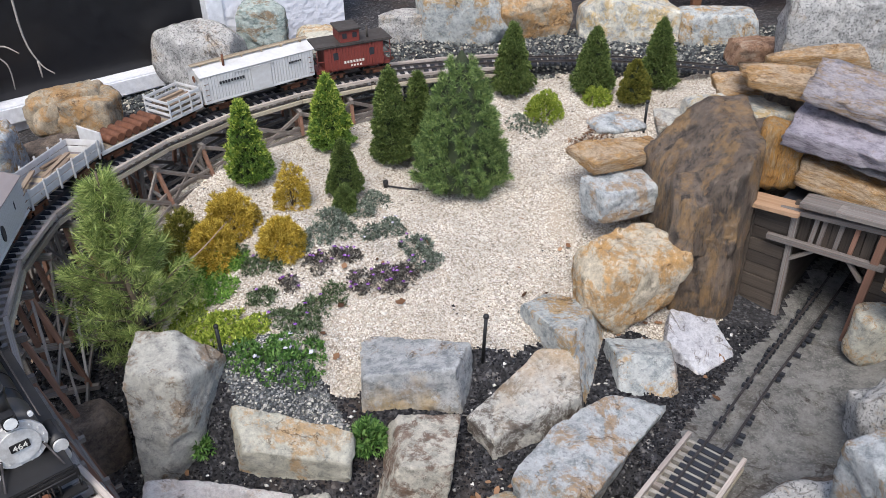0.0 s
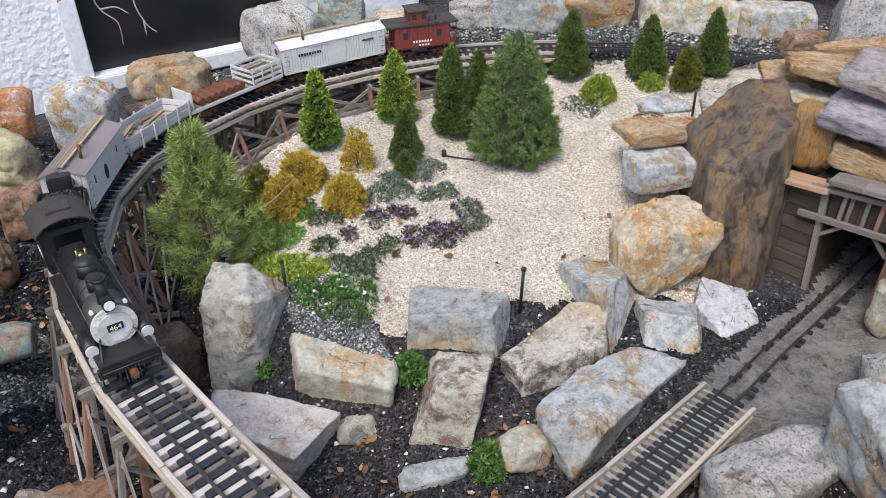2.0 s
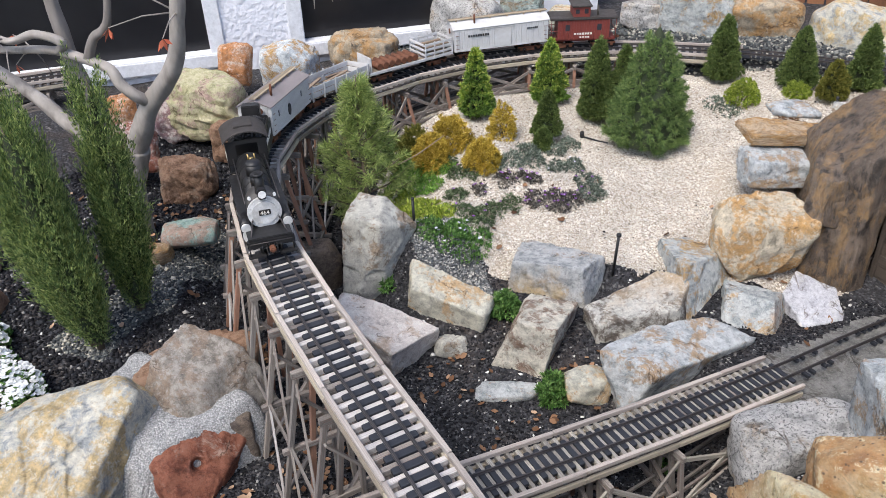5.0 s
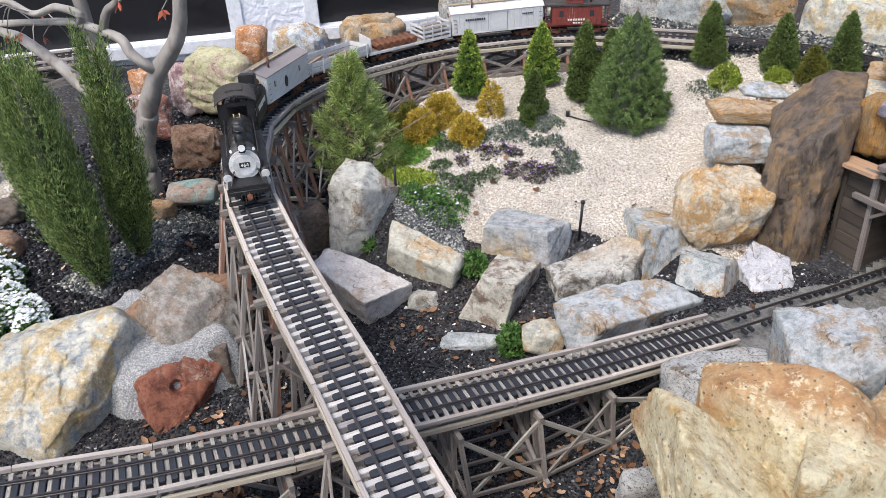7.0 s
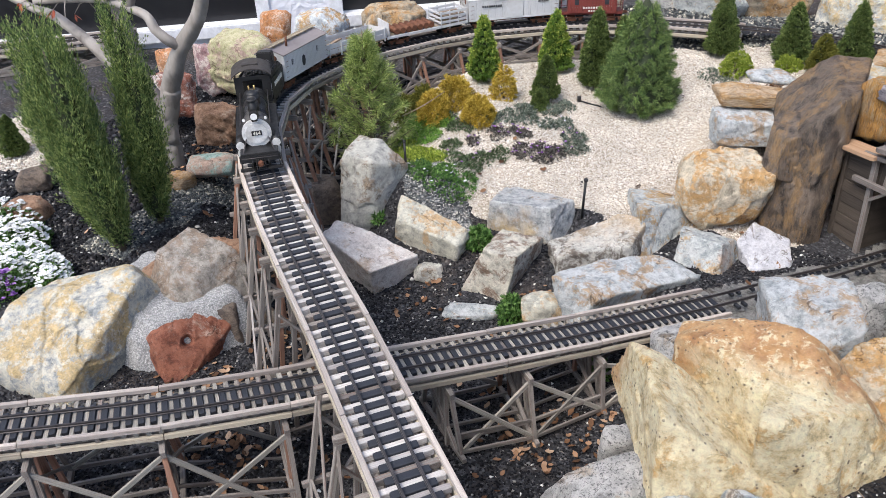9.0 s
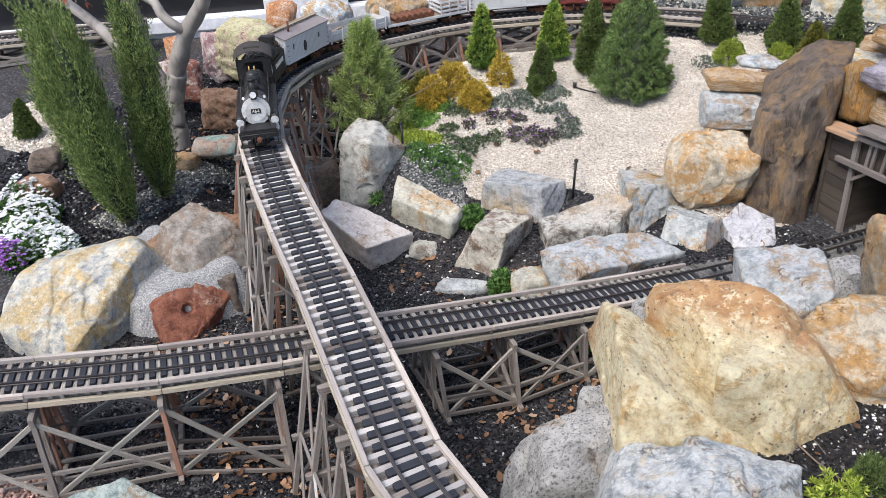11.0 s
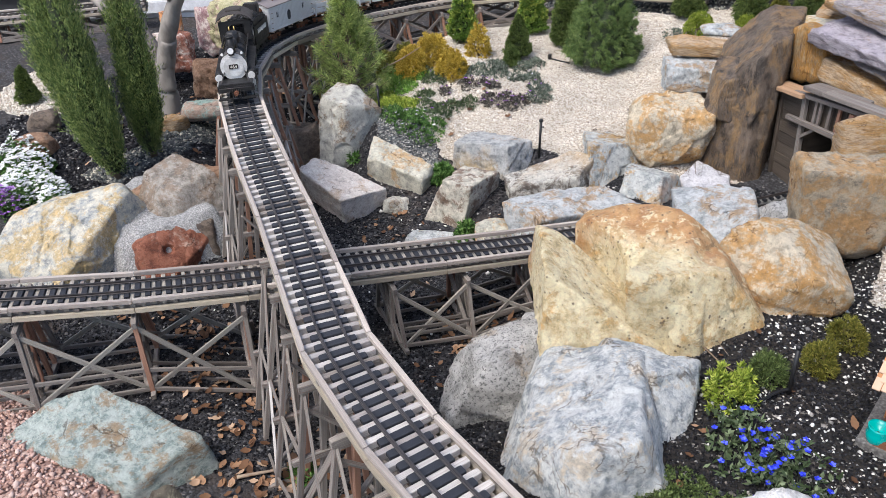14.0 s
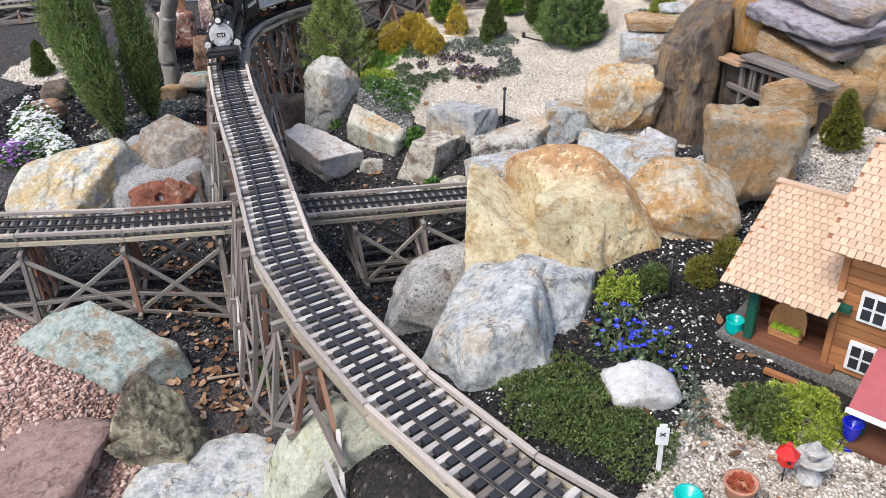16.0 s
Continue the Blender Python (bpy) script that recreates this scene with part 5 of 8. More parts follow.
rock("boulder", (0.80, 2.12, 0.14), (0.25, 0.25, 0.40), 0, DARK, seed=211, p=10)
rock("boulder", (1.2, 2.35, 0.2), (0.55, 0.4, 0.36), 0, DARK, seed=212, p=10)

# ---- train ----
BLACK = plain("loco_black", (0.008, 0.008, 0.009), 0.5, 0.0, (0.022, 0.02, 0.019), 30)
SOOT = plain("sooty_roof", (0.03, 0.026, 0.023), 0.65, 0, (0.06, 0.05, 0.045), 24)
GRAPHITE = plain("graphite_paint", (0.045, 0.044, 0.043), 0.6, 0.1, (0.12, 0.11, 0.1), 30)
SILVER = plain("silver_paint", (0.72, 0.72, 0.71), 0.5, 0.1, (0.3, 0.28, 0.26), 30)
BRASS = plain("brass", (0.6, 0.42, 0.16), 0.3, 0.9)
LENS = plain("lamp_lens", (0.8, 0.8, 0.78), 0.15)
LETTER = plain("white_lettering", (0.75, 0.73, 0.66), 0.6)
COAL = islands("coal", [(0, (0.01, 0.01, 0.011)), (0.8, (0.03, 0.03, 0.032)), (1, (0.08, 0.08, 0.085))], 0.45, 0.5)
BOXCAR = plain("faded_boxcar_white", (0.6, 0.61, 0.62), 0.7, 0, (0.4, 0.38, 0.36), 14)
ROOFGREY = wood("boxcar_roof", (0.16, 0.14, 0.14), (0.27, 0.24, 0.24), None, (1, 4, 1))
WALKWOOD = wood("roof_walk", (0.3, 0.24, 0.16), (0.46, 0.38, 0.27))
OXIDE = plain("oxide_red_paint", (0.2, 0.035, 0.025), 0.6, 0, (0.12, 0.03, 0.025), 16)
WHEEL = plain("dark_wheel", (0.025, 0.023, 0.022), 0.5, 0.5)
RUSTY = plain("rusty_iron", (0.18, 0.07, 0.035), 0.8, 0.2, (0.09, 0.04, 0.025), 30)
LOAD = wood("stake_load", (0.2, 0.14, 0.1), (0.36, 0.28, 0.2))
GREENCOACH = plain("dark_green_paint", (0.01, 0.04, 0.025), 0.4, 0, (0.015, 0.03, 0.022), 20)


def part(name, bm, mat, parent, label="", smooth=False, m=None):
    return local(name, bm_mesh(name, bm, mat, smooth), parent, m, label)


def boxpart(name, c, s, mat, parent, bevel=0.0015, label="", rot=None):
    bm = bmesh.new()
    block(bm, c, s, bevel, rot)
    return part(name, bm, mat, parent, label)


def tube(name, r, p0, p1, mat, parent, seg=24, r2=None, label=""):
    bm = bmesh.new()
    cyl(bm, r, p0, p1, seg, r2)
    ob = part(name, bm, mat, parent, label)
    for q in ob.data.polygons:
        q.use_smooth = len(q.vertices) == 4
    return ob


RAILTOP = 0.0115


def ride(s_front, length):
    """Pose of a vehicle whose front stands at s_front on the high line (s grows to the rear)."""
    a, b = UP.at(s_front + length * 0.15, 0, RAILTOP), UP.at(s_front + length * 0.85, 0, RAILTOP)
    f = (a - b).normalized()
    mid = (a + b) / 2
    y = Vector((0, 0, 1)).cross(f).normalized()
    z = f.cross(y)
    m = Matrix((f, y, z)).transposed().to_4x4()
    m.translation = mid
    return m


def bogie(parent, x, mat=RUSTY, wb=0.075, r=0.0155):
    """A two-axle truck: side frames, bolster, axles and wheels."""
    for sy in (-1, 1):
        fr_ = bmesh.new()
        block(fr_, (x, sy * 0.031, 0.022), (wb + 0.03, 0.005, 0.006), 0.001)
        block(fr_, (x, sy * 0.031, 0.012), (wb * 0.5, 0.005, 0.012), 0.001)
        block(fr_, (x - wb / 2, sy * 0.031, 0.016), (0.012, 0.007, 0.013), 0.001)
        block(fr_, (x + wb / 2, sy * 0.031, 0.016), (0.012, 0.007, 0.013), 0.001)
        part("truck_frame", fr_, mat, parent)
    for dx in (-wb / 2, wb / 2):
        tube("axle", 0.003, (x + dx, -0.03, r), (x + dx, 0.03, r), WHEEL, parent, 10)
        for sy in (-1, 1):
            tube("wheel", r, (x + dx, sy * 0.0205, r), (x + dx, sy * 0.0265, r), WHEEL, parent, 20)


def bars(parent, mat, pts, y, name="lettering"):
    """Plain bars where lettering stands on a side, (x, z, width, height) each."""
    for k, (x_, z_, w_, h_) in enumerate(pts):
        boxpart(name, (x_, y, z_), (w_, 0.0012, h_), mat, parent, 0)


def locomotive(m):
    e = thing("locomotive", (0, 0, 0), "black narrow-gauge steam locomotive with silver smokebox front", "locomotive")
    e.matrix_basis = m
    fx = 0.215
    tube("boiler", 0.036, (-0.09, 0, 0.098), (0.12, 0, 0.098), BLACK, e, 32)
    tube("smokebox", 0.0385, (0.115, 0, 0.098), (0.182, 0, 0.098), GRAPHITE, e, 32, label="dull graphite smokebox")
    tube("smokebox_door", 0.041, (0.182, 0, 0.098), (0.188, 0, 0.098), SILVER, e, 36)
    tube("door_ring", 0.030, (0.188, 0, 0.098), (0.1915, 0, 0.098), SILVER, e, 36)
    for k in range(14):
        a = k * math.tau / 14
        tube("rivet", 0.0018, (0.187, 0.0355 * math.cos(a), 0.098 + 0.0355 * math.sin(a)), (0.1905, 0.0355 * math.cos(a), 0.098 + 0.0355 * math.sin(a)), SILVER, e, 8)
    plate = boxpart("number_board", (0.193, 0, 0.1), (0.003, 0.028, 0.014), BLACK, e, 0.0008)
    cu = bpy.data.curves.new("digits", "FONT")
    cu.body, cu.size, cu.align_x, cu.align_y, cu.extrude = "464", 0.0145, "CENTER", "CENTER", 0.0004
    tmp = bpy.data.objects.new("digits", cu)
    scene.collection.objects.link(tmp)
    me = bpy.data.meshes.new_from_object(tmp.evaluated_get(bpy.context.evaluated_depsgraph_get()))
    bpy.data.objects.remove(tmp)
    me.materials.clear()
    me.materials.append(LETTER)
    dig = new("digits", me)
    dig.parent = plate
    dig.matrix_basis = pose(0.1951, 0, 0.0997, 90, 0, 90)
    for x_ in (0.08, 0.03, -0.02, 0.113):
        tube("boiler_band", 0.0372, (x_, 0, 0.098), (x_ + 0.003, 0, 0.098), BLACK, e, 32)
    tube("smokestack", 0.0125, (0.155, 0, 0.13), (0.155, 0, 0.185), BLACK, e, 24, 0.0105)
    tube("stack_rim", 0.0145, (0.155, 0, 0.182), (0.155, 0, 0.187), BLACK, e, 24, 0.0135)
    tube("stack_bore", 0.0095, (0.155, 0, 0.1872), (0.155, 0, 0.188), WHEEL, e, 20)
    for x_, r_, h_ in ((0.102, 0.016, 0.022), (0.045, 0.0205, 0.028)):
        bm = bmesh.new()
        cyl(bm, r_ * 1.15, (x_, 0, 0.118), (x_, 0, 0.134), 24, r_)
        cyl(bm, r_, (x_, 0, 0.134), (x_, 0, 0.134 + h_), 24)
        bmesh.ops.create_uvsphere(bm, u_segments=24, v_segments=10, radius=r_, matrix=Matrix.Translation((x_, 0, 0.134 + h_)) @ Matrix.Diagonal((1, 1, 0.55, 1)))
        part("sand_dome" if r_ < 0.02 else "steam_dome", bm, BLACK, e, smooth=True)
    bm = bmesh.new()
    cyl(bm, 0.009, (0.014, 0, 0.15), (0.014, 0, 0.165), 18, 0.005)
    cyl(bm, 0.01, (0.014, 0, 0.147), (0.014, 0, 0.151), 18, 0.009)
    part("bell", bm, BRASS, e, "polished brass bell", True)
    boxpart("bell_yoke", (0.014, 0, 0.153), (0.004, 0.026, 0.003), BLACK, e)
    for k in (-1, 1):
        tube("whistle", 0.002, (0.03, 0.008 * k, 0.16), (0.03, 0.008 * k, 0.182), BRASS, e, 8)
    boxpart("headlight_box", (0.19, 0, 0.152), (0.022, 0.022, 0.022), BLACK, e, 0.003)
    tube("headlight_lens", 0.0095, (0.2008, 0, 0.152), (0.203, 0, 0.152), LENS, e, 20, label="clear round headlight lens")
    boxpart("headlight_bracket", (0.182, 0, 0.138), (0.03, 0.018, 0.004), BLACK, e)
    for sy in (-1, 1):
        boxpart("running_board", (0.05, sy * 0.047, 0.078), (0.27, 0.028, 0.004), BLACK, e)
        tube("handrail", 0.0015, (-0.09, sy * 0.041, 0.122), (0.175, sy * 0.041, 0.122), RAIL, e, 8)
        tube("cylinder", 0.0185, (0.135, sy * 0.044, 0.045), (0.19, sy * 0.044, 0.045), BLACK, e, 24)
        tube("cylinder_cover", 0.0165, (0.19, sy * 0.044, 0.045), (0.196, sy * 0.044, 0.045), SILVER, e, 24, label="round silver cylinder cover")
        tube("steam_chest", 0.013, (0.14, sy * 0.05, 0.069), (0.195, sy * 0.05, 0.069), BLACK, e, 20)
        tube("chest_cover", 0.0115, (0.195, sy * 0.05, 0.069), (0.199, sy * 0.05, 0.069), SILVER, e, 20)
        boxpart("main_rod", (0.05, sy * 0.036, 0.034), (0.17, 0.003, 0.006), RAIL, e, 0)
        boxpart("side_rod", (-0.01, sy * 0.0335, 0.03), (0.21, 0.003, 0.007), RAIL, e, 0)
        boxpart("cab_side", (-0.148, sy * 0.0525, 0.105), (0.085, 0.003, 0.058), BLACK, e)
        boxpart("cab_pillar", (-0.108, sy * 0.0525, 0.149), (0.008, 0.003, 0.034), BLACK, e)
        boxpart("cab_pillar", (-0.187, sy * 0.0525, 0.149), (0.008, 0.003, 0.034), BLACK, e)
        boxpart("cab_pillar", (-0.148, sy * 0.0525, 0.149), (0.006, 0.003, 0.034), BLACK, e)
        bars(e, LETTER, [(-0.16, 0.108, 0.008, 0.014), (-0.148, 0.108, 0.008, 0.014), (-0.136, 0.108, 0.008, 0.014)], sy * 0.0545, "cab_number")
        tube("classification_lamp", 0.004, (0.176, sy * 0.03, 0.137), (0.182, sy * 0.03, 0.137), LENS, e, 10)
        tube("air_tank", 0.012, (-0.03, sy * 0.05, 0.063), (0.06, sy * 0.05, 0.063), BLACK, e, 18)
    for k, x_ in enumerate((-0.11, -0.045, 0.02, 0.085)):
        for sy in (-1, 1):
            bm = bmesh.new()
            cyl(bm, 0.0265, (x_, sy * 0.02, 0.027), (x_, sy * 0.028, 0.027), 28)
            cyl(bm, 0.009, (x_, sy * 0.028, 0.027), (x_, sy * 0.031, 0.027), 14)
            part("driving_wheel", bm, WHEEL, e)
    for sy in (-1, 1):
        tube("pilot_wheel", 0.0155, (0.205, sy * 0.02, 0.016), (0.205, sy * 0.027, 0.016), WHEEL, e, 20)
    boxpart("frame", (0.04, 0, 0.05), (0.40, 0.034, 0.02), BLACK, e)
    boxpart("firebox", (-0.1, 0, 0.085), (0.06, 0.06, 0.06), BLACK, e, 0.006)
    boxpart("cab_floor", (-0.148, 0, 0.072), (0.085, 0.104, 0.004), BLACK, e)
    bm = bmesh.new()
    block(bm, (-0.108, -0.04, 0.13), (0.003, 0.022, 0.066))
    block(bm, (-0.108, 0.04, 0.13), (0.003, 0.022, 0.066))
    block(bm, (-0.108, 0, 0.158), (0.003, 0.06, 0.012))
    part("cab_front", bm, BLACK, e)
    # arched cab roof
    vs, fs, n_ = [], [], 14
    for i in range(n_ + 1):
        a = math.pi * (0.14 + 0.72 * i / n_)
        for x_, dz in ((-0.205, 0), (-0.095, 0), (-0.095, 0.003), (-0.205, 0.003)):
            vs.append((x_, 0.067 * math.cos(a), 0.142 + 0.046 * math.sin(a) + dz))
    for i in range(n_):
        for j in range(4):
            fs.append((i * 4 + j, i * 4 + (j + 1) % 4, (i + 1) * 4 + (j + 1) % 4, (i + 1) * 4 + j))
    fs += [(0, 1, 2, 3), tuple(n_ * 4 + j for j in (3, 2, 1, 0))]
    roof = local("cab_roof", mesh_of("cab_roof", vs, fs, SOOT), e, None, "sooty brown arched cab roof")
    boxpart("roof_hatch", (-0.15, 0, 0.191), (0.04, 0.05, 0.006), SOOT, e)
    # pilot beam, step boards, coupler
    boxpart("pilot_deck", (0.212, 0, 0.058), (0.06, 0.104, 0.006), BLACK, e)
    boxpart("pilot_beam", (0.238, 0, 0.045), (0.012, 0.112, 0.02), BLACK, e)
    boxpart("footboard", (0.245, -0.037, 0.016), (0.02, 0.042, 0.004), BLACK, e)
    boxpart("footboard", (0.245, 0.037, 0.016), (0.02, 0.042, 0.004), BLACK, e)
    for y_ in (-0.052, -0.022, 0.022, 0.052):
        tube("footboard_hanger", 0.0015, (0.243, y_, 0.018), (0.243, y_, 0.04), BLACK, e, 8)
    for k in range(5):
        boxpart("pilot_bar", (0.248, -0.012 + 0.006 * k, 0.03), (0.004, 0.002, 0.03), SOOT, e, 0)
    boxpart("coupler", (0.258, 0, 0.036), (0.022, 0.014, 0.012), RUSTY, e, 0.003)
    tube("uncoupling_bar", 0.0013, (0.248, -0.05, 0.05), (0.248, 0.05, 0.05), RAIL, e, 8)
    for sy in (-1, 1):
        tube("front_brace", 0.002, (0.184, sy * 0.03, 0.085), (0.23, sy * 0.043, 0.06), RAIL, e, 8)
    return e


def heap(name, c, s, mat, n, size, parent, seed):
    r = np.random.default_rng(seed)
    oct_v = np.array([(1, 0, 0), (-1, 0, 0), (0, 1, 0), (0, -1, 0), (0, 0, 1), (0, 0, -1)], float)
    oct_f = np.array([(0, 2, 4), (2, 1, 4), (1, 3, 4), (3, 0, 4), (2, 0, 5), (1, 2, 5), (3, 1, 5), (0, 3, 5)])
    u, v = r.uniform(-1, 1, n), r.uniform(-1, 1, n)
    z = (1 - u ** 4) * (1 - v ** 4) * 0.9 + r.normal(0, 0.06, n)
    p = np.stack([u * s[0] / 2, v * s[1] / 2, z * s[2]], 1) + np.array(c)
    k = (oct_v[None] * r.uniform(0.6, 1.3, (n, 6, 1)) + r.normal(0, 0.25, (n, 6, 3))) * size / 2
    vv = (k + p[:, None]).reshape(-1, 3)
    ff = (oct_f[None] + 6 * np.arange(n)[:, None, None]).reshape(-1, 3)
    return local(name, fast_mesh(name, vv, ff, mat), parent)


def tender(m):
    e = thing("tender", (0, 0, 0), "black locomotive tender heaped with coal", "tender")
    e.matrix_basis = m
    boxpart("tender_frame", (0, 0, 0.038), (0.21, 0.09, 0.012), BLACK, e)
    boxpart("tank", (0, 0, 0.08), (0.2, 0.1, 0.075), BLACK, e, 0.006)
    for sy in (-1, 1):
        boxpart("coal_board", (0.025, sy * 0.049, 0.125), (0.15, 0.003, 0.018), BLACK, e)
        bars(e, LETTER, [(-0.055 + 0.0118 * k, 0.085, 0.0085, 0.014 if k in (0, 4) else 0.01) for k in range(10)] + [(0.0, 0.093, 0.12, 0.0018)], sy * 0.0508)
    boxpart("coal_board", (-0.05, 0, 0.125), (0.003, 0.096, 0.02), BLACK, e)
    boxpart("doghouse", (-0.075, 0, 0.14), (0.036, 0.052, 0.044), BLACK, e, 0.003)
    heap("coal", (0.028, 0, 0.116), (0.145, 0.092, 0.034), COAL, 900, 0.009, e, 3)
    bogie(e, -0.065, WHEEL)
    bogie(e, 0.065, WHEEL)
    return e


def board(parent, mat, c, s):
    """One sheathing board; all boards of a paint share a mesh."""
    ob = new("board", box_data(mat))
    ob.parent = parent
    ob.matrix_basis = Matrix.Translation(c) @ Matrix.Diagonal((*s, 1))
    return ob


def boxcar(m, length, body, roofm, label, seed, letters=(), doors=True, walk_=True, windows=False):
    e = thing("boxcar", (0, 0, 0), label, "railway car", "cars of the train")
    e.matrix_basis = m
    w, h, z0 = 0.104, 0.088, 0.044
    boxpart("underframe", (0, 0, z0 - 0.006), (length - 0.01, 0.06, 0.012), RUSTY, e)
    n = int(length / 0.0105)
    for sy in (-1, 1):
        for k in range(n):
            board(e, body, (-length / 2 + (k + 0.5) * length / n, sy * w / 2, z0 + h / 2), (length / n - 0.0009, 0.004, h))
        boxpart("side_sill", (0, sy * (w / 2 + 0.001), z0 + 0.003), (length, 0.005, 0.008), body, e)
        if doors:
            boxpart("door", (-0.004, sy * (w / 2 + 0.003), z0 + h / 2), (0.075, 0.003, h * 0.9), body, e)
            boxpart("door_rail", (0.02, sy * (w / 2 + 0.004), z0 + h - 0.004), (0.15, 0.003, 0.004), body, e)
        if windows:
            for x_ in (-length * 0.26, length * 0.33):
                boxpart("window_pane", (x_, sy * (w / 2 + 0.002), z0 + h * 0.62), (0.014, 0.002, 0.02), TIE, e)
                boxpart("window_frame", (x_, sy * (w / 2 + 0.0035), z0 + h * 0.62), (0.0018, 0.002, 0.022), body, e, 0)
            bmw_ = bmesh.new()
            cyl(bmw_, 0.011, (0.03, sy * (w / 2 + 0.0005), z0 + h * 0.45), (0.03, sy * (w / 2 + 0.005), z0 + h * 0.45), 24)
            part("arched_grille", bmw_, TIE, e, m=Matrix.Translation((0, 0, -(z0 + h * 0.45) * 0.75)) @ Matrix.Diagonal((1, 1, 1.75, 1)))
        if letters:
            bars(e, TIE, letters, sy * (w / 2 + 0.0055))
        for x_ in (-length / 2 + 0.012, length / 2 - 0.012):
            for k in range(4):
                tube("grab_iron", 0.0009, (x_ - 0.007, sy * (w / 2 + 0.005), z0 + 0.012 + k * 0.018), (x_ + 0.007, sy * (w / 2 + 0.005), z0 + 0.012 + k * 0.018), RUSTY, e, 6)
    for sx in (-1, 1):
        for k in range(10):
            board(e, body, (sx * length / 2, -w / 2 + (k + 0.5) * w / 10, z0 + h / 2), (0.004, w / 10 - 0.0009, h))
        bm = bmesh.new()
        vs = [bm.verts.new((sx * length / 2 + d, y_, z_)) for d in (-0.002, 0.002) for y_, z_ in ((-w / 2, z0 + h), (w / 2, z0 + h), (0, z0 + h + 0.02))]
        bm.faces.new(vs[:3][::-1]), bm.faces.new(vs[3:])
        for a, b in ((0, 1), (1, 2), (2, 0)):
            bm.faces.new((vs[a], vs[b], vs[b + 3], vs[a + 3]))
        part("gable", bm, body, e)
        boxpart("coupler", (sx * (length / 2 + 0.012), 0, 0.036), (0.026, 0.012, 0.01), RUSTY, e, 0.002)
        tube("brake_wheel", 0.011, (sx * (length / 2 + 0.01), 0.02, z0 + h * 0.9), (sx * (length / 2 + 0.012), 0.02, z0 + h * 0.9), RUSTY, e, 14)
    for sy in (-1, 1):
        rot = Matrix.Rotation(math.atan2(0.02, w / 2) * -sy, 4, "X")
        boxpart("roof_half", (0, sy * w / 4 * 1.06, z0 + h + 0.012), (length + 0.014, w / 2 * 1.16, 0.004), roofm, e, 0, rot=rot)
    if walk_:
        for y_ in (-0.0075, 0, 0.0075):
            boxpart("roof_walk", (0, y_, z0 + h + 0.029), (length + 0.02, 0.0062, 0.003), WALKWOOD, e, 0)
        for k in range(6):
            boxpart("walk_saddle", (-length * 0.45 + length * 0.9 * k / 5, 0, z0 + h + 0.025), (0.005, 0.026, 0.006), WALKWOOD, e, 0)
    tube("roof_pipe", 0.004, (length * 0.27, 0.025, z0 + h + 0.01), (length * 0.27, 0.025, z0 + h + 0.05), RUSTY, e, 12)
    bogie(e, -length * 0.33)
    bogie(e, length * 0.33)
    return e


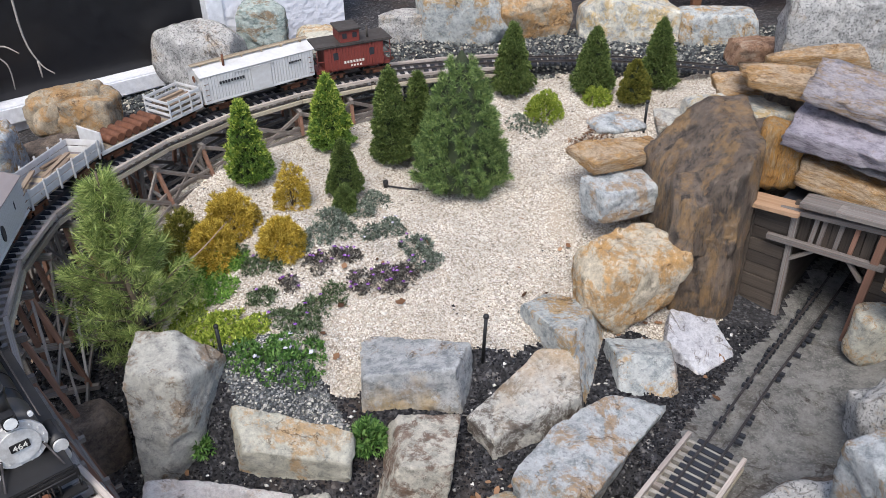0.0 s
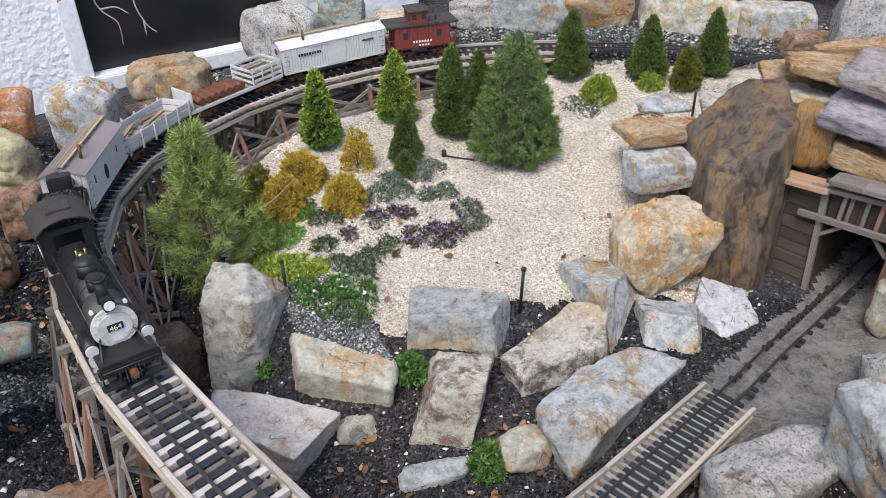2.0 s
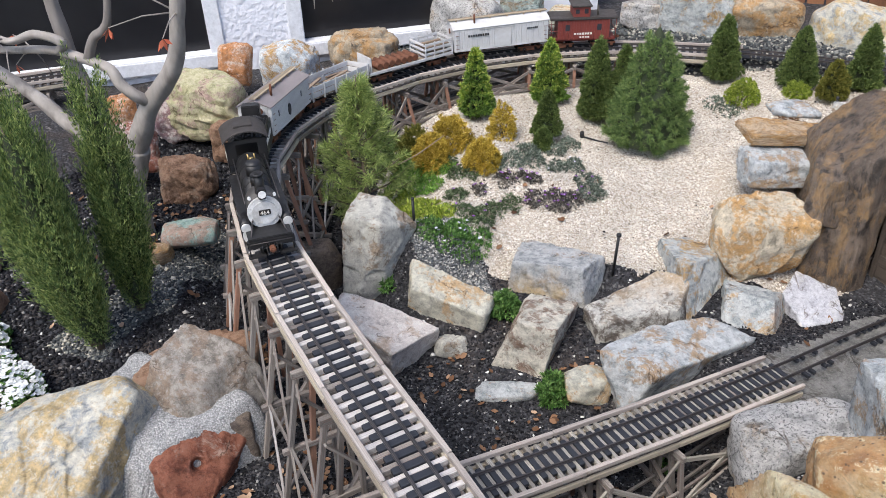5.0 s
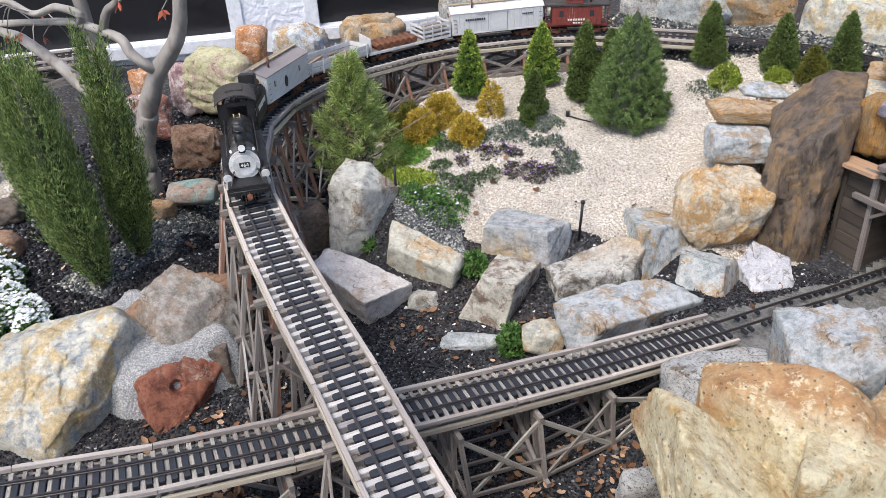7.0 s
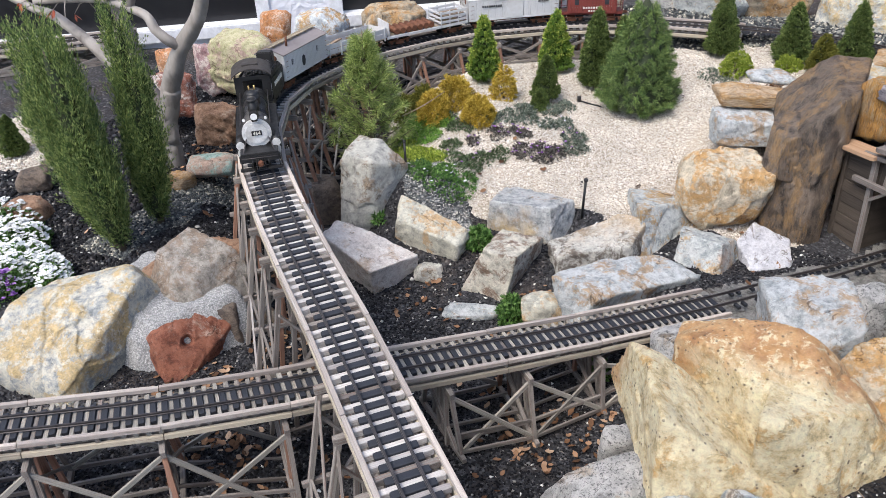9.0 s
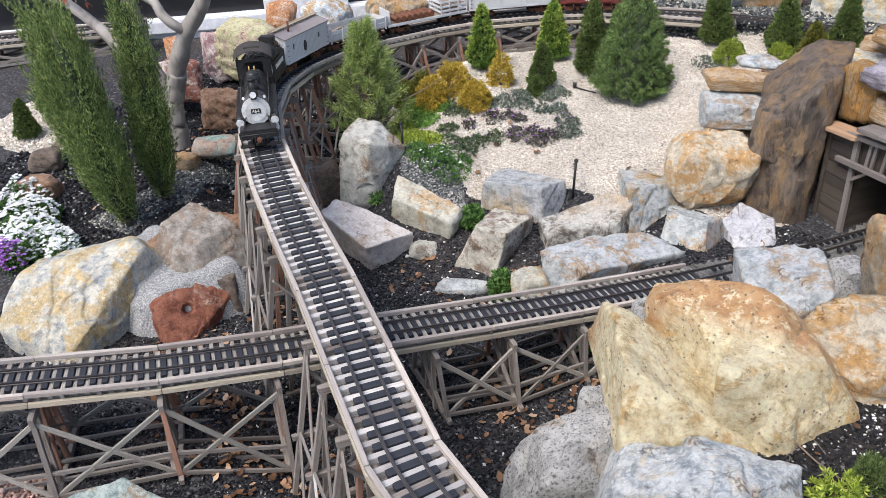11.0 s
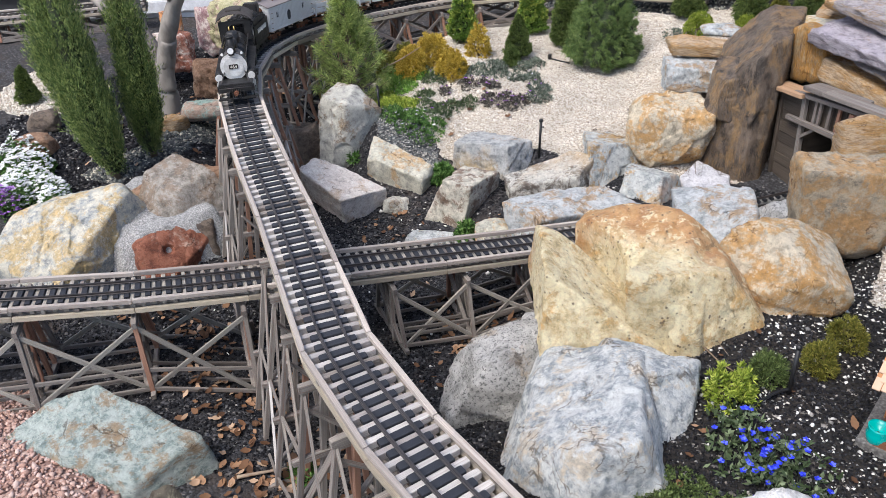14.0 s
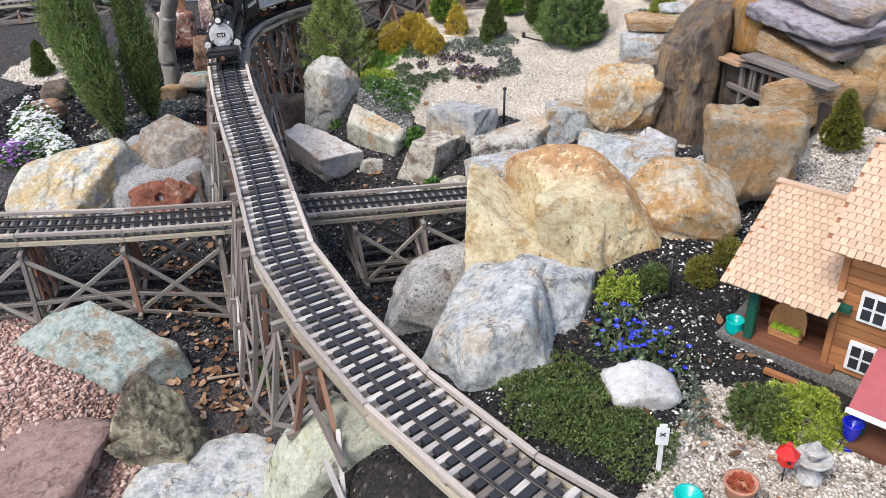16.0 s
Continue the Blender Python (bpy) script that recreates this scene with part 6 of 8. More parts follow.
def gondola(m, length, label, load, seed, rack=False):
    e = thing("gondola", (0, 0, 0), label, "railway car", "cars of the train")
    e.matrix_basis = m
    w, z0 = 0.1, 0.044
    r = random.Random(seed)
    boxpart("underframe", (0, 0, z0 - 0.006), (length - 0.01, 0.06, 0.012), RUSTY, e)
    for k in range(int(length / 0.014)):
        boxpart("floor_plank", (-length / 2 + 0.007 + 0.014 * k, 0, z0 + 0.002), (0.013, w, 0.005), WALKWOOD if k % 3 else ROOFGREY, e, 0)
    hh = 0.034 if load == "high" else 0.012
    for sy in (-1, 1):
        if load == "high":
            for q in range(2):
                boxpart("side_plank", (0, sy * w / 2, z0 + 0.014 + q * 0.021), (length, 0.004, 0.019), BOXCAR, e)
            for k in range(6):
                boxpart("stake", (-length * 0.46 + length * 0.92 * k / 5, sy * (w / 2 + 0.004), z0 + 0.022), (0.007, 0.005, 0.058), BOXCAR, e)
        else:
            boxpart("side_sill", (0, sy * w / 2, z0 + 0.002), (length, 0.005, 0.012), BOXCAR, e)
    for sx in (-1, 1):
        if load == "high":
            for q in range(2):
                boxpart("end_plank", (sx * length / 2, 0, z0 + 0.014 + q * 0.021), (0.004, w, 0.019), BOXCAR, e)
        boxpart("coupler", (sx * (length / 2 + 0.012), 0, 0.036), (0.026, 0.012, 0.01), RUSTY, e, 0.002)
    if load == "high":
        for k in range(9):
            y_ = r.uniform(-0.036, 0.036)
            boxpart("scrap_timber", (r.uniform(-0.08, 0.08), y_, z0 + 0.012 + r.uniform(0, 0.012)), (r.uniform(0.06, 0.16), 0.012, 0.006), LOAD, e, 0, rot=Matrix.Rotation(r.uniform(-0.4, 0.4), 4, "Z"))
    else:
        # a bulkhead, iron pipes lying across, and a slatted rack at the rear
        boxpart("bulkhead", (length * 0.47, 0, z0 + 0.034), (0.005, w, 0.06), BOXCAR, e)
        for k in range(7):
            x_ = length * 0.36 - 0.028 * k
            tube("iron_drum", 0.0125, (x_, -0.04, z0 + 0.018), (x_, 0.04, z0 + 0.018), RUSTY, e, 18)
        for sy in (-1, 1):
            for q in range(3):
                boxpart("rack_slat", (-length * 0.32, sy * w / 2, z0 + 0.02 + 0.019 * q), (length * 0.34, 0.004, 0.010), BOXCAR, e)
            for k in range(4):
                boxpart("rack_post", (-length * 0.32 + length * 0.165 * (k - 1.5) * 0.66, sy * (w / 2 + 0.004), z0 + 0.034), (0.006, 0.004, 0.068), BOXCAR, e)
        for sx in (-0.49, -0.15):
            for q in range(3):
                boxpart("rack_slat", (sx * length, 0, z0 + 0.02 + 0.019 * q), (0.004, w, 0.010), BOXCAR, e)
        for k in range(6):
            boxpart("lumber", (-length * 0.32, -0.035 + 0.014 * k, z0 + 0.03 + 0.01 * (k % 2)), (length * 0.3, 0.012, 0.008), LOAD, e, 0)
    bogie(e, -length * 0.33)
    bogie(e, length * 0.33)
    return e


def caboose(m, length):
    e = thing("caboose", (0, 0, 0), "oxide-red caboose with cupola and end platforms", "railway car", "cars of the train")
    e.matrix_basis = m
    w, h, z0, bl = 0.1, 0.08, 0.046, length * 0.78
    boxpart("underframe", (0, 0, z0 - 0.006), (length, 0.07, 0.012), OXIDE, e)
    for sy in (-1, 1):
        for k in range(20):
            board(e, OXIDE, (-bl / 2 + (k + 0.5) * bl / 20, sy * w / 2, z0 + h / 2), (bl / 20 - 0.0009, 0.004, h))
        for x_ in (-bl * 0.3, bl * 0.32):
            boxpart("window_pane", (x_, sy * (w / 2 + 0.002), z0 + h * 0.62), (0.018, 0.002, 0.026), TIE, e)
        bars(e, LETTER, [(-0.03 + 0.011 * k, z0 + h * 0.3, 0.007, 0.008) for k in range(7)] + [(-0.02 + 0.011 * k, z0 + h * 0.12, 0.007, 0.006) for k in range(4)], sy * (w / 2 + 0.003))
        for sx in (-1, 1):
            tube("platform_rail", 0.0014, (sx * bl / 2, sy * 0.046, z0 + 0.035), (sx * length / 2, sy * 0.046, z0 + 0.035), OXIDE, e, 6)
            tube("platform_post", 0.0014, (sx * (length / 2 - 0.002), sy * 0.046, z0), (sx * (length / 2 - 0.002), sy * 0.046, z0 + h), OXIDE, e, 6)
    for sx in (-1, 1):
        boxpart("body_end", (sx * bl / 2, 0, z0 + h / 2), (0.004, w, h), OXIDE, e)
        boxpart("end_rail", (sx * (length / 2 - 0.002), 0, z0 + 0.035), (0.002, w * 0.9, 0.003), OXIDE, e, 0)
        boxpart("coupler", (sx * (length / 2 + 0.012), 0, 0.036), (0.026, 0.012, 0.01), RUSTY, e, 0.002)
    boxpart("roof", (0, 0, z0 + h + 0.005), (length + 0.01, w + 0.014, 0.009), SOOT, e, 0.003)
    cup = boxpart("cupola", (0.01, 0, z0 + h + 0.03), (0.07, 0.084, 0.042), OXIDE, e)
    boxpart("cupola_roof", (0.01, 0, z0 + h + 0.054), (0.084, 0.098, 0.006), SOOT, e, 0.002)
    for sy in (-1, 1):
        for x_ in (-0.008, 0.028):
            boxpart("window_pane", (x_, sy * 0.043, z0 + h + 0.033), (0.016, 0.002, 0.018), TIE, e)
    tube("stove_pipe", 0.004, (-0.06, 0.02, z0 + h), (-0.06, 0.02, z0 + h + 0.05), SOOT, e, 12)
    bogie(e, -length * 0.32)
    bogie(e, length * 0.32)
    return e


S0 = UP.near(-0.60, 0.80)
s = S0
locomotive(ride(s, 0.46) @ Matrix.Translation((-0.02, 0, 0)))
s += 0.455
tender(ride(s, 0.21))
s += 0.235
boxcar(ride(s, 0.36), 0.36, BOXCAR, ROOFGREY, "faded white work boxcar with grey roof and roof walk", 1, windows=True, doors=False)
s += 0.385
gondola(ride(s, 0.36), 0.36, "faded white gondola with scrap timber", "high", 2)
s += 0.385
gondola(ride(s, 0.40), 0.40, "flat car with iron drums and a slatted rack of lumber", "low", 3)
s += 0.425
boxcar(ride(s, 0.40), 0.40, BOXCAR, BOXCAR, "white refrigerator boxcar with dark lettering", 4, letters=[(0.06 + 0.01 * k, 0.105, 0.007, 0.009) for k in range(9)] + [(-0.15 + 0.008 * k, 0.11, 0.006, 0.006) for k in range(6)])
s += 0.425
caboose(ride(s, 0.27), 0.27)

coach = thing("coach", (1.6, 3.56, 0.715), "dark green passenger coach on the raised siding", "railway car", rz=-6)
boxpart("body", (0, 0, 0.07), (0.7, 0.1, 0.09), GREENCOACH, coach)
boxpart("roof", (0, 0, 0.122), (0.72, 0.112, 0.018), SOOT, coach, 0.006)
for k in range(14):
    boxpart("window_pane", (-0.31 + 0.048 * k, -0.051, 0.083), (0.026, 0.002, 0.034), TIE, coach, 0)
bogie(coach, -0.24, WHEEL)
bogie(coach, 0.24, WHEEL)

# ---- plants ----
def leaf_mat(name, dark, mid, light, rough=0.6, trans=0.25):
    return islands(name, [(0, dark), (0.45, mid), (0.85, light), (1, tuple(min(1, c * 1.3) for c in light))], rough, 0.3, 0, trans)


PINE = leaf_mat("pine_needles", (0.045, 0.085, 0.028), (0.13, 0.21, 0.065), (0.29, 0.38, 0.13))
FEATHER = leaf_mat("feathery_needles", (0.08, 0.13, 0.03), (0.26, 0.35, 0.1), (0.5, 0.57, 0.2))
SPRUCE = leaf_mat("spruce_needles", (0.04, 0.07, 0.02), (0.11, 0.165, 0.045), (0.23, 0.29, 0.085))
LIMEBASE = leaf_mat("bright_spruce", (0.05, 0.11, 0.025), (0.16, 0.29, 0.055), (0.32, 0.45, 0.1))
LIMECONE = leaf_mat("lime_spruce", (0.12, 0.2, 0.02), (0.3, 0.42, 0.06), (0.55, 0.6, 0.14))
GOLD = leaf_mat("golden_foliage", (0.22, 0.15, 0.015), (0.5, 0.36, 0.045), (0.75, 0.58, 0.12))
OLIVE = leaf_mat("olive_foliage", (0.07, 0.075, 0.012), (0.16, 0.17, 0.03), (0.3, 0.28, 0.06))
JUNIPER = leaf_mat("juniper_foliage", (0.04, 0.075, 0.025), (0.14, 0.215, 0.065), (0.34, 0.4, 0.13))
LIMELEAF = leaf_mat("lime_leaves", (0.1, 0.16, 0.015), (0.27, 0.36, 0.045), (0.46, 0.52, 0.1))
GREENLEAF = leaf_mat("green_leaves", (0.035, 0.09, 0.02), (0.09, 0.2, 0.045), (0.19, 0.32, 0.09))
FRESHLEAF = leaf_mat("fresh_green_leaves", (0.06, 0.14, 0.02), (0.15, 0.3, 0.05), (0.28, 0.44, 0.1))
SAGE = leaf_mat("grey_sage_leaves", (0.06, 0.075, 0.055), (0.14, 0.17, 0.13), (0.28, 0.32, 0.26))
PURPLE_LEAF = leaf_mat("bronze_leaves", (0.04, 0.035, 0.032), (0.1, 0.085, 0.075), (0.2, 0.19, 0.16))
MOSS = leaf_mat("moss", (0.03, 0.05, 0.015), (0.09, 0.135, 0.04), (0.19, 0.25, 0.085))
VIOLET = leaf_mat("violet_petals", (0.12, 0.03, 0.2), (0.25, 0.08, 0.4), (0.45, 0.25, 0.6))
BLUE = leaf_mat("blue_petals", (0.01, 0.02, 0.4), (0.03, 0.05, 0.75), (0.12, 0.16, 0.9), trans=0.1)
WHITEPET = leaf_mat("white_petals", (0.6, 0.62, 0.62), (0.78, 0.8, 0.8), (0.88, 0.88, 0.88), trans=0.2)
ALYSSUM = leaf_mat("grey_green_leaves", (0.035, 0.06, 0.025), (0.09, 0.13, 0.06), (0.2, 0.25, 0.14))
PALEPET = leaf_mat("pale_violet_petals", (0.4, 0.36, 0.55), (0.6, 0.58, 0.7), (0.75, 0.75, 0.8), trans=0.2)
# near-black green that paints the shade deep inside the evergreen crowns
SHADE_CORE = plain("painted_crown_shade", (0.02, 0.034, 0.012), 0.9, 0, (0.035, 0.04, 0.018), 60)
BARK = wood("bark", (0.1, 0.075, 0.055), (0.2, 0.155, 0.12), None, (4, 4, 0.6), 6, 0.9, 0.004)
SMOOTH_BARK = wood("smooth_grey_bark", (0.2, 0.18, 0.16), (0.37, 0.34, 0.31), (0.15, 0.13, 0.115), (2, 2, 0.7), 7, 0.75, 0.004)
DEAD_LEAF = islands("dead_leaf", [(0, (0.07, 0.035, 0.018)), (0.4, (0.18, 0.09, 0.045)), (0.75, (0.34, 0.2, 0.115)), (1, (0.54, 0.39, 0.27))], 0.75, 0.3, 80, 0.15)
RED_LEAF = islands("red_leaf", [(0, (0.3, 0.05, 0.03)), (1, (0.5, 0.16, 0.08))], 0.7, 0.3, 0, 0.2)


def unit(v):
    return v / np.maximum(np.linalg.norm(v, axis=-1, keepdims=True), 1e-9)


def blades(c, d, length, width, r, curl=0.0):
    """Small pointed leaves: c their feet, d their directions, each with its own length and turn."""
    n = len(c)
    side = unit(np.cross(d, unit(r.normal(size=(n, 3)))))
    ln = (length * r.uniform(0.7, 1.25, n))[:, None]
    w = (width * r.uniform(0.7, 1.2, n))[:, None]
    up = np.cross(side, d)
    v = np.stack([c, c + d * ln * 0.5 + side * w / 2 + up * curl * ln, c + d * ln, c + d * ln * 0.5 - side * w / 2 + up * curl * ln], 1)
    return v.reshape(-1, 3), (np.arange(n)[:, None] * 4 + np.arange(4))


def tufts(c, axis, per, length, width, spread, r):
    """Several leaves from each point, fanned about its axis."""
    cc = np.repeat(c, per, 0)
    d = unit(np.repeat(axis, per, 0) + r.normal(0, spread, (len(cc), 3)))
    return blades(cc + d * length * 0.05, d, length, width, r)


def stem_tube(points, radii, seg=10, bumpy=0.0, seed=0):
    """A tapering limb along points."""
    pts = [Vector(p) for p in points]
    vs, fs = [], []
    for i, p in enumerate(pts):
        t = (pts[min(i + 1, len(pts) - 1)] - pts[max(i - 1, 0)]).normalized()
        a = t.orthogonal().normalized() if abs(t.z) > 0.99 else t.cross(Vector((0, 0, 1))).normalized()
        b = t.cross(a)
        for k in range(seg):
            th = math.tau * k / seg
            rr = radii[i] * (1 + bumpy * noise.noise(p * 14 + Vector((math.cos(th) * 1.5, math.sin(th) * 1.5, seed))))
            vs.append(p + (a * math.cos(th) + b * math.sin(th)) * rr)
    for i in range(len(pts) - 1):
        for k in range(seg):
            fs.append((i * seg + k, i * seg + (k + 1) % seg, (i + 1) * seg + (k + 1) % seg, (i + 1) * seg + k))
    fs.append(tuple(range((len(pts) - 1) * seg, len(pts) * seg)))
    fs.append(tuple(range(seg - 1, -1, -1)))
    return vs, fs


def curve_points(pts, n):
    p = np.array(pts, float)
    out = []
    for i in range(len(p) - 1):
        a, b, c, d = p[max(i - 1, 0)], p[i], p[i + 1], p[min(i + 2, len(p) - 1)]
        for u in np.linspace(0, 1, n, endpoint=False):
            out.append(0.5 * (2 * b + (c - a) * u + (2 * a - 5 * b + 4 * c - d) * u * u + (3 * b - a - 3 * c + d) * u ** 3))
    out.append(p[-1])
    return out


def conifer(x, y, h, w, mat, label, seed, clumps=300, per=26, needle=0.012, wide=0.0014, spread=0.55, profile=0.75, lift=0.5, lumps=0.24, tip=None, z=None, trunk=0.1, name="dwarf_conifer", category="conifer"):
    """A small evergreen: trunk and a crown of needle tufts on a tapering, lumpy outline."""
    r = np.random.default_rng(seed)
    z0 = gz(x, y) if z is None else z
    e = thing(name, (x, y, z0), label, category, "garden evergreens")
    tv, tf = stem_tube([(0, 0, -0.01), (0.002, 0, h * 0.4), (0, 0.001, h * 0.9)], [h * 0.028, h * 0.02, h * 0.004], 8)
    local("trunk", mesh_of("trunk", tv, tf, BARK, True), e)
    clumps = int(clumps * 2.3)
    u = r.beta(1.0, 1.6, clumps)
    th = r.uniform(0, math.tau, clumps)
    R = w / 2 * np.minimum(1, (1 - u) ** profile * 1.05) * (0.55 + 0.45 * np.minimum(1, u / 0.12 + 0.25))
    R = R * (1 + lumps * vnoise(np.stack([np.cos(th) * 2.2, np.sin(th) * 2.2, u * 7], 1), seed))
    depth = np.sqrt(r.uniform(0.25, 1.0, clumps))
    c = np.stack([np.cos(th) * R * depth, np.sin(th) * R * depth, trunk * h * 0.6 + u * h * (1 - trunk * 0.6)], 1)
    axis = unit(np.stack([np.cos(th), np.sin(th), np.full(clumps, lift) + u * 0.8], 1))
    # added solid core, coloured dark in place of shade between the tufts
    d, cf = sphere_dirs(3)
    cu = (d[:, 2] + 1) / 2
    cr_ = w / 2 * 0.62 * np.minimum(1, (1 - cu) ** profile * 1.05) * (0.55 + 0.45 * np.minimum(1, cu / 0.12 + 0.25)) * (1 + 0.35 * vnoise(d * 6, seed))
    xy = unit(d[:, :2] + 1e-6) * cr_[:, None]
    local("inner_foliage", fast_mesh("inner_foliage", np.column_stack([xy, h * (0.05 + 0.87 * cu)]), cf, SHADE_CORE), e)
    v, f = tufts(c, axis, per, needle, wide * 1.35, spread, r)
    cr = local("crown", fast_mesh("crown", v, f, mat), e)
    if tip:
        m = (c[:, 2] > h * 0.2) & (r.uniform(0, 1, clumps) < 0.2 + 0.6 * c[:, 2] / h) & (depth > 0.75)
        v2, f2 = tufts(c[m] * np.array([1.08, 1.08, 1.02]), axis[m], per // 2, needle * 1.25, wide * 1.7, spread, r)
        local("new_growth", fast_mesh("new_growth", v2, f2, tip), e, None, "yellow-green new growth at the top")
    return e


def tufted_pine(x, y, h, w, seed, label):
    """A dense dwarf pine: whorls of needles like brushes at the ends of many short shoots."""
    r = np.random.default_rng(seed)
    e = thing("dwarf_pine", (x, y, gz(x, y)), label, "conifer", "garden evergreens")
    tv, tf = stem_tube([(0, 0, -0.01), (0.003, 0, h * 0.4), (0, 0.002, h * 0.92)], [0.014, 0.01, 0.003], 8)
    local("trunk", mesh_of("trunk", tv, tf, BARK, True), e)
    n = 560
    k = (np.arange(n) + r.uniform(0, 1, n)) / n
    u = 1 - np.sqrt(1 - k * 0.985)
    th = np.arange(n) * 2.39996 + r.normal(0, 0.25, n)
    R = w / 2 * np.minimum(1, (1 - u) ** 0.75 * 1.06) * (0.72 + 0.28 * np.minimum(1, u / 0.1)) * (1 + 0.14 * vnoise(np.stack([np.cos(th) * 2, np.sin(th) * 2, u * 6], 1), seed)) * r.uniform(0.82, 1.04, n)
    out = np.stack([np.cos(th), np.sin(th), np.zeros(n)], 1)
    tip = out * R[:, None] * 0.92 + np.array([0, 0, 1]) * (0.03 + u * (h - 0.05))[:, None]
    way = unit(out + np.array([0, 0, 1]) * (0.35 + 1.4 * u[:, None] ** 2))
    cs, ds = [], []
    for q, m, sp in ((-0.02, 20, 0.75), (-0.01, 30, 0.9), (0.0, 46, 0.8)):
        c = np.repeat(tip + way * q, m, 0)
        cs.append(c)
        ds.append(unit(np.repeat(way, m, 0) + r.normal(0, sp, (len(c), 3))))
    v, f = blades(np.concatenate(cs), np.concatenate(ds), 0.02, 0.0016, r)
    local("crown", fast_mesh("crown", v, f, PINE), e)
    # dark lump added within the whorls: crown shade put into its colour
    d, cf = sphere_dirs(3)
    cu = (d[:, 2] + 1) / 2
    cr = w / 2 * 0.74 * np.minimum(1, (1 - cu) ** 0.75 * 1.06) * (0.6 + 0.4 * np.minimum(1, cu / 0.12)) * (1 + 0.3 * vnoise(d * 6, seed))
    local("inner_foliage", fast_mesh("inner_foliage", np.column_stack([unit(d[:, :2] + 1e-6) * cr[:, None], h * (0.03 + 0.88 * cu)]), cf, SHADE_CORE), e)
    return e


def bush(x, y, h, w, mat, label, seed, clumps=150, per=22, needle=0.014, wide=0.0022, spread=0.7, name="shrub", category="shrub", lift=0.4, z=None, group="low shrubs", dome=0.5):
    r = np.random.default_rng(seed)
    z0 = gz(x, y) if z is None else z
    e = thing(name, (x, y, z0), label, category, group)
    clumps = int(clumps * 1.8)
    d = unit(r.normal(size=(clumps, 3)))
    d[:, 2] = np.abs(d[:, 2]) * 1.1 - 0.12
    d = unit(d)
    k = (r.uniform(0.3, 1, clumps) ** 0.45 * (1 + 0.16 * vnoise(d * 2.5, seed)))[:, None]
    c = d * k * np.array([w / 2, w / 2, h * 0.9]) + np.array([0, 0, h * 0.08])
    axis = unit(d + np.array([0, 0, lift]))
    v, f = tufts(c, axis, per, needle, wide, spread, r)
    local("foliage", fast_mesh("foliage", v, f, mat), e)
    br = bmesh.new()
    for q in range(6):
        a = r.uniform(0, math.tau)
        cyl(br, w * 0.02, (0, 0, -0.01), (math.cos(a) * w * 0.22, math.sin(a) * w * 0.22, h * 0.55), 6, w * 0.008)
    local("woody_base", bm_mesh("woody_base", br, BARK), e)
    return e


conifer(-0.626, 2.249, 0.275, 0.135, LIMEBASE, "upright dwarf conifer with lime-yellow tips", 31, 420, 26, 0.013, 0.0022, 0.45, 0.7, 0.9, tip=LIMECONE)
conifer(-0.40, 2.493, 0.258, 0.155, LIMEBASE, "upright dwarf conifer with lime-yellow tips", 32, 420, 26, 0.013, 0.0022, 0.45, 0.7, 0.9, tip=LIMECONE)
conifer(-0.19, 2.408, 0.33, 0.14, SPRUCE, "narrow dark green dwarf spruce", 33, 500, 26, 0.015, 0.0021, 0.6, 0.6, 0.8)
conifer(-0.10, 2.47, 0.30, 0.12, SPRUCE, "narrow dark green dwarf spruce", 39, 420, 26, 0.015, 0.0021, 0.6, 0.6, 0.8)
conifer(-0.325, 2.202, 0.185, 0.115, SPRUCE, "small dark green dwarf conifer", 34, 330, 24, 0.011, 0.002, 0.45, 0.65, 0.9)
conifer(-0.319, 2.125, 0.085, 0.078, SPRUCE, "tiny dark green dwarf conifer", 35, 170, 22, 0.01, 0.002, 0.5, 0.6, 0.8)
tufted_pine(0.04, 2.266, 0.50, 0.345, 36, "bushy blue-green dwarf pine with whorled needles")
conifer(0.233, 2.80, 0.265, 0.15, SPRUCE, "dense dark green conical dwarf spruce", 37, 460, 26, 0.014, 0.0021, 0.65, 0.7, 0.7)
conifer(0.518, 2.76, 0.24, 0.155, SPRUCE, "dense dark green conical dwarf spruce", 38, 460, 26, 0.014, 0.0021, 0.65, 0.7, 0.7)
conifer(0.747, 2.76, 0.25, 0.14, SPRUCE, "dense dark green conical dwarf spruce", 40, 420, 26, 0.014, 0.0021, 0.65, 0.7, 0.7)
conifer(0.646, 2.66, 0.155, 0.12, OLIVE, "small yellow-green conical dwarf conifer", 41, 300, 24, 0.011, 0.002, 0.5, 0.65, 0.7)
conifer(-1.973, 0.944, 0.16, 0.1, SPRUCE, "small dark green dwarf conifer on white gravel", 42, 280, 24, 0.011, 0.002, 0.5, 0.65, 0.7)
conifer(-2.116, 1.15, 0.15, 0.08, SPRUCE, "small dark green dwarf conifer on white gravel", 43, 260, 24, 0.011, 0.002, 0.5, 0.65, 0.7)
conifer(1.298, 1.40, 0.18, 0.12, OLIVE, "small olive-green dwarf conifer", 44, 320, 24, 0.011, 0.002, 0.5, 0.6, 0.7)

bush(-0.464, 1.864, 0.10, 0.12, GOLD, "rounded golden thread-leaf cypress", 51, 260, 26, 0.015, 0.0021, 0.6)
bush(-0.629, 1.988, 0.135, 0.15, GOLD, "rounded golden thread-leaf cypress", 52, 320, 26, 0.015, 0.0021, 0.6)
bush(-0.655, 1.85, 0.12, 0.135, GOLD, "rounded golden thread-leaf cypress", 53, 300, 26, 0.015, 0.0021, 0.6)
bush(-0.798, 1.881, 0.115, 0.1, OLIVE, "small rounded shrub in olive gold", 54, 120, 24, 0.02, 0.0022, 0.55)
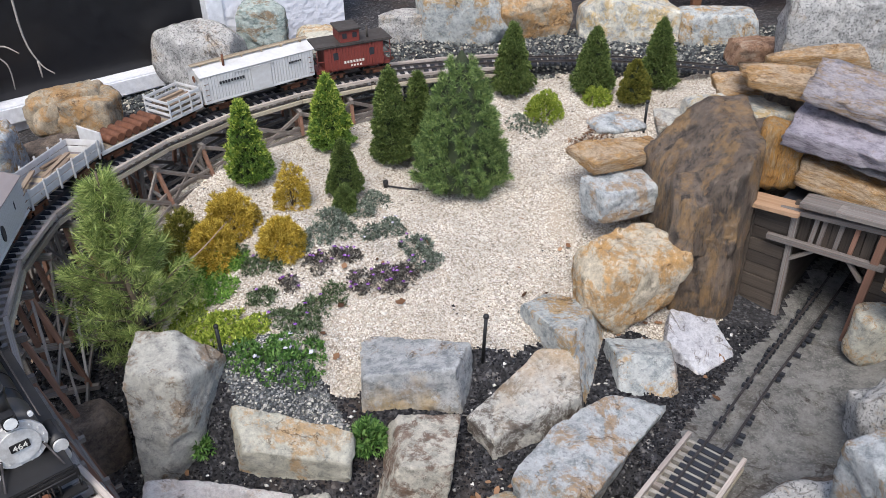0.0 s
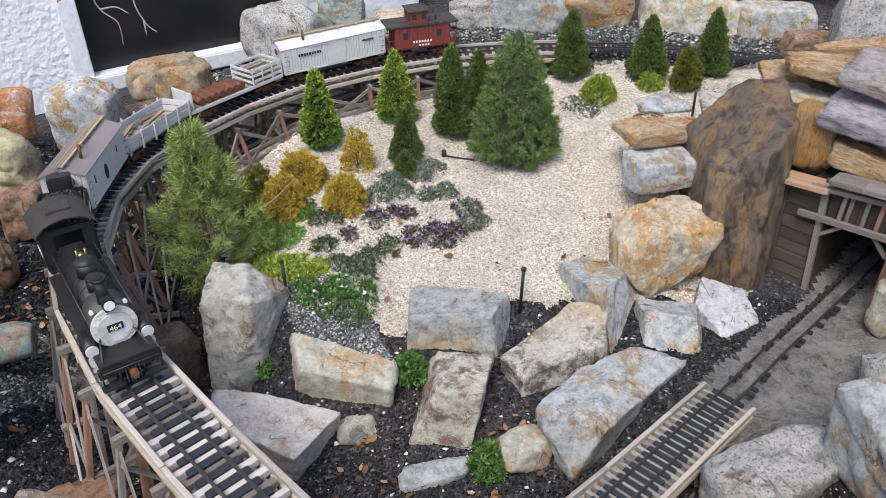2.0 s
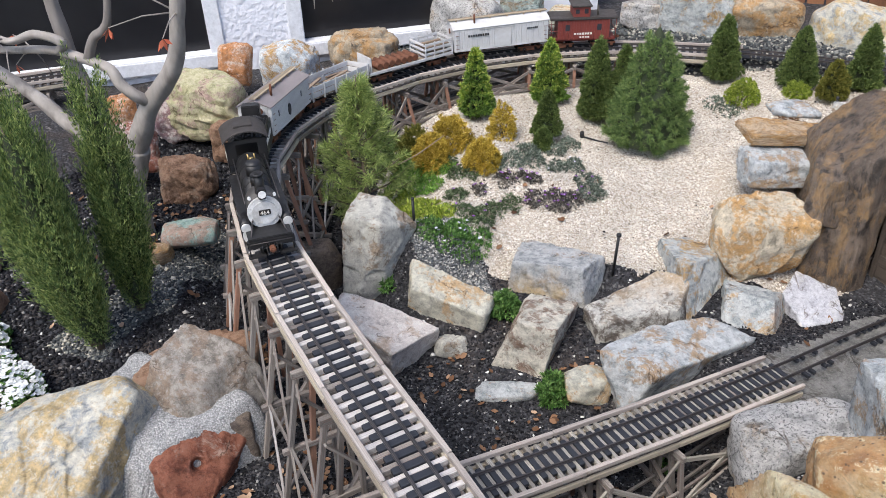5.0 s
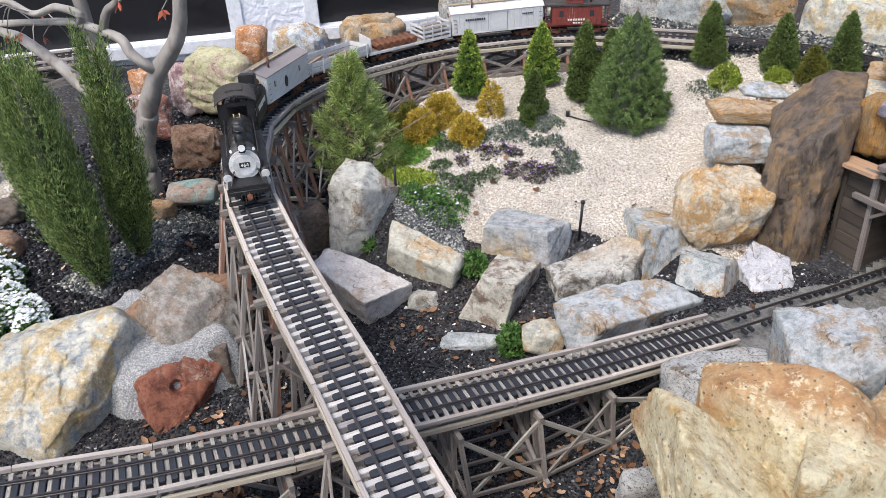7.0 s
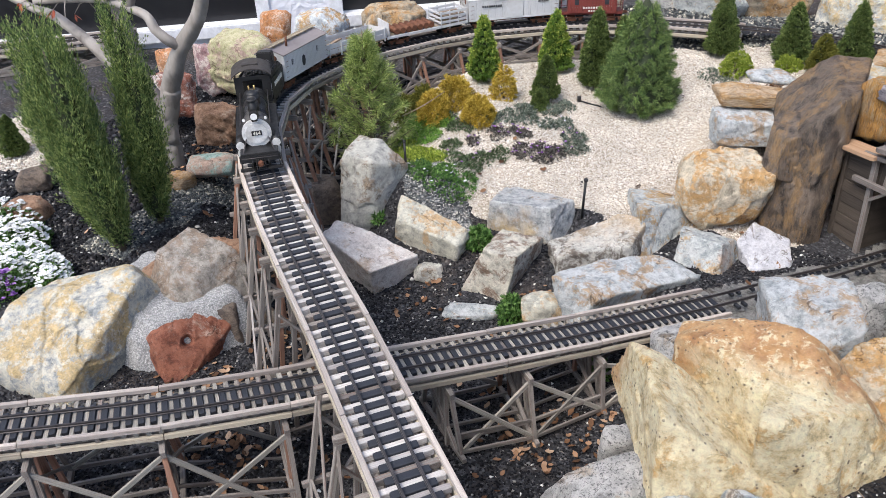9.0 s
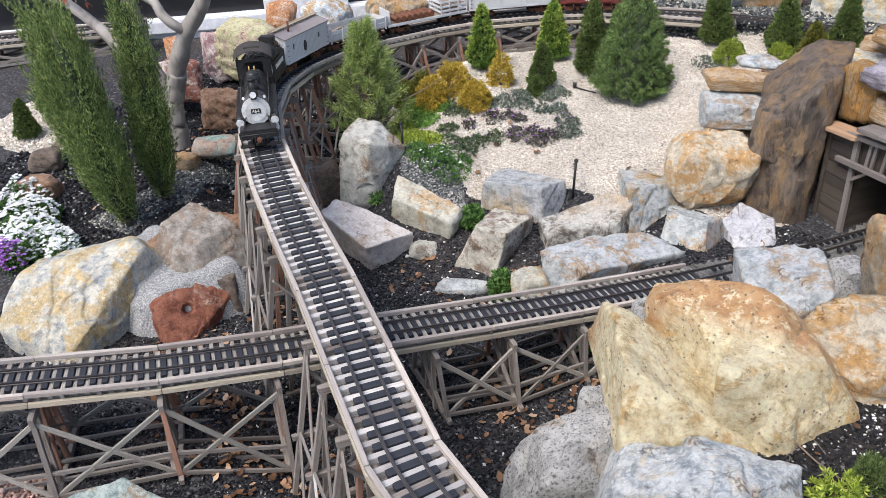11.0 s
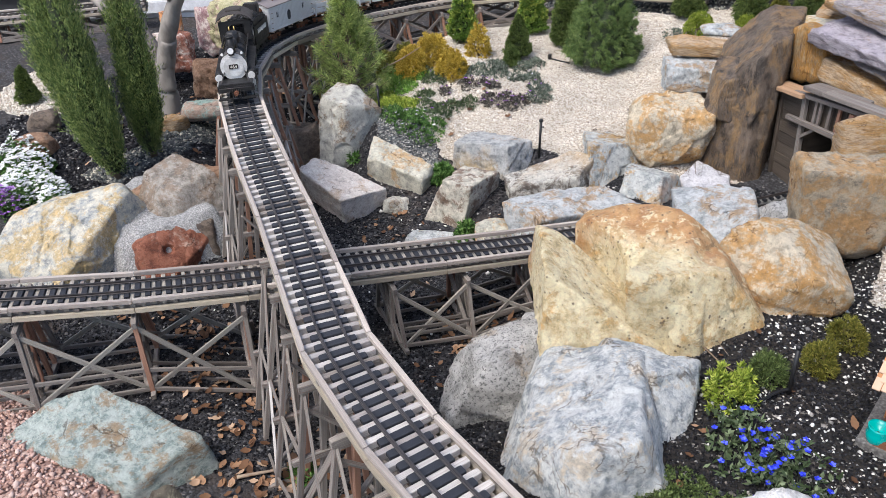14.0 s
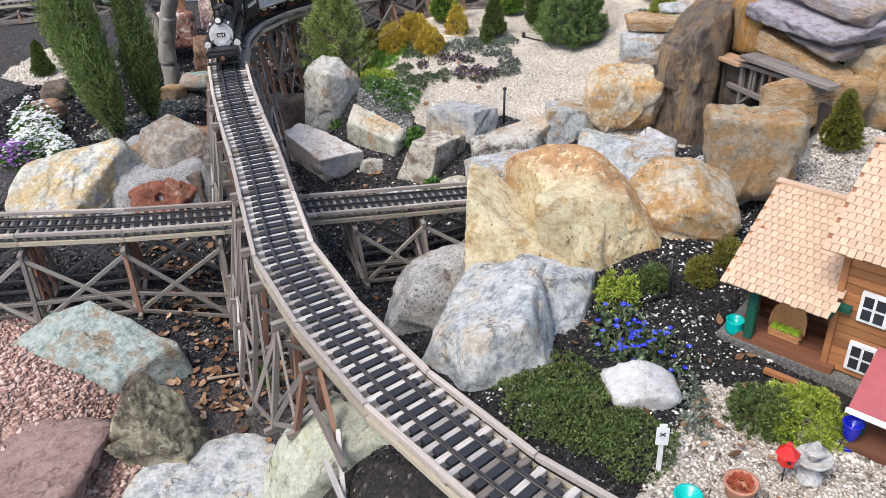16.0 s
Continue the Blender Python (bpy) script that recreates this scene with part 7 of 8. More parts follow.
bush(-0.781, 1.992, 0.11, 0.1, OLIVE, "small rounded shrub in olive gold", 55, 120, 24, 0.02, 0.0022, 0.55)
bush(-0.472, 2.111, 0.13, 0.105, GOLD, "upright shrub in bronze and gold", 56, 140, 24, 0.014, 0.0022, 0.6)
bush(0.336, 2.623, 0.085, 0.125, LIMELEAF, "clipped round green dwarf shrub", 57, 260, 24, 0.009, 0.003, 0.7)
bush(0.523, 2.68, 0.05, 0.1, LIMELEAF, "low lime-green cushion shrub", 58, 160, 24, 0.009, 0.003, 0.7)
bush(1.028, 0.297, 0.075, 0.1, LIMELEAF, "lime-yellow dwarf shrub on black soil", 59, 55, 22, 0.013, 0.0035, 0.7)
bush(1.08, 0.385, 0.055, 0.065, MOSS, "small green heather cushion", 60, 110, 22, 0.012, 0.0016, 0.6)
bush(1.161, 0.464, 0.06, 0.062, OLIVE, "small olive cushion shrub", 61, 110, 22, 0.011, 0.0016, 0.6)
bush(1.195, 0.574, 0.06, 0.075, OLIVE, "small olive cushion shrub", 62, 110, 22, 0.011, 0.0016, 0.6)
bush(1.445, 0.125, 0.06, 0.17, LIMELEAF, "spreading golden-green juniper before the porch", 63, 300, 26, 0.01, 0.002, 0.7)
bush(1.385, 0.10, 0.06, 0.13, MOSS, "spreading green juniper before the porch", 64, 200, 26, 0.01, 0.002, 0.7)
bush(-0.196, 1.32, 0.075, 0.085, GREENLEAF, "tuft of fresh green leaves between rocks", 65, 70, 14, 0.018, 0.006, 0.8, name="weed", category="plant", group="small green plants")
bush(0.016, 1.11, 0.085, 0.085, GREENLEAF, "leafy green weed at a rock's foot", 66, 70, 14, 0.018, 0.006, 0.8, name="weed", category="plant", group="small green plants")
bush(-0.58, 1.30, 0.03, 0.06, GREENLEAF, "tiny green weed on dark gravel", 67, 24, 10, 0.018, 0.005, 0.8, name="weed", category="plant", group="small green plants")
bush(0.22, -0.02, 0.03, 0.06, GREENLEAF, "tiny green weed among dead leaves", 68, 24, 10, 0.018, 0.005, 0.8, name="weed", category="plant", group="small green plants")
bush(0.34, 0.98, 0.05, 0.06, GREENLEAF, "green weed beneath the low trestle", 69, 30, 10, 0.018, 0.006, 0.8, name="weed", category="plant", group="small green plants")


def feathery_pine(x, y, h, w, seed, label):
    """A loose young pine: many rising branches, long soft needles."""
    r = np.random.default_rng(seed)
    z0 = gz(x, y)
    e = thing("feathery_pine", (x, y, z0), label, "conifer", "garden evergreens")
    vs, fs = stem_tube([(0, 0, -0.01), (0.004, 0.0, h * 0.3), (-0.004, 0.004, h * 0.6), (0, 0, h * 0.9)], [0.012, 0.009, 0.006, 0.002], 8)
    local("trunk", mesh_of("trunk", vs, fs, BARK, True), e)
    c, a = [], []
    for k in range(64):
        u = (k + r.uniform()) / 64
        th = k * 2.4 + r.normal(0, 0.3)
        reach = w / 2 * (1 - u) ** 1.0 * r.uniform(0.75, 1.1) * (0.7 + 0.3 * min(1, u * 6)) + 0.015
        base = np.array([0, 0, h * (0.03 + 0.8 * u)])
        out = np.array([math.cos(th), math.sin(th), 0])
        rise = 0.55 + 0.5 * u
        pts = [base, base + out * reach * 0.5 + np.array([0, 0, reach * rise * 0.35]), base + out * reach + np.array([0, 0, reach * rise])]
        v, f = stem_tube(pts, [0.0035, 0.0025, 0.001], 5)
        local("branch", mesh_of("branch", v, f, BARK, True), e)
        for q in np.linspace(0.3, 1.0, 9):
            p = pts[0] * (1 - q) ** 2 + 2 * pts[1] * q * (1 - q) + pts[2] * q * q
            for _ in range(2):
                c.append(p + r.normal(0, 0.006, 3))
                a.append(out * 0.8 + np.array([0, 0, 0.6]) + r.normal(0, 0.35, 3))
    v, f = tufts(np.array(c), unit(np.array(a)), 24, 0.033, 0.0014, 0.5, r)
    local("needles", fast_mesh("needles", v, f, FEATHER), e)
    return e


feathery_pine(-0.80, 1.62, 0.61, 0.36, 71, "loose feathery green pine with rising branches")


def juniper(stems, label, seed):
    """Columns of rising plumes of scale-leaf foliage, each (x, y, lean x, lean y, height, width)."""
    r = np.random.default_rng(seed)
    x0, y0 = stems[0][:2]
    z0 = gz(x0, y0)
    e = thing("upright_juniper", (x0, y0, z0), label, "conifer", "garden evergreens")
    for sx, sy, lx, ly, h, w in stems:
        n = int(900 * h * w / 0.12)
        u = r.beta(1.0, 1.15, n) * 0.86
        th = r.uniform(0, math.tau, n)
        R = w / 2 * np.sin(np.pi * np.clip(0.1 + 0.8 * u, 0, 1)) ** 0.7 * r.uniform(0.3, 1.0, n) ** 0.5
        foot = np.stack([sx - x0 + lx * u + np.cos(th) * R, sy - y0 + ly * u + np.sin(th) * R, 0.02 + u * h], 1)
        tall = r.uniform(0.05, 0.13, n) * (0.7 + 0.6 * (1 - u))
        way = unit(np.stack([np.cos(th) * 0.2 + lx / h, np.sin(th) * 0.2 + ly / h, np.ones(n)], 1) + r.normal(0, 0.09, (n, 3)))
        cs, ds = [], []
        for q in np.linspace(0, 1, 8):
            c = foot + way * (tall * q)[:, None]
            for _ in range(2):
                cs.append(c + r.normal(0, 0.004, (n, 3)))
                ds.append(unit(way + r.normal(0, 0.45 * (1.05 - q), (n, 3))))
        v, f = tufts(np.concatenate(cs), np.concatenate(ds), 3, 0.014, 0.0021, 0.28, r)
        local("foliage", fast_mesh("foliage", v, f, JUNIPER), e)
        # added dark column that darkens the plumes' inside by its colour
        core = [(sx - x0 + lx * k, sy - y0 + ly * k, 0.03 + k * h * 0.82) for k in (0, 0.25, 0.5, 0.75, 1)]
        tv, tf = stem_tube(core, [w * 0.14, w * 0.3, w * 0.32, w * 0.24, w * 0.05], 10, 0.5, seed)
        local("inner_foliage", mesh_of("inner_foliage", tv, tf, SHADE_CORE, True), e)
        tv, tf = stem_tube([(sx - x0, sy - y0, -0.01), (sx - x0 + lx * 0.5, sy - y0 + ly * 0.5, h * 0.5), (sx - x0 + lx, sy - y0 + ly, h * 0.9)], [0.011, 0.007, 0.002], 7)
        local("trunk", mesh_of("trunk", tv, tf, BARK, True), e)
    return e


juniper([(-1.13, 0.67, -0.11, -0.03, 0.74, 0.13), (-1.12, 0.66, -0.03, -0.04, 0.72, 0.12), (-1.12, 0.65, -0.13, -0.03, 0.52, 0.12), (-1.10, 0.65, -0.02, -0.04, 0.40, 0.12)], "tall green columnar juniper with feathery plumes", 81)
juniper([(-1.12, 0.83, 0.07, -0.03, 0.78, 0.075), (-1.11, 0.825, 0.07, -0.03, 0.58, 0.1), (-1.115, 0.82, 0.05, -0.02, 0.36, 0.1)], "slim dark green columnar juniper", 82)

# bare ornamental tree beside the wall
tree = thing("bare_tree", (-1.42, 1.2, gz(-1.42, 1.2)), "smooth grey forked tree trunk with nearly bare branches", "tree")
BOUGHS = [([(-1.425, 1.2, 0.17), (-1.418, 1.2, 0.313), (-1.392, 1.2, 0.428), (-1.347, 1.2, 0.54)], 0.042, 0.032),
         ([(-1.392, 1.2, 0.428), (-1.347, 1.2, 0.54), (-1.30, 1.2, 0.627), (-1.249, 1.2, 0.702), (-1.188, 1.2, 0.766), (-1.134, 1.2, 0.835), (-1.098, 1.2, 0.942), (-1.05, 1.2, 1.15), (-1.0, 1.2, 1.4)], 0.034, 0.017),
         ([(-1.41, 1.2, 0.36), (-1.437, 1.2, 0.474), (-1.486, 1.2, 0.561), (-1.496, 1.2, 0.681), (-1.518, 1.2, 0.795), (-1.527, 1.2, 0.906), (-1.54, 1.2, 1.1), (-1.55, 1.2, 1.35)], 0.033, 0.016),
         ([(-1.47, 1.2, 0.52), (-1.60, 1.2, 0.577), (-1.704, 1.2, 0.656), (-1.862, 1.2, 0.74), (-1.967, 1.2, 0.759), (-2.2, 1.2, 0.82)], 0.026, 0.013),
         ([(-1.249, 1.2, 0.70), (-1.269, 1.16, 0.736), (-1.301, 1.15, 0.769), (-1.327, 1.15, 0.812), (-1.404, 1.15, 0.832), (-1.522, 1.15, 0.847), (-1.71, 1.15, 0.829), (-1.883, 1.15, 0.808)], 0.019, 0.011),
         ([(-1.40, 1.15, 0.832), (-1.356, 1.15, 0.899), (-1.31, 1.15, 0.929), (-1.284, 1.15, 0.974), (-1.25, 1.15, 1.1)], 0.015, 0.009),
         ([(-1.50, 1.15, 0.846), (-1.46, 1.13, 0.885), (-1.543, 1.12, 0.903), (-1.657, 1.12, 0.871), (-1.749, 1.12, 0.899), (-1.8, 1.12, 0.904), (-1.95, 1.1, 0.94)], 0.014, 0.007)]
for k, (pts, r0, r1) in enumerate(BOUGHS):
    q = curve_points(pts, 7)
    rad = list(np.linspace(r0, r1, len(q)))
    if k == 0:
        rad[0], rad[1], rad[2] = rad[0] * 1.45, rad[1] * 1.25, rad[2] * 1.1
    v, f = stem_tube(q, rad, 16, 0.22, k)
    put(new("trunk" if k == 0 else "limb", mesh_of("limb", v, f, SMOOTH_BARK, True)), tree)
tr = random.Random(5)
for k in range(16):
    b = Vector(tr.choice([(-1.71, 1.15, 0.83), (-1.6, 1.15, 0.84), (-1.85, 1.15, 0.81), (-1.75, 1.12, 0.9), (-1.66, 1.12, 0.872), (-1.09, 1.2, 0.98), (-1.07, 1.2, 1.08)]))
    d = Vector((tr.uniform(-1, 0.5), tr.uniform(-0.8, 0.3), tr.uniform(-0.6, 0.6))).normalized() * tr.uniform(0.08, 0.2)
    v, f = stem_tube([b, b + d * 0.5 + Vector((0, 0, 0.01)), b + d], [0.003, 0.002, 0.0012], 5)
    put(new("twig", mesh_of("twig", v, f, SMOOTH_BARK, True)), tree)
    if k < 9:
        rr = np.random.default_rng(900 + k)
        v, f = tufts(np.array([tuple(b + d)]), unit(np.array([[0.2, -0.3, -0.6]])), 4, 0.035, 0.012, 0.5, rr)
        put(new("withered_leaf", fast_mesh("withered_leaf", v, f, RED_LEAF)), tree, None, "withered red leaves")
for pts in ([(-0.93, 1.6, 1.3), (-0.952, 1.6, 1.032), (-0.943, 1.6, 0.976), (-0.907, 1.6, 0.944), (-0.907, 1.6, 0.889)], [(-0.943, 1.6, 0.976), (-0.903, 1.6, 0.982), (-0.875, 1.6, 0.967)],
            [(-0.84, 1.6, 1.3), (-0.857, 1.6, 1.032), (-0.841, 1.6, 0.95), (-0.814, 1.6, 0.923)], [(-0.841, 1.6, 0.95), (-0.842, 1.6, 0.915)], [(-1.0, 1.2, 1.38), (-0.96, 1.4, 1.36), (-0.93, 1.6, 1.3), (-0.84, 1.6, 1.3)]):
    q = curve_points(pts, 5)
    v, f = stem_tube(q, list(np.linspace(0.0028, 0.0012, len(q))), 5)
    put(new("twig", mesh_of("twig", v, f, SMOOTH_BARK, True)), tree)
rr = np.random.default_rng(950)
v, f = tufts(np.array([(-1.0, 1.58, 1.03), (-0.99, 1.6, 1.05)]), unit(np.array([[-0.3, -0.3, -0.6], [-0.6, 0.0, -0.4]])), 4, 0.04, 0.014, 0.5, rr)
put(new("withered_leaf", fast_mesh("withered_leaf", v, f, RED_LEAF)), tree, None, "withered red leaves")


def mat_plant(name, patches, mat, label, seed, height, size, per_m2, flower=None, fl_n=0, fl_size=0.012, category="ground cover", kind=""):
    """A creeping cover over round patches (x, y, radius), with small flowers."""
    r = np.random.default_rng(seed)
    px, py, pr = patches[0]
    e = thing(name, (px, py, gz(px, py)), label, category, kind=kind)
    cs, fl = [], []
    for x, y, R in patches:
        n = int(per_m2 * math.pi * R * R)
        th, k = r.uniform(0, math.tau, n), np.sqrt(r.uniform(0, 1, n))
        edge = R * (1 + 0.3 * vnoise(np.stack([np.cos(th) * 1.8, np.sin(th) * 1.8, th * 0 + x * 9], 1), seed))
        qx, qy = x + np.cos(th) * k * edge, y + np.sin(th) * k * edge
        hump = height * (1 - 0.75 * k ** 2) * (1 + 0.5 * vnoise(np.stack([qx * 40, qy * 40, qx * 0], 1), seed))
        cs.append(np.stack([qx, qy, ground_z(qx, qy) + hump * r.uniform(0.15, 1, n)], 1))
        m = int(fl_n * R * R / sum(p[2] ** 2 for p in patches))
        if m:
            j = r.choice(n, min(m, n), replace=False)
            fl.append(np.stack([qx[j], qy[j], ground_z(qx[j], qy[j]) + hump[j] + 0.006], 1))
    c = np.concatenate(cs)
    ax = unit(np.stack([r.normal(0, 0.5, len(c)), r.normal(0, 0.5, len(c)), np.ones(len(c))], 1))
    v, f = tufts(c, ax, 5, size, size * 0.42, 0.7, r)
    put(new("leaves", fast_mesh("leaves", v, f, mat)), e)
    if fl:
        p = np.concatenate(fl)
        q = np.repeat(p, 5, 0)
        ang = np.tile(np.arange(5) * math.tau / 5, len(p)) + np.repeat(r.uniform(0, 6, len(p)), 5)
        d = unit(np.stack([np.cos(ang), np.sin(ang), 0.25 + r.normal(0, 0.15, len(q))], 1))
        sd = unit(np.cross(d, np.array([0, 0, 1.0])))
        L, W = fl_size * 0.55, fl_size * 0.45
        v = np.stack([q, q + d * L * 0.6 + sd * W / 2, q + d * L, q + d * L * 0.6 - sd * W / 2], 1).reshape(-1, 3)
        f = np.arange(len(q))[:, None] * 4 + np.arange(4)
        put(new("blossom", fast_mesh("blossom", v, f, flower)), e, None, "small open petals")
    return e


mat_plant("ground_cover", [(-0.77, 1.855, 0.05), (-0.70, 1.814, 0.06), (-0.64, 1.827, 0.055), (-0.595, 1.836, 0.045), (-0.681, 1.758, 0.06), (-0.614, 1.731, 0.05), (-0.78, 1.80, 0.05)], FRESHLEAF, "bright green creeping ground cover", 91, 0.022, 0.011, 26000)
mat_plant("ground_cover", [(-0.698, 1.668, 0.055), (-0.603, 1.60, 0.065), (-0.524, 1.535, 0.05), (-0.606, 1.516, 0.055), (-0.493, 1.56, 0.045), (-0.725, 1.63, 0.05)], LIMELEAF, "lime-green creeping ground cover", 92, 0.028, 0.012, 24000)
mat_plant("alyssum_patch", [(-0.496, 1.459, 0.045), (-0.448, 1.443, 0.04), (-0.40, 1.466, 0.045), (-0.353, 1.496, 0.035), (-0.41, 1.505, 0.04), (-0.338, 1.539, 0.03)], GREENLEAF, "low green plants with pale violet and white flowers", 93, 0.03, 0.012, 20000, PALEPET, 14, 0.012)
mat_plant("heather_patch", [(-0.425, 1.597, 0.045), (-0.375, 1.627, 0.045), (-0.353, 1.678, 0.04), (-0.314, 1.732, 0.038), (-0.368, 1.574, 0.035)], ALYSSUM, "dark green creeping plants on white gravel", 94, 0.026, 0.01, 22000, VIOLET, 8, 0.011)
mat_plant("pansy_patch", [(-0.242, 1.768, 0.042), (-0.182, 1.789, 0.042), (-0.122, 1.812, 0.04), (-0.151, 1.774, 0.035)], PURPLE_LEAF, "bronze-leaved pansies with violet flowers", 95, 0.028, 0.011, 20000, VIOLET, 22, 0.011)
mat_plant("sage_patch", [(-0.068, 1.868, 0.045), (-0.093, 1.925, 0.045)], SAGE, "woolly mound of grey-green leaves", 96, 0.04, 0.011, 24000, VIOLET, 7, 0.011)
mat_plant("sage_patch", [(-0.347, 2.058, 0.045), (-0.269, 2.118, 0.045), (-0.231, 2.179, 0.04), (-0.317, 2.0, 0.045), (-0.372, 1.935, 0.04), (-0.413, 1.887, 0.035)], SAGE, "grey-green woolly creeping mounds", 97, 0.034, 0.011, 22000)
mat_plant("sage_patch", [(-0.178, 2.006, 0.045), (-0.233, 1.976, 0.035)], SAGE, "round woolly mound of soft grey-green leaves", 107, 0.034, 0.011, 22000, PALEPET, 5, 0.01)
mat_plant("sage_patch", [(-0.494, 1.696, 0.042), (-0.534, 1.805, 0.038), (-0.481, 1.814, 0.035), (-0.59, 1.862, 0.03)], ALYSSUM, "loose low cushions of grey-green leaves", 108, 0.03, 0.011, 20000, VIOLET, 4, 0.01)
mat_plant("pansy_patch", [(-0.31, 1.855, 0.035), (-0.281, 1.874, 0.03), (-0.367, 1.818, 0.035), (-0.434, 1.745, 0.03)], PURPLE_LEAF, "bronze-leaved pansies with violet flowers", 98, 0.026, 0.011, 20000, VIOLET, 20, 0.011)
mat_plant("flower_clump", [(-1.24, 0.36, 0.08), (-1.17, 0.43, 0.07), (-1.30, 0.45, 0.08), (-1.40, 0.52, 0.09), (-1.52, 0.57, 0.08), (-1.10, 0.40, 0.06)], GREENLEAF, "mound of white and purple bedding flowers", 99, 0.09, 0.013, 15000, WHITEPET, 1300, 0.014)
mat_plant("purple_flower_clump", [(-1.20, 0.31, 0.05), (-1.25, 0.29, 0.04)], GREENLEAF, "small mound of purple flowers", 100, 0.09, 0.012, 14000, VIOLET, 160, 0.015)
mat_plant("lobelia", [(1.10, 0.17, 0.075), (1.15, 0.11, 0.065), (1.06, 0.22, 0.05), (1.19, 0.17, 0.05)], ALYSSUM, "low leafy plant covered in vivid blue flowers", 101, 0.05, 0.015, 5200, BLUE, 55, 0.012)
mat_plant("moss_cushion", [(1.02, -0.02, 0.09), (1.12, -0.07, 0.10), (1.21, -0.10, 0.085), (1.06, -0.10, 0.08), (1.00, 0.05, 0.05)], MOSS, "dense dark green moss-like thyme cushion", 102, 0.022, 0.007, 42000)
mat_plant("sage_patch", [(1.27, 0.06, 0.04), (1.30, 0.0, 0.035), (1.24, 0.12, 0.03)], SAGE, "thin grey-green seedlings on soil", 103, 0.025, 0.012, 9000)
mat_plant("ground_cover", [(1.36, 0.95, 0.05), (1.42, 1.0, 0.05)], OLIVE, "olive creeping ground cover on white pebbles", 104, 0.02, 0.009, 20000)
mat_plant("dark_cover", [(0.25, 2.58, 0.05), (0.30, 2.55, 0.05)], SAGE, "dark grey creeping plant beside the round shrub", 105, 0.012, 0.01, 12000)
mat_plant("dried_cover", [(0.45, 2.42, 0.06), (0.5, 2.5, 0.05)], DEAD_LEAF, "creeping plant dried to brown", 106, 0.015, 0.01, 12000)


def fallen(name, spots, seed, label, size=0.025):
    """Curled dead leaves lying about."""
    r = np.random.default_rng(seed)
    vs, fs, k = [], [], 0
    for x, y, R, n in spots:
        for _ in range(n):
            th, d = r.uniform(0, math.tau), R * math.sqrt(r.uniform())
            px, py = x + math.cos(th) * d, y + math.sin(th) * d
            z = gz(px, py) + 0.007
            s, a, cu = size * r.uniform(0.55, 1.15), r.uniform(0, math.tau), r.uniform(0.25, 0.85)
            tl = r.normal(0, 0.3, 2)
            out = [(-1, 0), (-0.45, 0.5), (0.1, 0.62), (0.3, 0.42), (0.6, 0.4), (1, 0.02), (0.6, -0.38), (0.3, -0.44), (0.1, -0.6), (-0.45, -0.5)]
            pts = [(0, 0, 0)] + [(u, v, cu * (u * u * 0.6 + v * v * 1.4) + r.normal(0, 0.05)) for u, v in out]
            for u, v, w in pts:
                gx_, gy_ = (u * math.cos(a) - v * math.sin(a)) * s / 2, (u * math.sin(a) + v * math.cos(a)) * s / 2
                vs.append((px + gx_, py + gy_, z + w * s / 2 + tl[0] * gx_ + tl[1] * gy_))
            fs += [(k, k + 1 + i, k + 1 + (i + 1) % 10) for i in range(10)]
            k += 11
    return tagged(new(name, fast_mesh(name, np.array(vs), np.array(fs), DEAD_LEAF)), label, "dead leaves", kind="stuff")


fallen("fallen_leaves", [(-0.25, 1.06, 0.12, 14), (-0.05, 1.0, 0.1, 14), (0.02, 0.9, 0.14, 12), (0.08, 1.15, 0.08, 16), (-0.3, 1.12, 0.06, 10), (0.33, 0.72, 0.16, 60), (0.48, 0.78, 0.1, 34), (0.25, 0.55, 0.12, 18), (0.1, 1.2, 0.06, 10)], 1, "curled brown leaves in the hollow")
fallen("fallen_leaves", [(-0.5, 0.3, 0.16, 90), (-0.2, 0.25, 0.17, 80), (0.45, 0.45, 0.12, 60), (0.12, -0.02, 0.18, 110), (0.28, -0.12, 0.15, 80), (-0.1, 0.12, 0.16, 50), (-0.35, 0.15, 0.15, 40), (0.35, 0.15, 0.12, 22), (-0.6, 0.75, 0.1, 40), (-0.45, 0.6, 0.1, 40), (-0.75, 0.9, 0.08, 30), (0.2, 0.75, 0.12, 30)], 2, "curled brown leaves beneath the trestles")
fallen("fallen_leaves", [(-1.3, 1.35, 0.2, 60), (-1.5, 1.2, 0.3, 30), (-1.2, 1.6, 0.15, 30), (-1.25, 0.9, 0.25, 12)], 3, "curled brown leaves under the tree")
fallen("fallen_leaves", [(0.2, 2.0, 0.3, 9), (-0.3, 1.7, 0.2, 12), (0.5, 1.75, 0.1, 4), (0.6, 1.55, 0.15, 6), (-0.8, 1.3, 0.2, 20)], 4, "a few brown leaves on the white gravel")
fallen("fallen_leaves", [(1.2, 0.2, 0.25, 22), (1.33, 0.04, 0.08, 10), (0.98, 0.5, 0.1, 8), (1.45, -0.1, 0.15, 8)], 5, "brown leaves on the black soil")

# ---- miniature house and its garden ornaments ----
SHINGLE = wood("pink_cedar_shingle", (0.42, 0.29, 0.2), (0.54, 0.39, 0.28), None, (4, 1, 1), 4, 0.85, 0.0012, 0.3)
CEDAR = wood("cedar_siding", (0.3, 0.12, 0.045), (0.46, 0.21, 0.08), None, (0.5, 3, 5), 4, 0.7, 0.0008)
DARK_CEDAR = wood("dark_porch_wood", (0.13, 0.05, 0.025), (0.22, 0.09, 0.045))
GREENPOST = plain("dark_green_post", (0.01, 0.09, 0.06), 0.5)
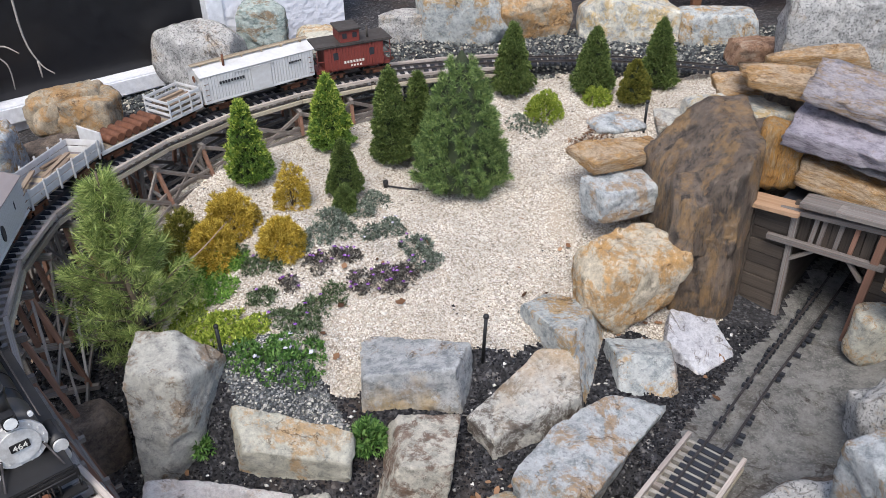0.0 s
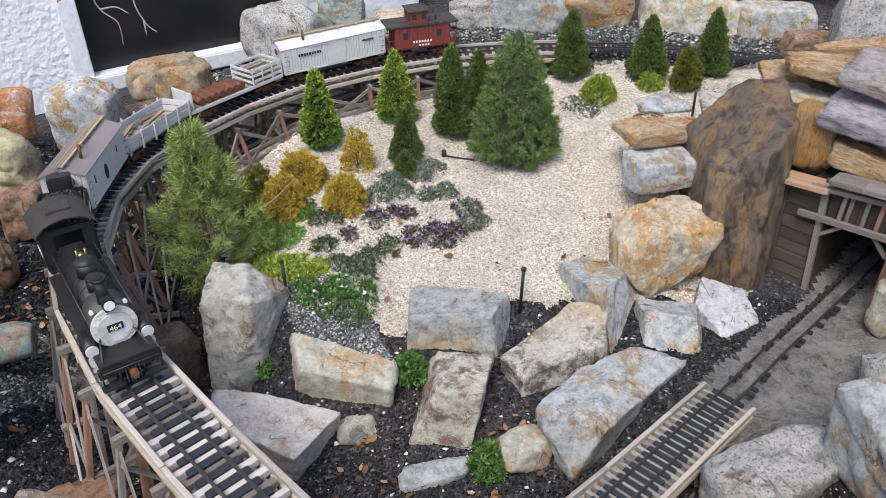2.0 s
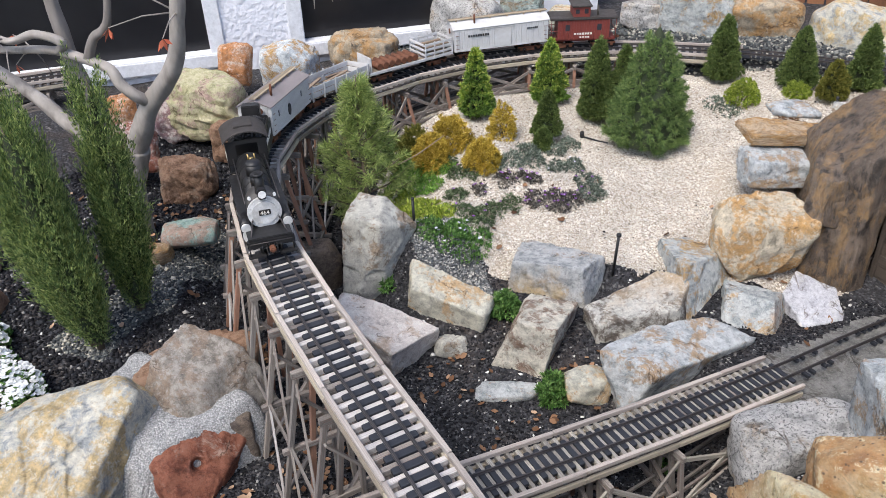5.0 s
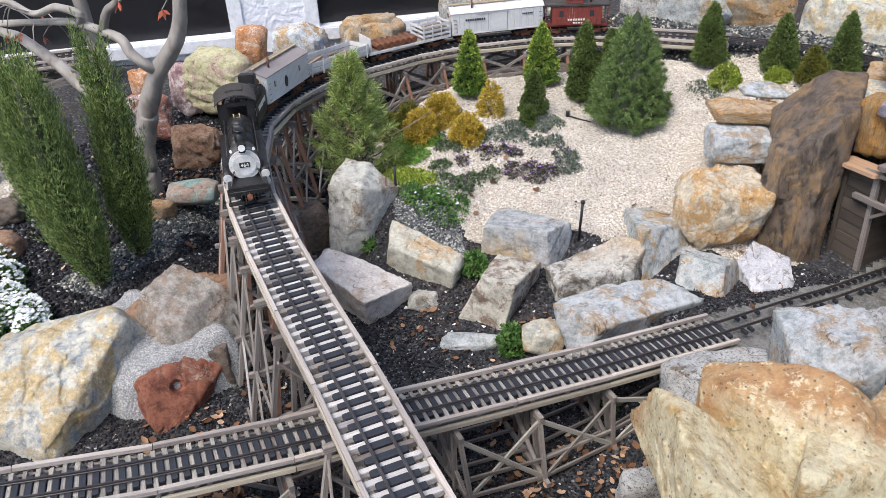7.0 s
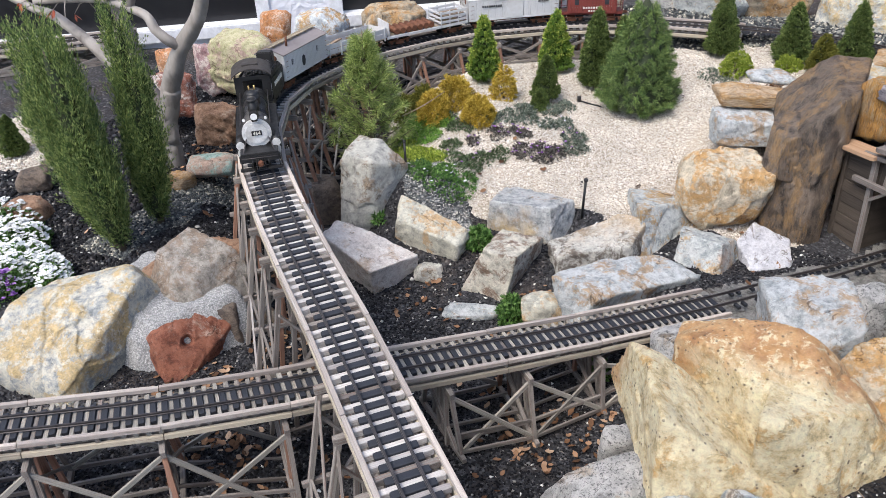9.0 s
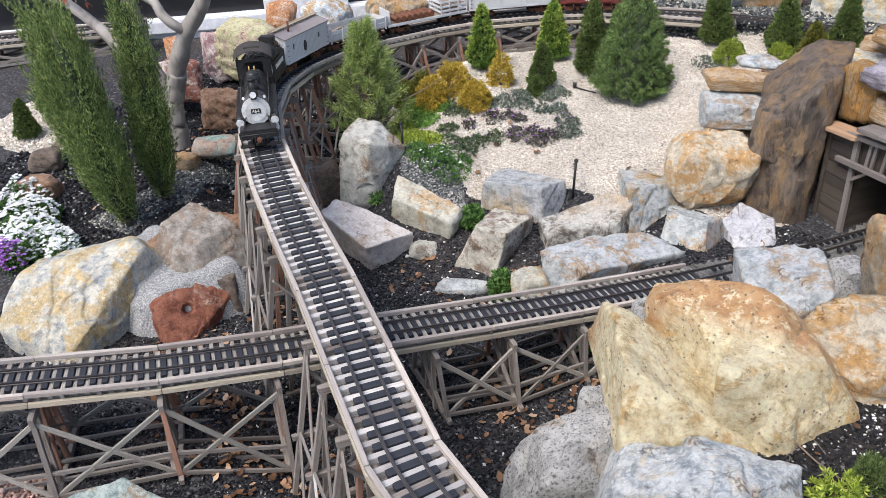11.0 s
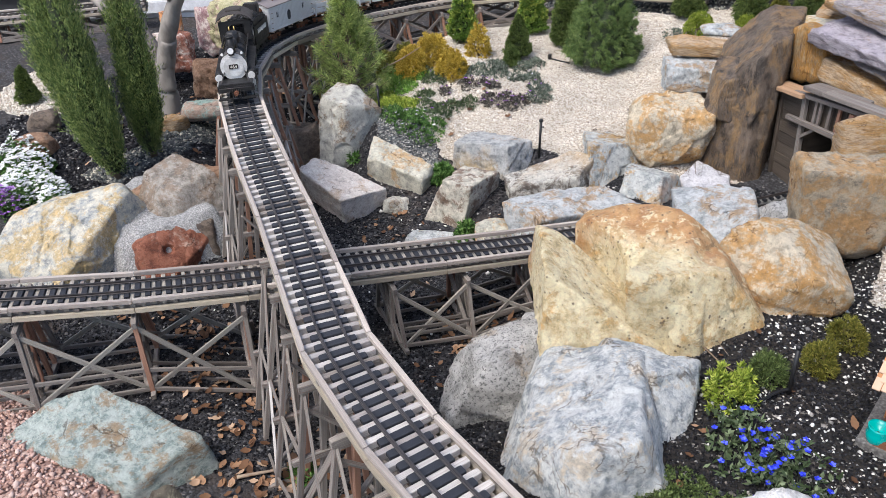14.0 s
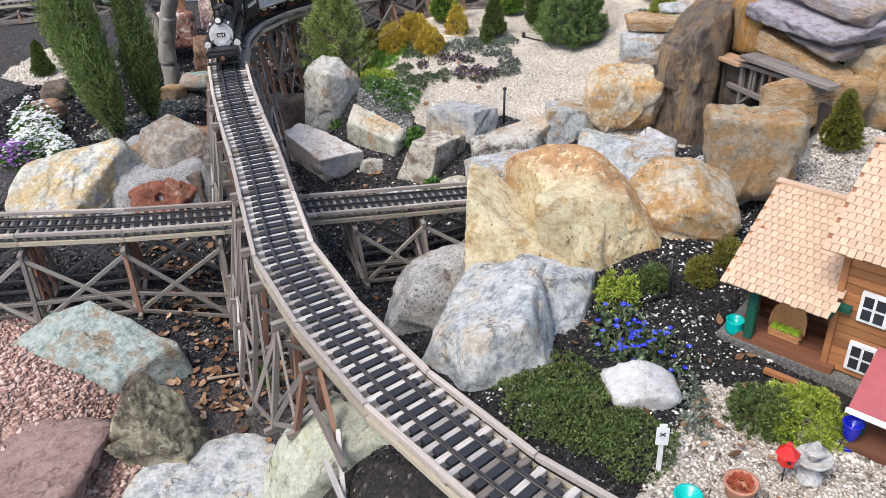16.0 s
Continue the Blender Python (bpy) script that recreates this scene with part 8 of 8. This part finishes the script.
WHITEPAINT = plain("white_paint", (0.8, 0.8, 0.8), 0.5)
REDROOF = plain("red_roof_paint", (0.33, 0.06, 0.07), 0.6, 0, (0.25, 0.06, 0.07), 30)
MAROON = plain("maroon_paint", (0.2, 0.01, 0.025), 0.5)
TEALPAINT = plain("teal_glaze", (0.0, 0.42, 0.38), 0.25, 0, (0.01, 0.36, 0.33))
BLUEPAINT = plain("blue_glaze", (0.01, 0.02, 0.45), 0.25)
REDPAINT = plain("red_glaze", (0.65, 0.02, 0.015), 0.3)
TERRA = plain("terracotta", (0.42, 0.2, 0.13), 0.8)
WICKER = wood("wicker", (0.42, 0.2, 0.08), (0.58, 0.3, 0.13), None, (20, 20, 20), 3)
CUSHION = plain("lime_cushion", (0.35, 0.5, 0.04), 0.8, 0, (0.25, 0.4, 0.03), 60)
GREYSLAB = granular("grey_cement", [(0, (0.13, 0.125, 0.12)), (1, (0.22, 0.215, 0.2))], 0.005, depth=0.001)

mini = thing("miniature_house", (1.28, 0.30, 0.385), "small wooden cottage with pinkish shingle roofs and a porch", "miniature house", rz=-10)


def hb(name, c, s, mat, label="", bevel=0.001, rot=None):
    return boxpart(name, c, s, mat, mini, bevel, label, rot)


SHINGLES = {}


def roof(u0, u1, v0, z0, v1, z1, step_u, step_v, seed, label):
    """A sloping deck laid with courses of separate shingles."""
    r = random.Random(seed)
    ln = math.hypot(v1 - v0, z1 - z0)
    rot = Matrix.Rotation(math.atan2(z1 - z0, v1 - v0), 4, "X")
    deck = hb("roof_deck", ((u0 + u1) / 2, (v0 + v1) / 2, (z0 + z1) / 2), (u1 - u0, ln, 0.006), CEDAR, label, 0, rot)
    if step_u not in SHINGLES:
        bm = bmesh.new()
        block(bm, (0, 0, 0), (step_u - 0.0012, step_v * 1.5, 0.0028), 0.0004)
        SHINGLES[step_u] = bm_mesh("shingle", bm, SHINGLE)
    rows = int(ln / step_v)
    for i in range(rows):
        k = (i + 0.5) / rows
        n = int((u1 - u0) / step_u)
        for j in range(n + 1):
            u = u0 + (j + 0.5 * (i % 2)) * step_u
            if u > u1 - step_u * 0.3:
                continue
            ob = new("shingle", SHINGLES[step_u])
            ob.parent = deck
            m = Matrix.Translation((u + step_u / 2, v0 + (v1 - v0) * k, z0 + (z1 - z0) * k)) @ rot @ Matrix.Translation((0, r.uniform(-0.0012, 0.0012), 0.0052)) @ Matrix.Rotation(-0.06 + r.uniform(-0.015, 0.015), 4, "X")
            ob.matrix_basis = m
    return deck


hb("foundation", (0.20, 0.12, 0.008), (0.46, 0.27, 0.03), GREYSLAB)
hb("porch_floor", (0.095, 0.055, 0.028), (0.20, 0.13, 0.012), DARK_CEDAR)
for k in range(6):
    hb("porch_board", (0.095, 0.0 + 0.02 * k, 0.0352), (0.20, 0.018, 0.003), DARK_CEDAR, "", 0.0005)
hb("porch_back_wall", (0.095, 0.125, 0.1), (0.2, 0.008, 0.14), DARK_CEDAR)
hb("porch_side_wall", (0.0, 0.09, 0.1), (0.006, 0.07, 0.14), DARK_CEDAR)
hb("porch_post", (0.03, -0.002, 0.105), (0.018, 0.018, 0.145), GREENPOST, "dark green porch post")
hb("porch_beam", (0.095, -0.002, 0.172), (0.21, 0.014, 0.012), GREENPOST)
for k in range(3):
    hb("rafter_end", (0.12 + 0.028 * k, -0.02, 0.168), (0.007, 0.03, 0.01), GREENPOST)
roof(-0.025, 0.175, -0.045, 0.168, 0.175, 0.285, 0.0135, 0.0155, 1, "porch roof of pinkish shingles")
roof(-0.025, 0.175, 0.37, 0.168, 0.178, 0.285, 0.0135, 0.0155, 2, "rear roof of pinkish shingles")
hb("ridge_cap", (0.075, 0.176, 0.292), (0.205, 0.016, 0.006), SHINGLE)
hb("gable_wall", (-0.005, 0.17, 0.13), (0.008, 0.2, 0.22), CEDAR)
# taller wing
for k in range(16):
    hb("siding_board", (0.37, 0.012 - 0.0004 * (k % 2), 0.035 + 0.0175 * k), (0.40, 0.008, 0.0165), CEDAR, "", 0.0012)
    hb("side_board", (0.172 + 0.0004 * (k % 2), 0.14, 0.035 + 0.0175 * k), (0.008, 0.26, 0.0165), CEDAR, "", 0.0012)
hb("corner_trim", (0.174, 0.008, 0.165), (0.012, 0.012, 0.29), CEDAR)
hb("rear_wall", (0.37, 0.27, 0.16), (0.40, 0.008, 0.28), CEDAR)
roof(0.14, 0.60, -0.04, 0.30, 0.15, 0.425, 0.0135, 0.0155, 3, "upper roof of pinkish shingles")
roof(0.14, 0.60, 0.34, 0.30, 0.152, 0.425, 0.0135, 0.0155, 4, "upper rear roof of pinkish shingles")
hb("ridge_cap", (0.37, 0.151, 0.433), (0.47, 0.016, 0.006), SHINGLE)
hb("gable_wall", (0.18, 0.15, 0.33), (0.008, 0.16, 0.09), CEDAR)
hb("dormer", (0.30, 0.02, 0.36), (0.11, 0.08, 0.085), MAROON, "maroon dormer with white trim", 0.002)
hb("dormer_trim", (0.25, -0.022, 0.365), (0.012, 0.006, 0.08), WHITEPAINT)
hb("dormer_window", (0.30, -0.022, 0.365), (0.05, 0.004, 0.055), WHITEPAINT)
for u, z in ((0.235, 0.075), (0.235, 0.185)):
    fr_ = hb("window_frame", (u, 0.004, z), (0.05, 0.008, 0.062), WHITEPAINT, "white four-pane window frame")
    for du in (-0.0105, 0.0105):
        for dz in (-0.0135, 0.0135):
            ob = boxpart("window_pane", (u + du, -0.0006, z + dz), (0.016, 0.002, 0.021), TIE, mini, 0)
rot = Matrix.Rotation(radians(28), 4, "X")
hb("entry_roof", (0.33, -0.10, 0.115), (0.13, 0.13, 0.008), REDROOF, "faded red entry roof", 0.001, rot)
hb("entry_trim", (0.33, -0.158, 0.086), (0.135, 0.006, 0.01), WHITEPAINT)
hb("entry_post", (0.285, -0.12, 0.06), (0.016, 0.016, 0.09), GREENPOST)
hb("entry_floor", (0.35, -0.09, 0.012), (0.16, 0.14, 0.012), DARK_CEDAR)
hb("step_rail", (0.16, -0.06, 0.016), (0.14, 0.012, 0.01), CEDAR)


def turned(name, profile, mat, parent, seg=24, label="", smooth=True):
    """A lathed shape from (radius, height) pairs."""
    vs, fs = [], []
    for r_, z_ in profile:
        for k in range(seg):
            a = math.tau * k / seg
            vs.append((r_ * math.cos(a), r_ * math.sin(a), z_))
    for i in range(len(profile) - 1):
        for k in range(seg):
            fs.append((i * seg + k, i * seg + (k + 1) % seg, (i + 1) * seg + (k + 1) % seg, (i + 1) * seg + k))
    fs.append(tuple(range(seg - 1, -1, -1)))
    return local(name, mesh_of(name, vs, fs, mat, smooth), parent, None, label)


pot = thing("glazed_pot", (1.278, 0.305, 0.405), "round teal glazed pot at the porch end", "pot")
turned("pot_body", [(0.012, 0), (0.017, 0.008), (0.019, 0.02), (0.0165, 0.031), (0.0185, 0.036), (0.016, 0.036), (0.014, 0.028), (0.003, 0.022)], TEALPAINT, pot)
bench = thing("wicker_bench", (1.372, 0.318, 0.4215), "orange wicker bench with lime-green cushion on the porch", "bench", rz=-10)
vs, fs = [], []
for i in range(13):
    a = math.pi * i / 12
    for dz, rr in ((0.012, 1), (0.05 * math.sin(a) ** 0.6 + 0.022, 1.06)):
        vs.append((0.034 * rr * math.cos(a), 0.02 * rr * math.sin(a), dz))
        vs.append((0.031 * rr * math.cos(a), 0.017 * rr * math.sin(a), dz))
for i in range(12):
    b = i * 4
    fs += [(b, b + 4, b + 6, b + 2), (b + 1, b + 3, b + 7, b + 5), (b + 2, b + 6, b + 7, b + 3), (b, b + 1, b + 5, b + 4)]
local("backrest", mesh_of("backrest", vs, fs, WICKER), bench)
boxpart("seat", (0, 0.004, 0.011), (0.066, 0.03, 0.008), WICKER, bench, 0.003)
boxpart("apron", (0, -0.01, 0.005), (0.062, 0.003, 0.01), WICKER, bench)
for k in range(4):
    boxpart("cushion", (-0.022 + 0.0145 * k, 0.0, 0.019), (0.014, 0.022, 0.009), CUSHION, bench, 0.003)
for sx in (-1, 1):
    boxpart("leg", (sx * 0.029, -0.008, 0.004), (0.005, 0.005, 0.009), WICKER, bench)

sign = thing("garden_sign", (1.275, -0.14, gz(1.275, -0.14)), "small white arrow-shaped plant marker stuck in moss", "sign", rz=25)
boxpart("stake", (0, 0, 0.035), (0.008, 0.004, 0.075), WHITEPAINT, sign, 0.0006)
boxpart("board", (0, -0.003, 0.088), (0.02, 0.004, 0.036), WHITEPAINT, sign, 0.0008)
boxpart("finial", (0, -0.003, 0.109), (0.012, 0.004, 0.01), WHITEPAINT, sign, 0.001, rot=None)
bars_ = bmesh.new()
block(bars_, (0, -0.0056, 0.094), (0.011, 0.001, 0.0015), 0, Matrix.Rotation(0.7, 4, "Y"))
block(bars_, (0, -0.0056, 0.094), (0.011, 0.001, 0.0015), 0, Matrix.Rotation(-0.7, 4, "Y"))
part("cross_mark", bars_, TIE, sign)

bath = thing("bird_bath", (1.487, -0.005, gz(1.487, -0.005)), "small white stone birdbath fountain", "birdbath")
turned("pedestal", [(0.021, 0), (0.02, 0.008), (0.012, 0.014), (0.0085, 0.024), (0.011, 0.034), (0.014, 0.04)], PUREWHITE[0], bath)
turned("bowl", [(0.01, 0.036), (0.026, 0.045), (0.03, 0.052), (0.028, 0.053), (0.02, 0.048), (0.004, 0.046)], PUREWHITE[0], bath)
turned("finial", [(0.008, 0.046), (0.006, 0.054), (0.016, 0.064), (0.017, 0.067), (0.007, 0.068), (0.008, 0.076), (0.004, 0.084), (0.001, 0.088)], PUREWHITE[0], bath)
urn = thing("blue_urn", (1.528, 0.105, gz(1.528, 0.105)), "shiny cobalt-blue urn on white pebbles", "urn")
turned("urn_body", [(0.014, 0), (0.014, 0.006), (0.007, 0.012), (0.006, 0.018), (0.012, 0.028), (0.015, 0.044), (0.014, 0.052), (0.018, 0.058), (0.015, 0.058), (0.011, 0.05), (0.002, 0.044)], BLUEPAINT, urn)
lantern = thing("red_lantern", (1.45, -0.03, gz(1.45, -0.03)), "small red birdhouse lantern on a thin stake", "lantern", rz=20)
tube("stake", 0.0012, (0, 0, 0), (0, 0, 0.05), TIE, lantern, 8)
turned("lantern_body", [(0.011, 0.042), (0.015, 0.046), (0.0155, 0.064), (0.02, 0.065), (0.012, 0.074), (0.004, 0.082), (0.005, 0.087), (0.001, 0.09)], REDPAINT, lantern, 6, "", False)
for a in range(3):
    th = a * 2.1 - 1.5
    tube("opening", 0.003, (0.0125 * math.cos(th), 0.0125 * math.sin(th), 0.057), (0.0155 * math.cos(th), 0.0155 * math.sin(th), 0.057), TIE, lantern, 10)
jar = thing("terracotta_pot", (1.398, -0.10, gz(1.398, -0.10)), "weathered terracotta pot with red petals", "pot")
turned("pot_body", [(0.018, 0), (0.022, 0.008), (0.026, 0.028), (0.028, 0.034), (0.024, 0.034), (0.021, 0.026), (0.003, 0.022)], TERRA, jar)
rr = np.random.default_rng(77)
v, f = tufts(np.array([(0.012 * math.cos(a), 0.012 * math.sin(a), 0.024) for a in np.arange(9) * 0.7]), unit(np.column_stack([np.cos(np.arange(9) * 0.7), np.sin(np.arange(9) * 0.7), np.full(9, 1.2)])), 7, 0.016, 0.009, 0.7, rr)
local("red_flower", fast_mesh("red_flower", v, f, RED_LEAF), jar, None, "dull red petals")
ring = thing("green_pot", (1.335, -0.175, gz(1.335, -0.175)), "small green glazed pot", "pot")
turned("pot_body", [(0.016, 0), (0.02, 0.02), (0.023, 0.03), (0.02, 0.03), (0.016, 0.02), (0.003, 0.016)], TEALPAINT, ring)


# ---- stakes, drip lines and other small things ----
BLACKPLASTIC = plain("black_plastic", (0.012, 0.012, 0.013), 0.45)


def stake(x, y, h, label, head=0.008, name="garden_stake", lean=0.0):
    e = thing(name, (x, y, gz(x, y)), label, "stake", "black irrigation stakes")
    tube("rod", 0.0045, (0, 0, -0.02), (lean, 0, h), BLACKPLASTIC, e, 10)
    bm = bmesh.new()
    bmesh.ops.create_uvsphere(bm, u_segments=12, v_segments=8, radius=head, matrix=Matrix.Translation((lean, 0, h)))
    part("head", bm, BLACKPLASTIC, e, "", True)
    return e


stake(0.075, 1.545, 0.145, "slim black sprinkler stake in white gravel", lean=0.008)
stake(-0.535, 1.43, 0.12, "slim black sprinkler stake beside a boulder", 0.006)
stake(0.656, 2.50, 0.11, "black stake with a blue cap behind the ledge", 0.007)
stake(1.125, 0.36, 0.11, "slim black sprinkler stake in black soil", 0.006)


def hose(name, pts, r, label):
    v, f = stem_tube(curve_points(pts, 8), [r] * ((len(pts) - 1) * 8 + 1), 8)
    return tagged(new(name, mesh_of(name, v, f, BLACKPLASTIC, True)), label, "hose")


def on_ground(pts, dz=0.004):
    return [(x, y, gz(x, y) + dz) for x, y in pts]


hose("drip_emitter", on_ground([(-0.205, 2.265), (-0.19, 2.262), (-0.14, 2.245), (-0.10, 2.235)], 0.006), 0.003, "short black drip line on white gravel")
hose("drip_hose", on_ground([(1.02, 0.19), (1.05, 0.24), (1.10, 0.33), (1.125, 0.36)], 0.012), 0.003, "thin black drip hose over soil")
em = thing("sprinkler", (-0.205, 2.268, gz(-0.205, 2.268)), "small black sprinkler cap on white gravel", "sprinkler")
tube("cap", 0.008, (0, 0, 0), (0, 0, 0.022), BLACKPLASTIC, em, 12)


def twig(pts, r, label, mat=LOAD):
    q = curve_points(pts, 6)
    v, f = stem_tube(q, list(np.linspace(r, r * 0.4, len(q))), 6)
    return tagged(new("twig", mesh_of("twig", v, f, mat, True)), label, "twig", "fallen twigs")


twig(on_ground([(0.89, 0.47), (0.94, 0.44), (0.99, 0.40), (1.03, 0.37)], 0.01), 0.0025, "thin dry twig on black soil")
twig(on_ground([(0.9, 0.49), (0.96, 0.46), (1.0, 0.42)], 0.012), 0.0011, "thin dry twig on black soil")
twig([(-0.72, 1.72, 0.33), (-0.66, 1.77, 0.36), (-0.60, 1.85, 0.40)], 0.003, "bare grey twig among the shrubs")
twig(on_ground([(0.10, -0.10), (0.15, -0.05), (0.19, -0.01)], 0.012), 0.005, "broken grey stick among dead leaves")

# loose boards by the end of the low trestle
for a, b, w in (((0.60, 1.13, 0.11), (0.74, 1.07, 0.09), 0.04), ((0.56, 1.08, 0.07), (0.68, 1.02, 0.05), 0.05)):
    e = thing("loose_board", (a[0], a[1], a[2] - 0.006), "weathered grey board wedged at the trestle end", "board")
    beam("plank", a, b, w, 0.012, OLD_WOOD, e)
# props leaning on the boulder under the trestle
prop = thing("leaning_props", (0.72, -0.32, 0.2), "loose weathered props leaning under the high trestle", "timber")
beam("prop", (0.60, -0.20, 0.50), (0.735, -0.31, 0.36), 0.009, 0.011, RED_WOOD, prop)
beam("prop", (0.73, -0.30, 0.40), (0.86, -0.46, 0.24), 0.009, 0.011, PALE_WOOD, prop)
beam("prop", (0.60, -0.24, 0.40), (0.79, -0.36, 0.385), 0.010, 0.014, OLD_WOOD, prop)
beam("prop", (0.73, -0.345, 0.36), (0.93, -0.47, 0.30), 0.010, 0.014, PALE_WOOD, prop)

# far track behind the tree
far = thing("far_trestle", (-2.75, 1.52, 0.28), "far weathered trestle beside the house wall", "trestle")
FARL = Line([(-3.4, 1.0), (-2.9, 1.45), (-2.55, 1.75), (-2.3, 1.98)], lambda x, y: 0.40)
track(FARL, 0.05, FARL.length - 0.05, far, step=0.03)
trestle(FARL, (0.1, FARL.length - 0.1), far, 0.2, 300)

# flagstone and rubble in the pink gravel
rock("flagstone", (0.0, -0.53, 0.13), (0.32, 0.26, 0.05), 30, REDFLAG, seed=301, p=14, label="flat red-brown flagstone in pink gravel", label_name="flagstone")
SPILL = granular("mortar_grit", [(0, (0.3, 0.31, 0.315)), (0.5, (0.46, 0.465, 0.465)), (1, (0.64, 0.64, 0.635))], 0.0035, depth=0.003)
cut_stone((-0.76, 0.40, 0.14), (SPILL, "gritty grey mortar bank between the boulders"), 302, ((0.78, -0.45, 0.4, 0.085), (0.93, -0.31, 0.21, 0.125), (0.0, -0.96, 0.29, 0.083), (-1.0, 0.0, 0.0, 0.19), (0.0, 1.0, 0.0, 0.22), (0.0, 0.0, -1.0, 0.16), (0.1, -0.1, 0.98, 0.125), (0.3, -0.55, 0.78, 0.105)), rough=0.08, p=30)
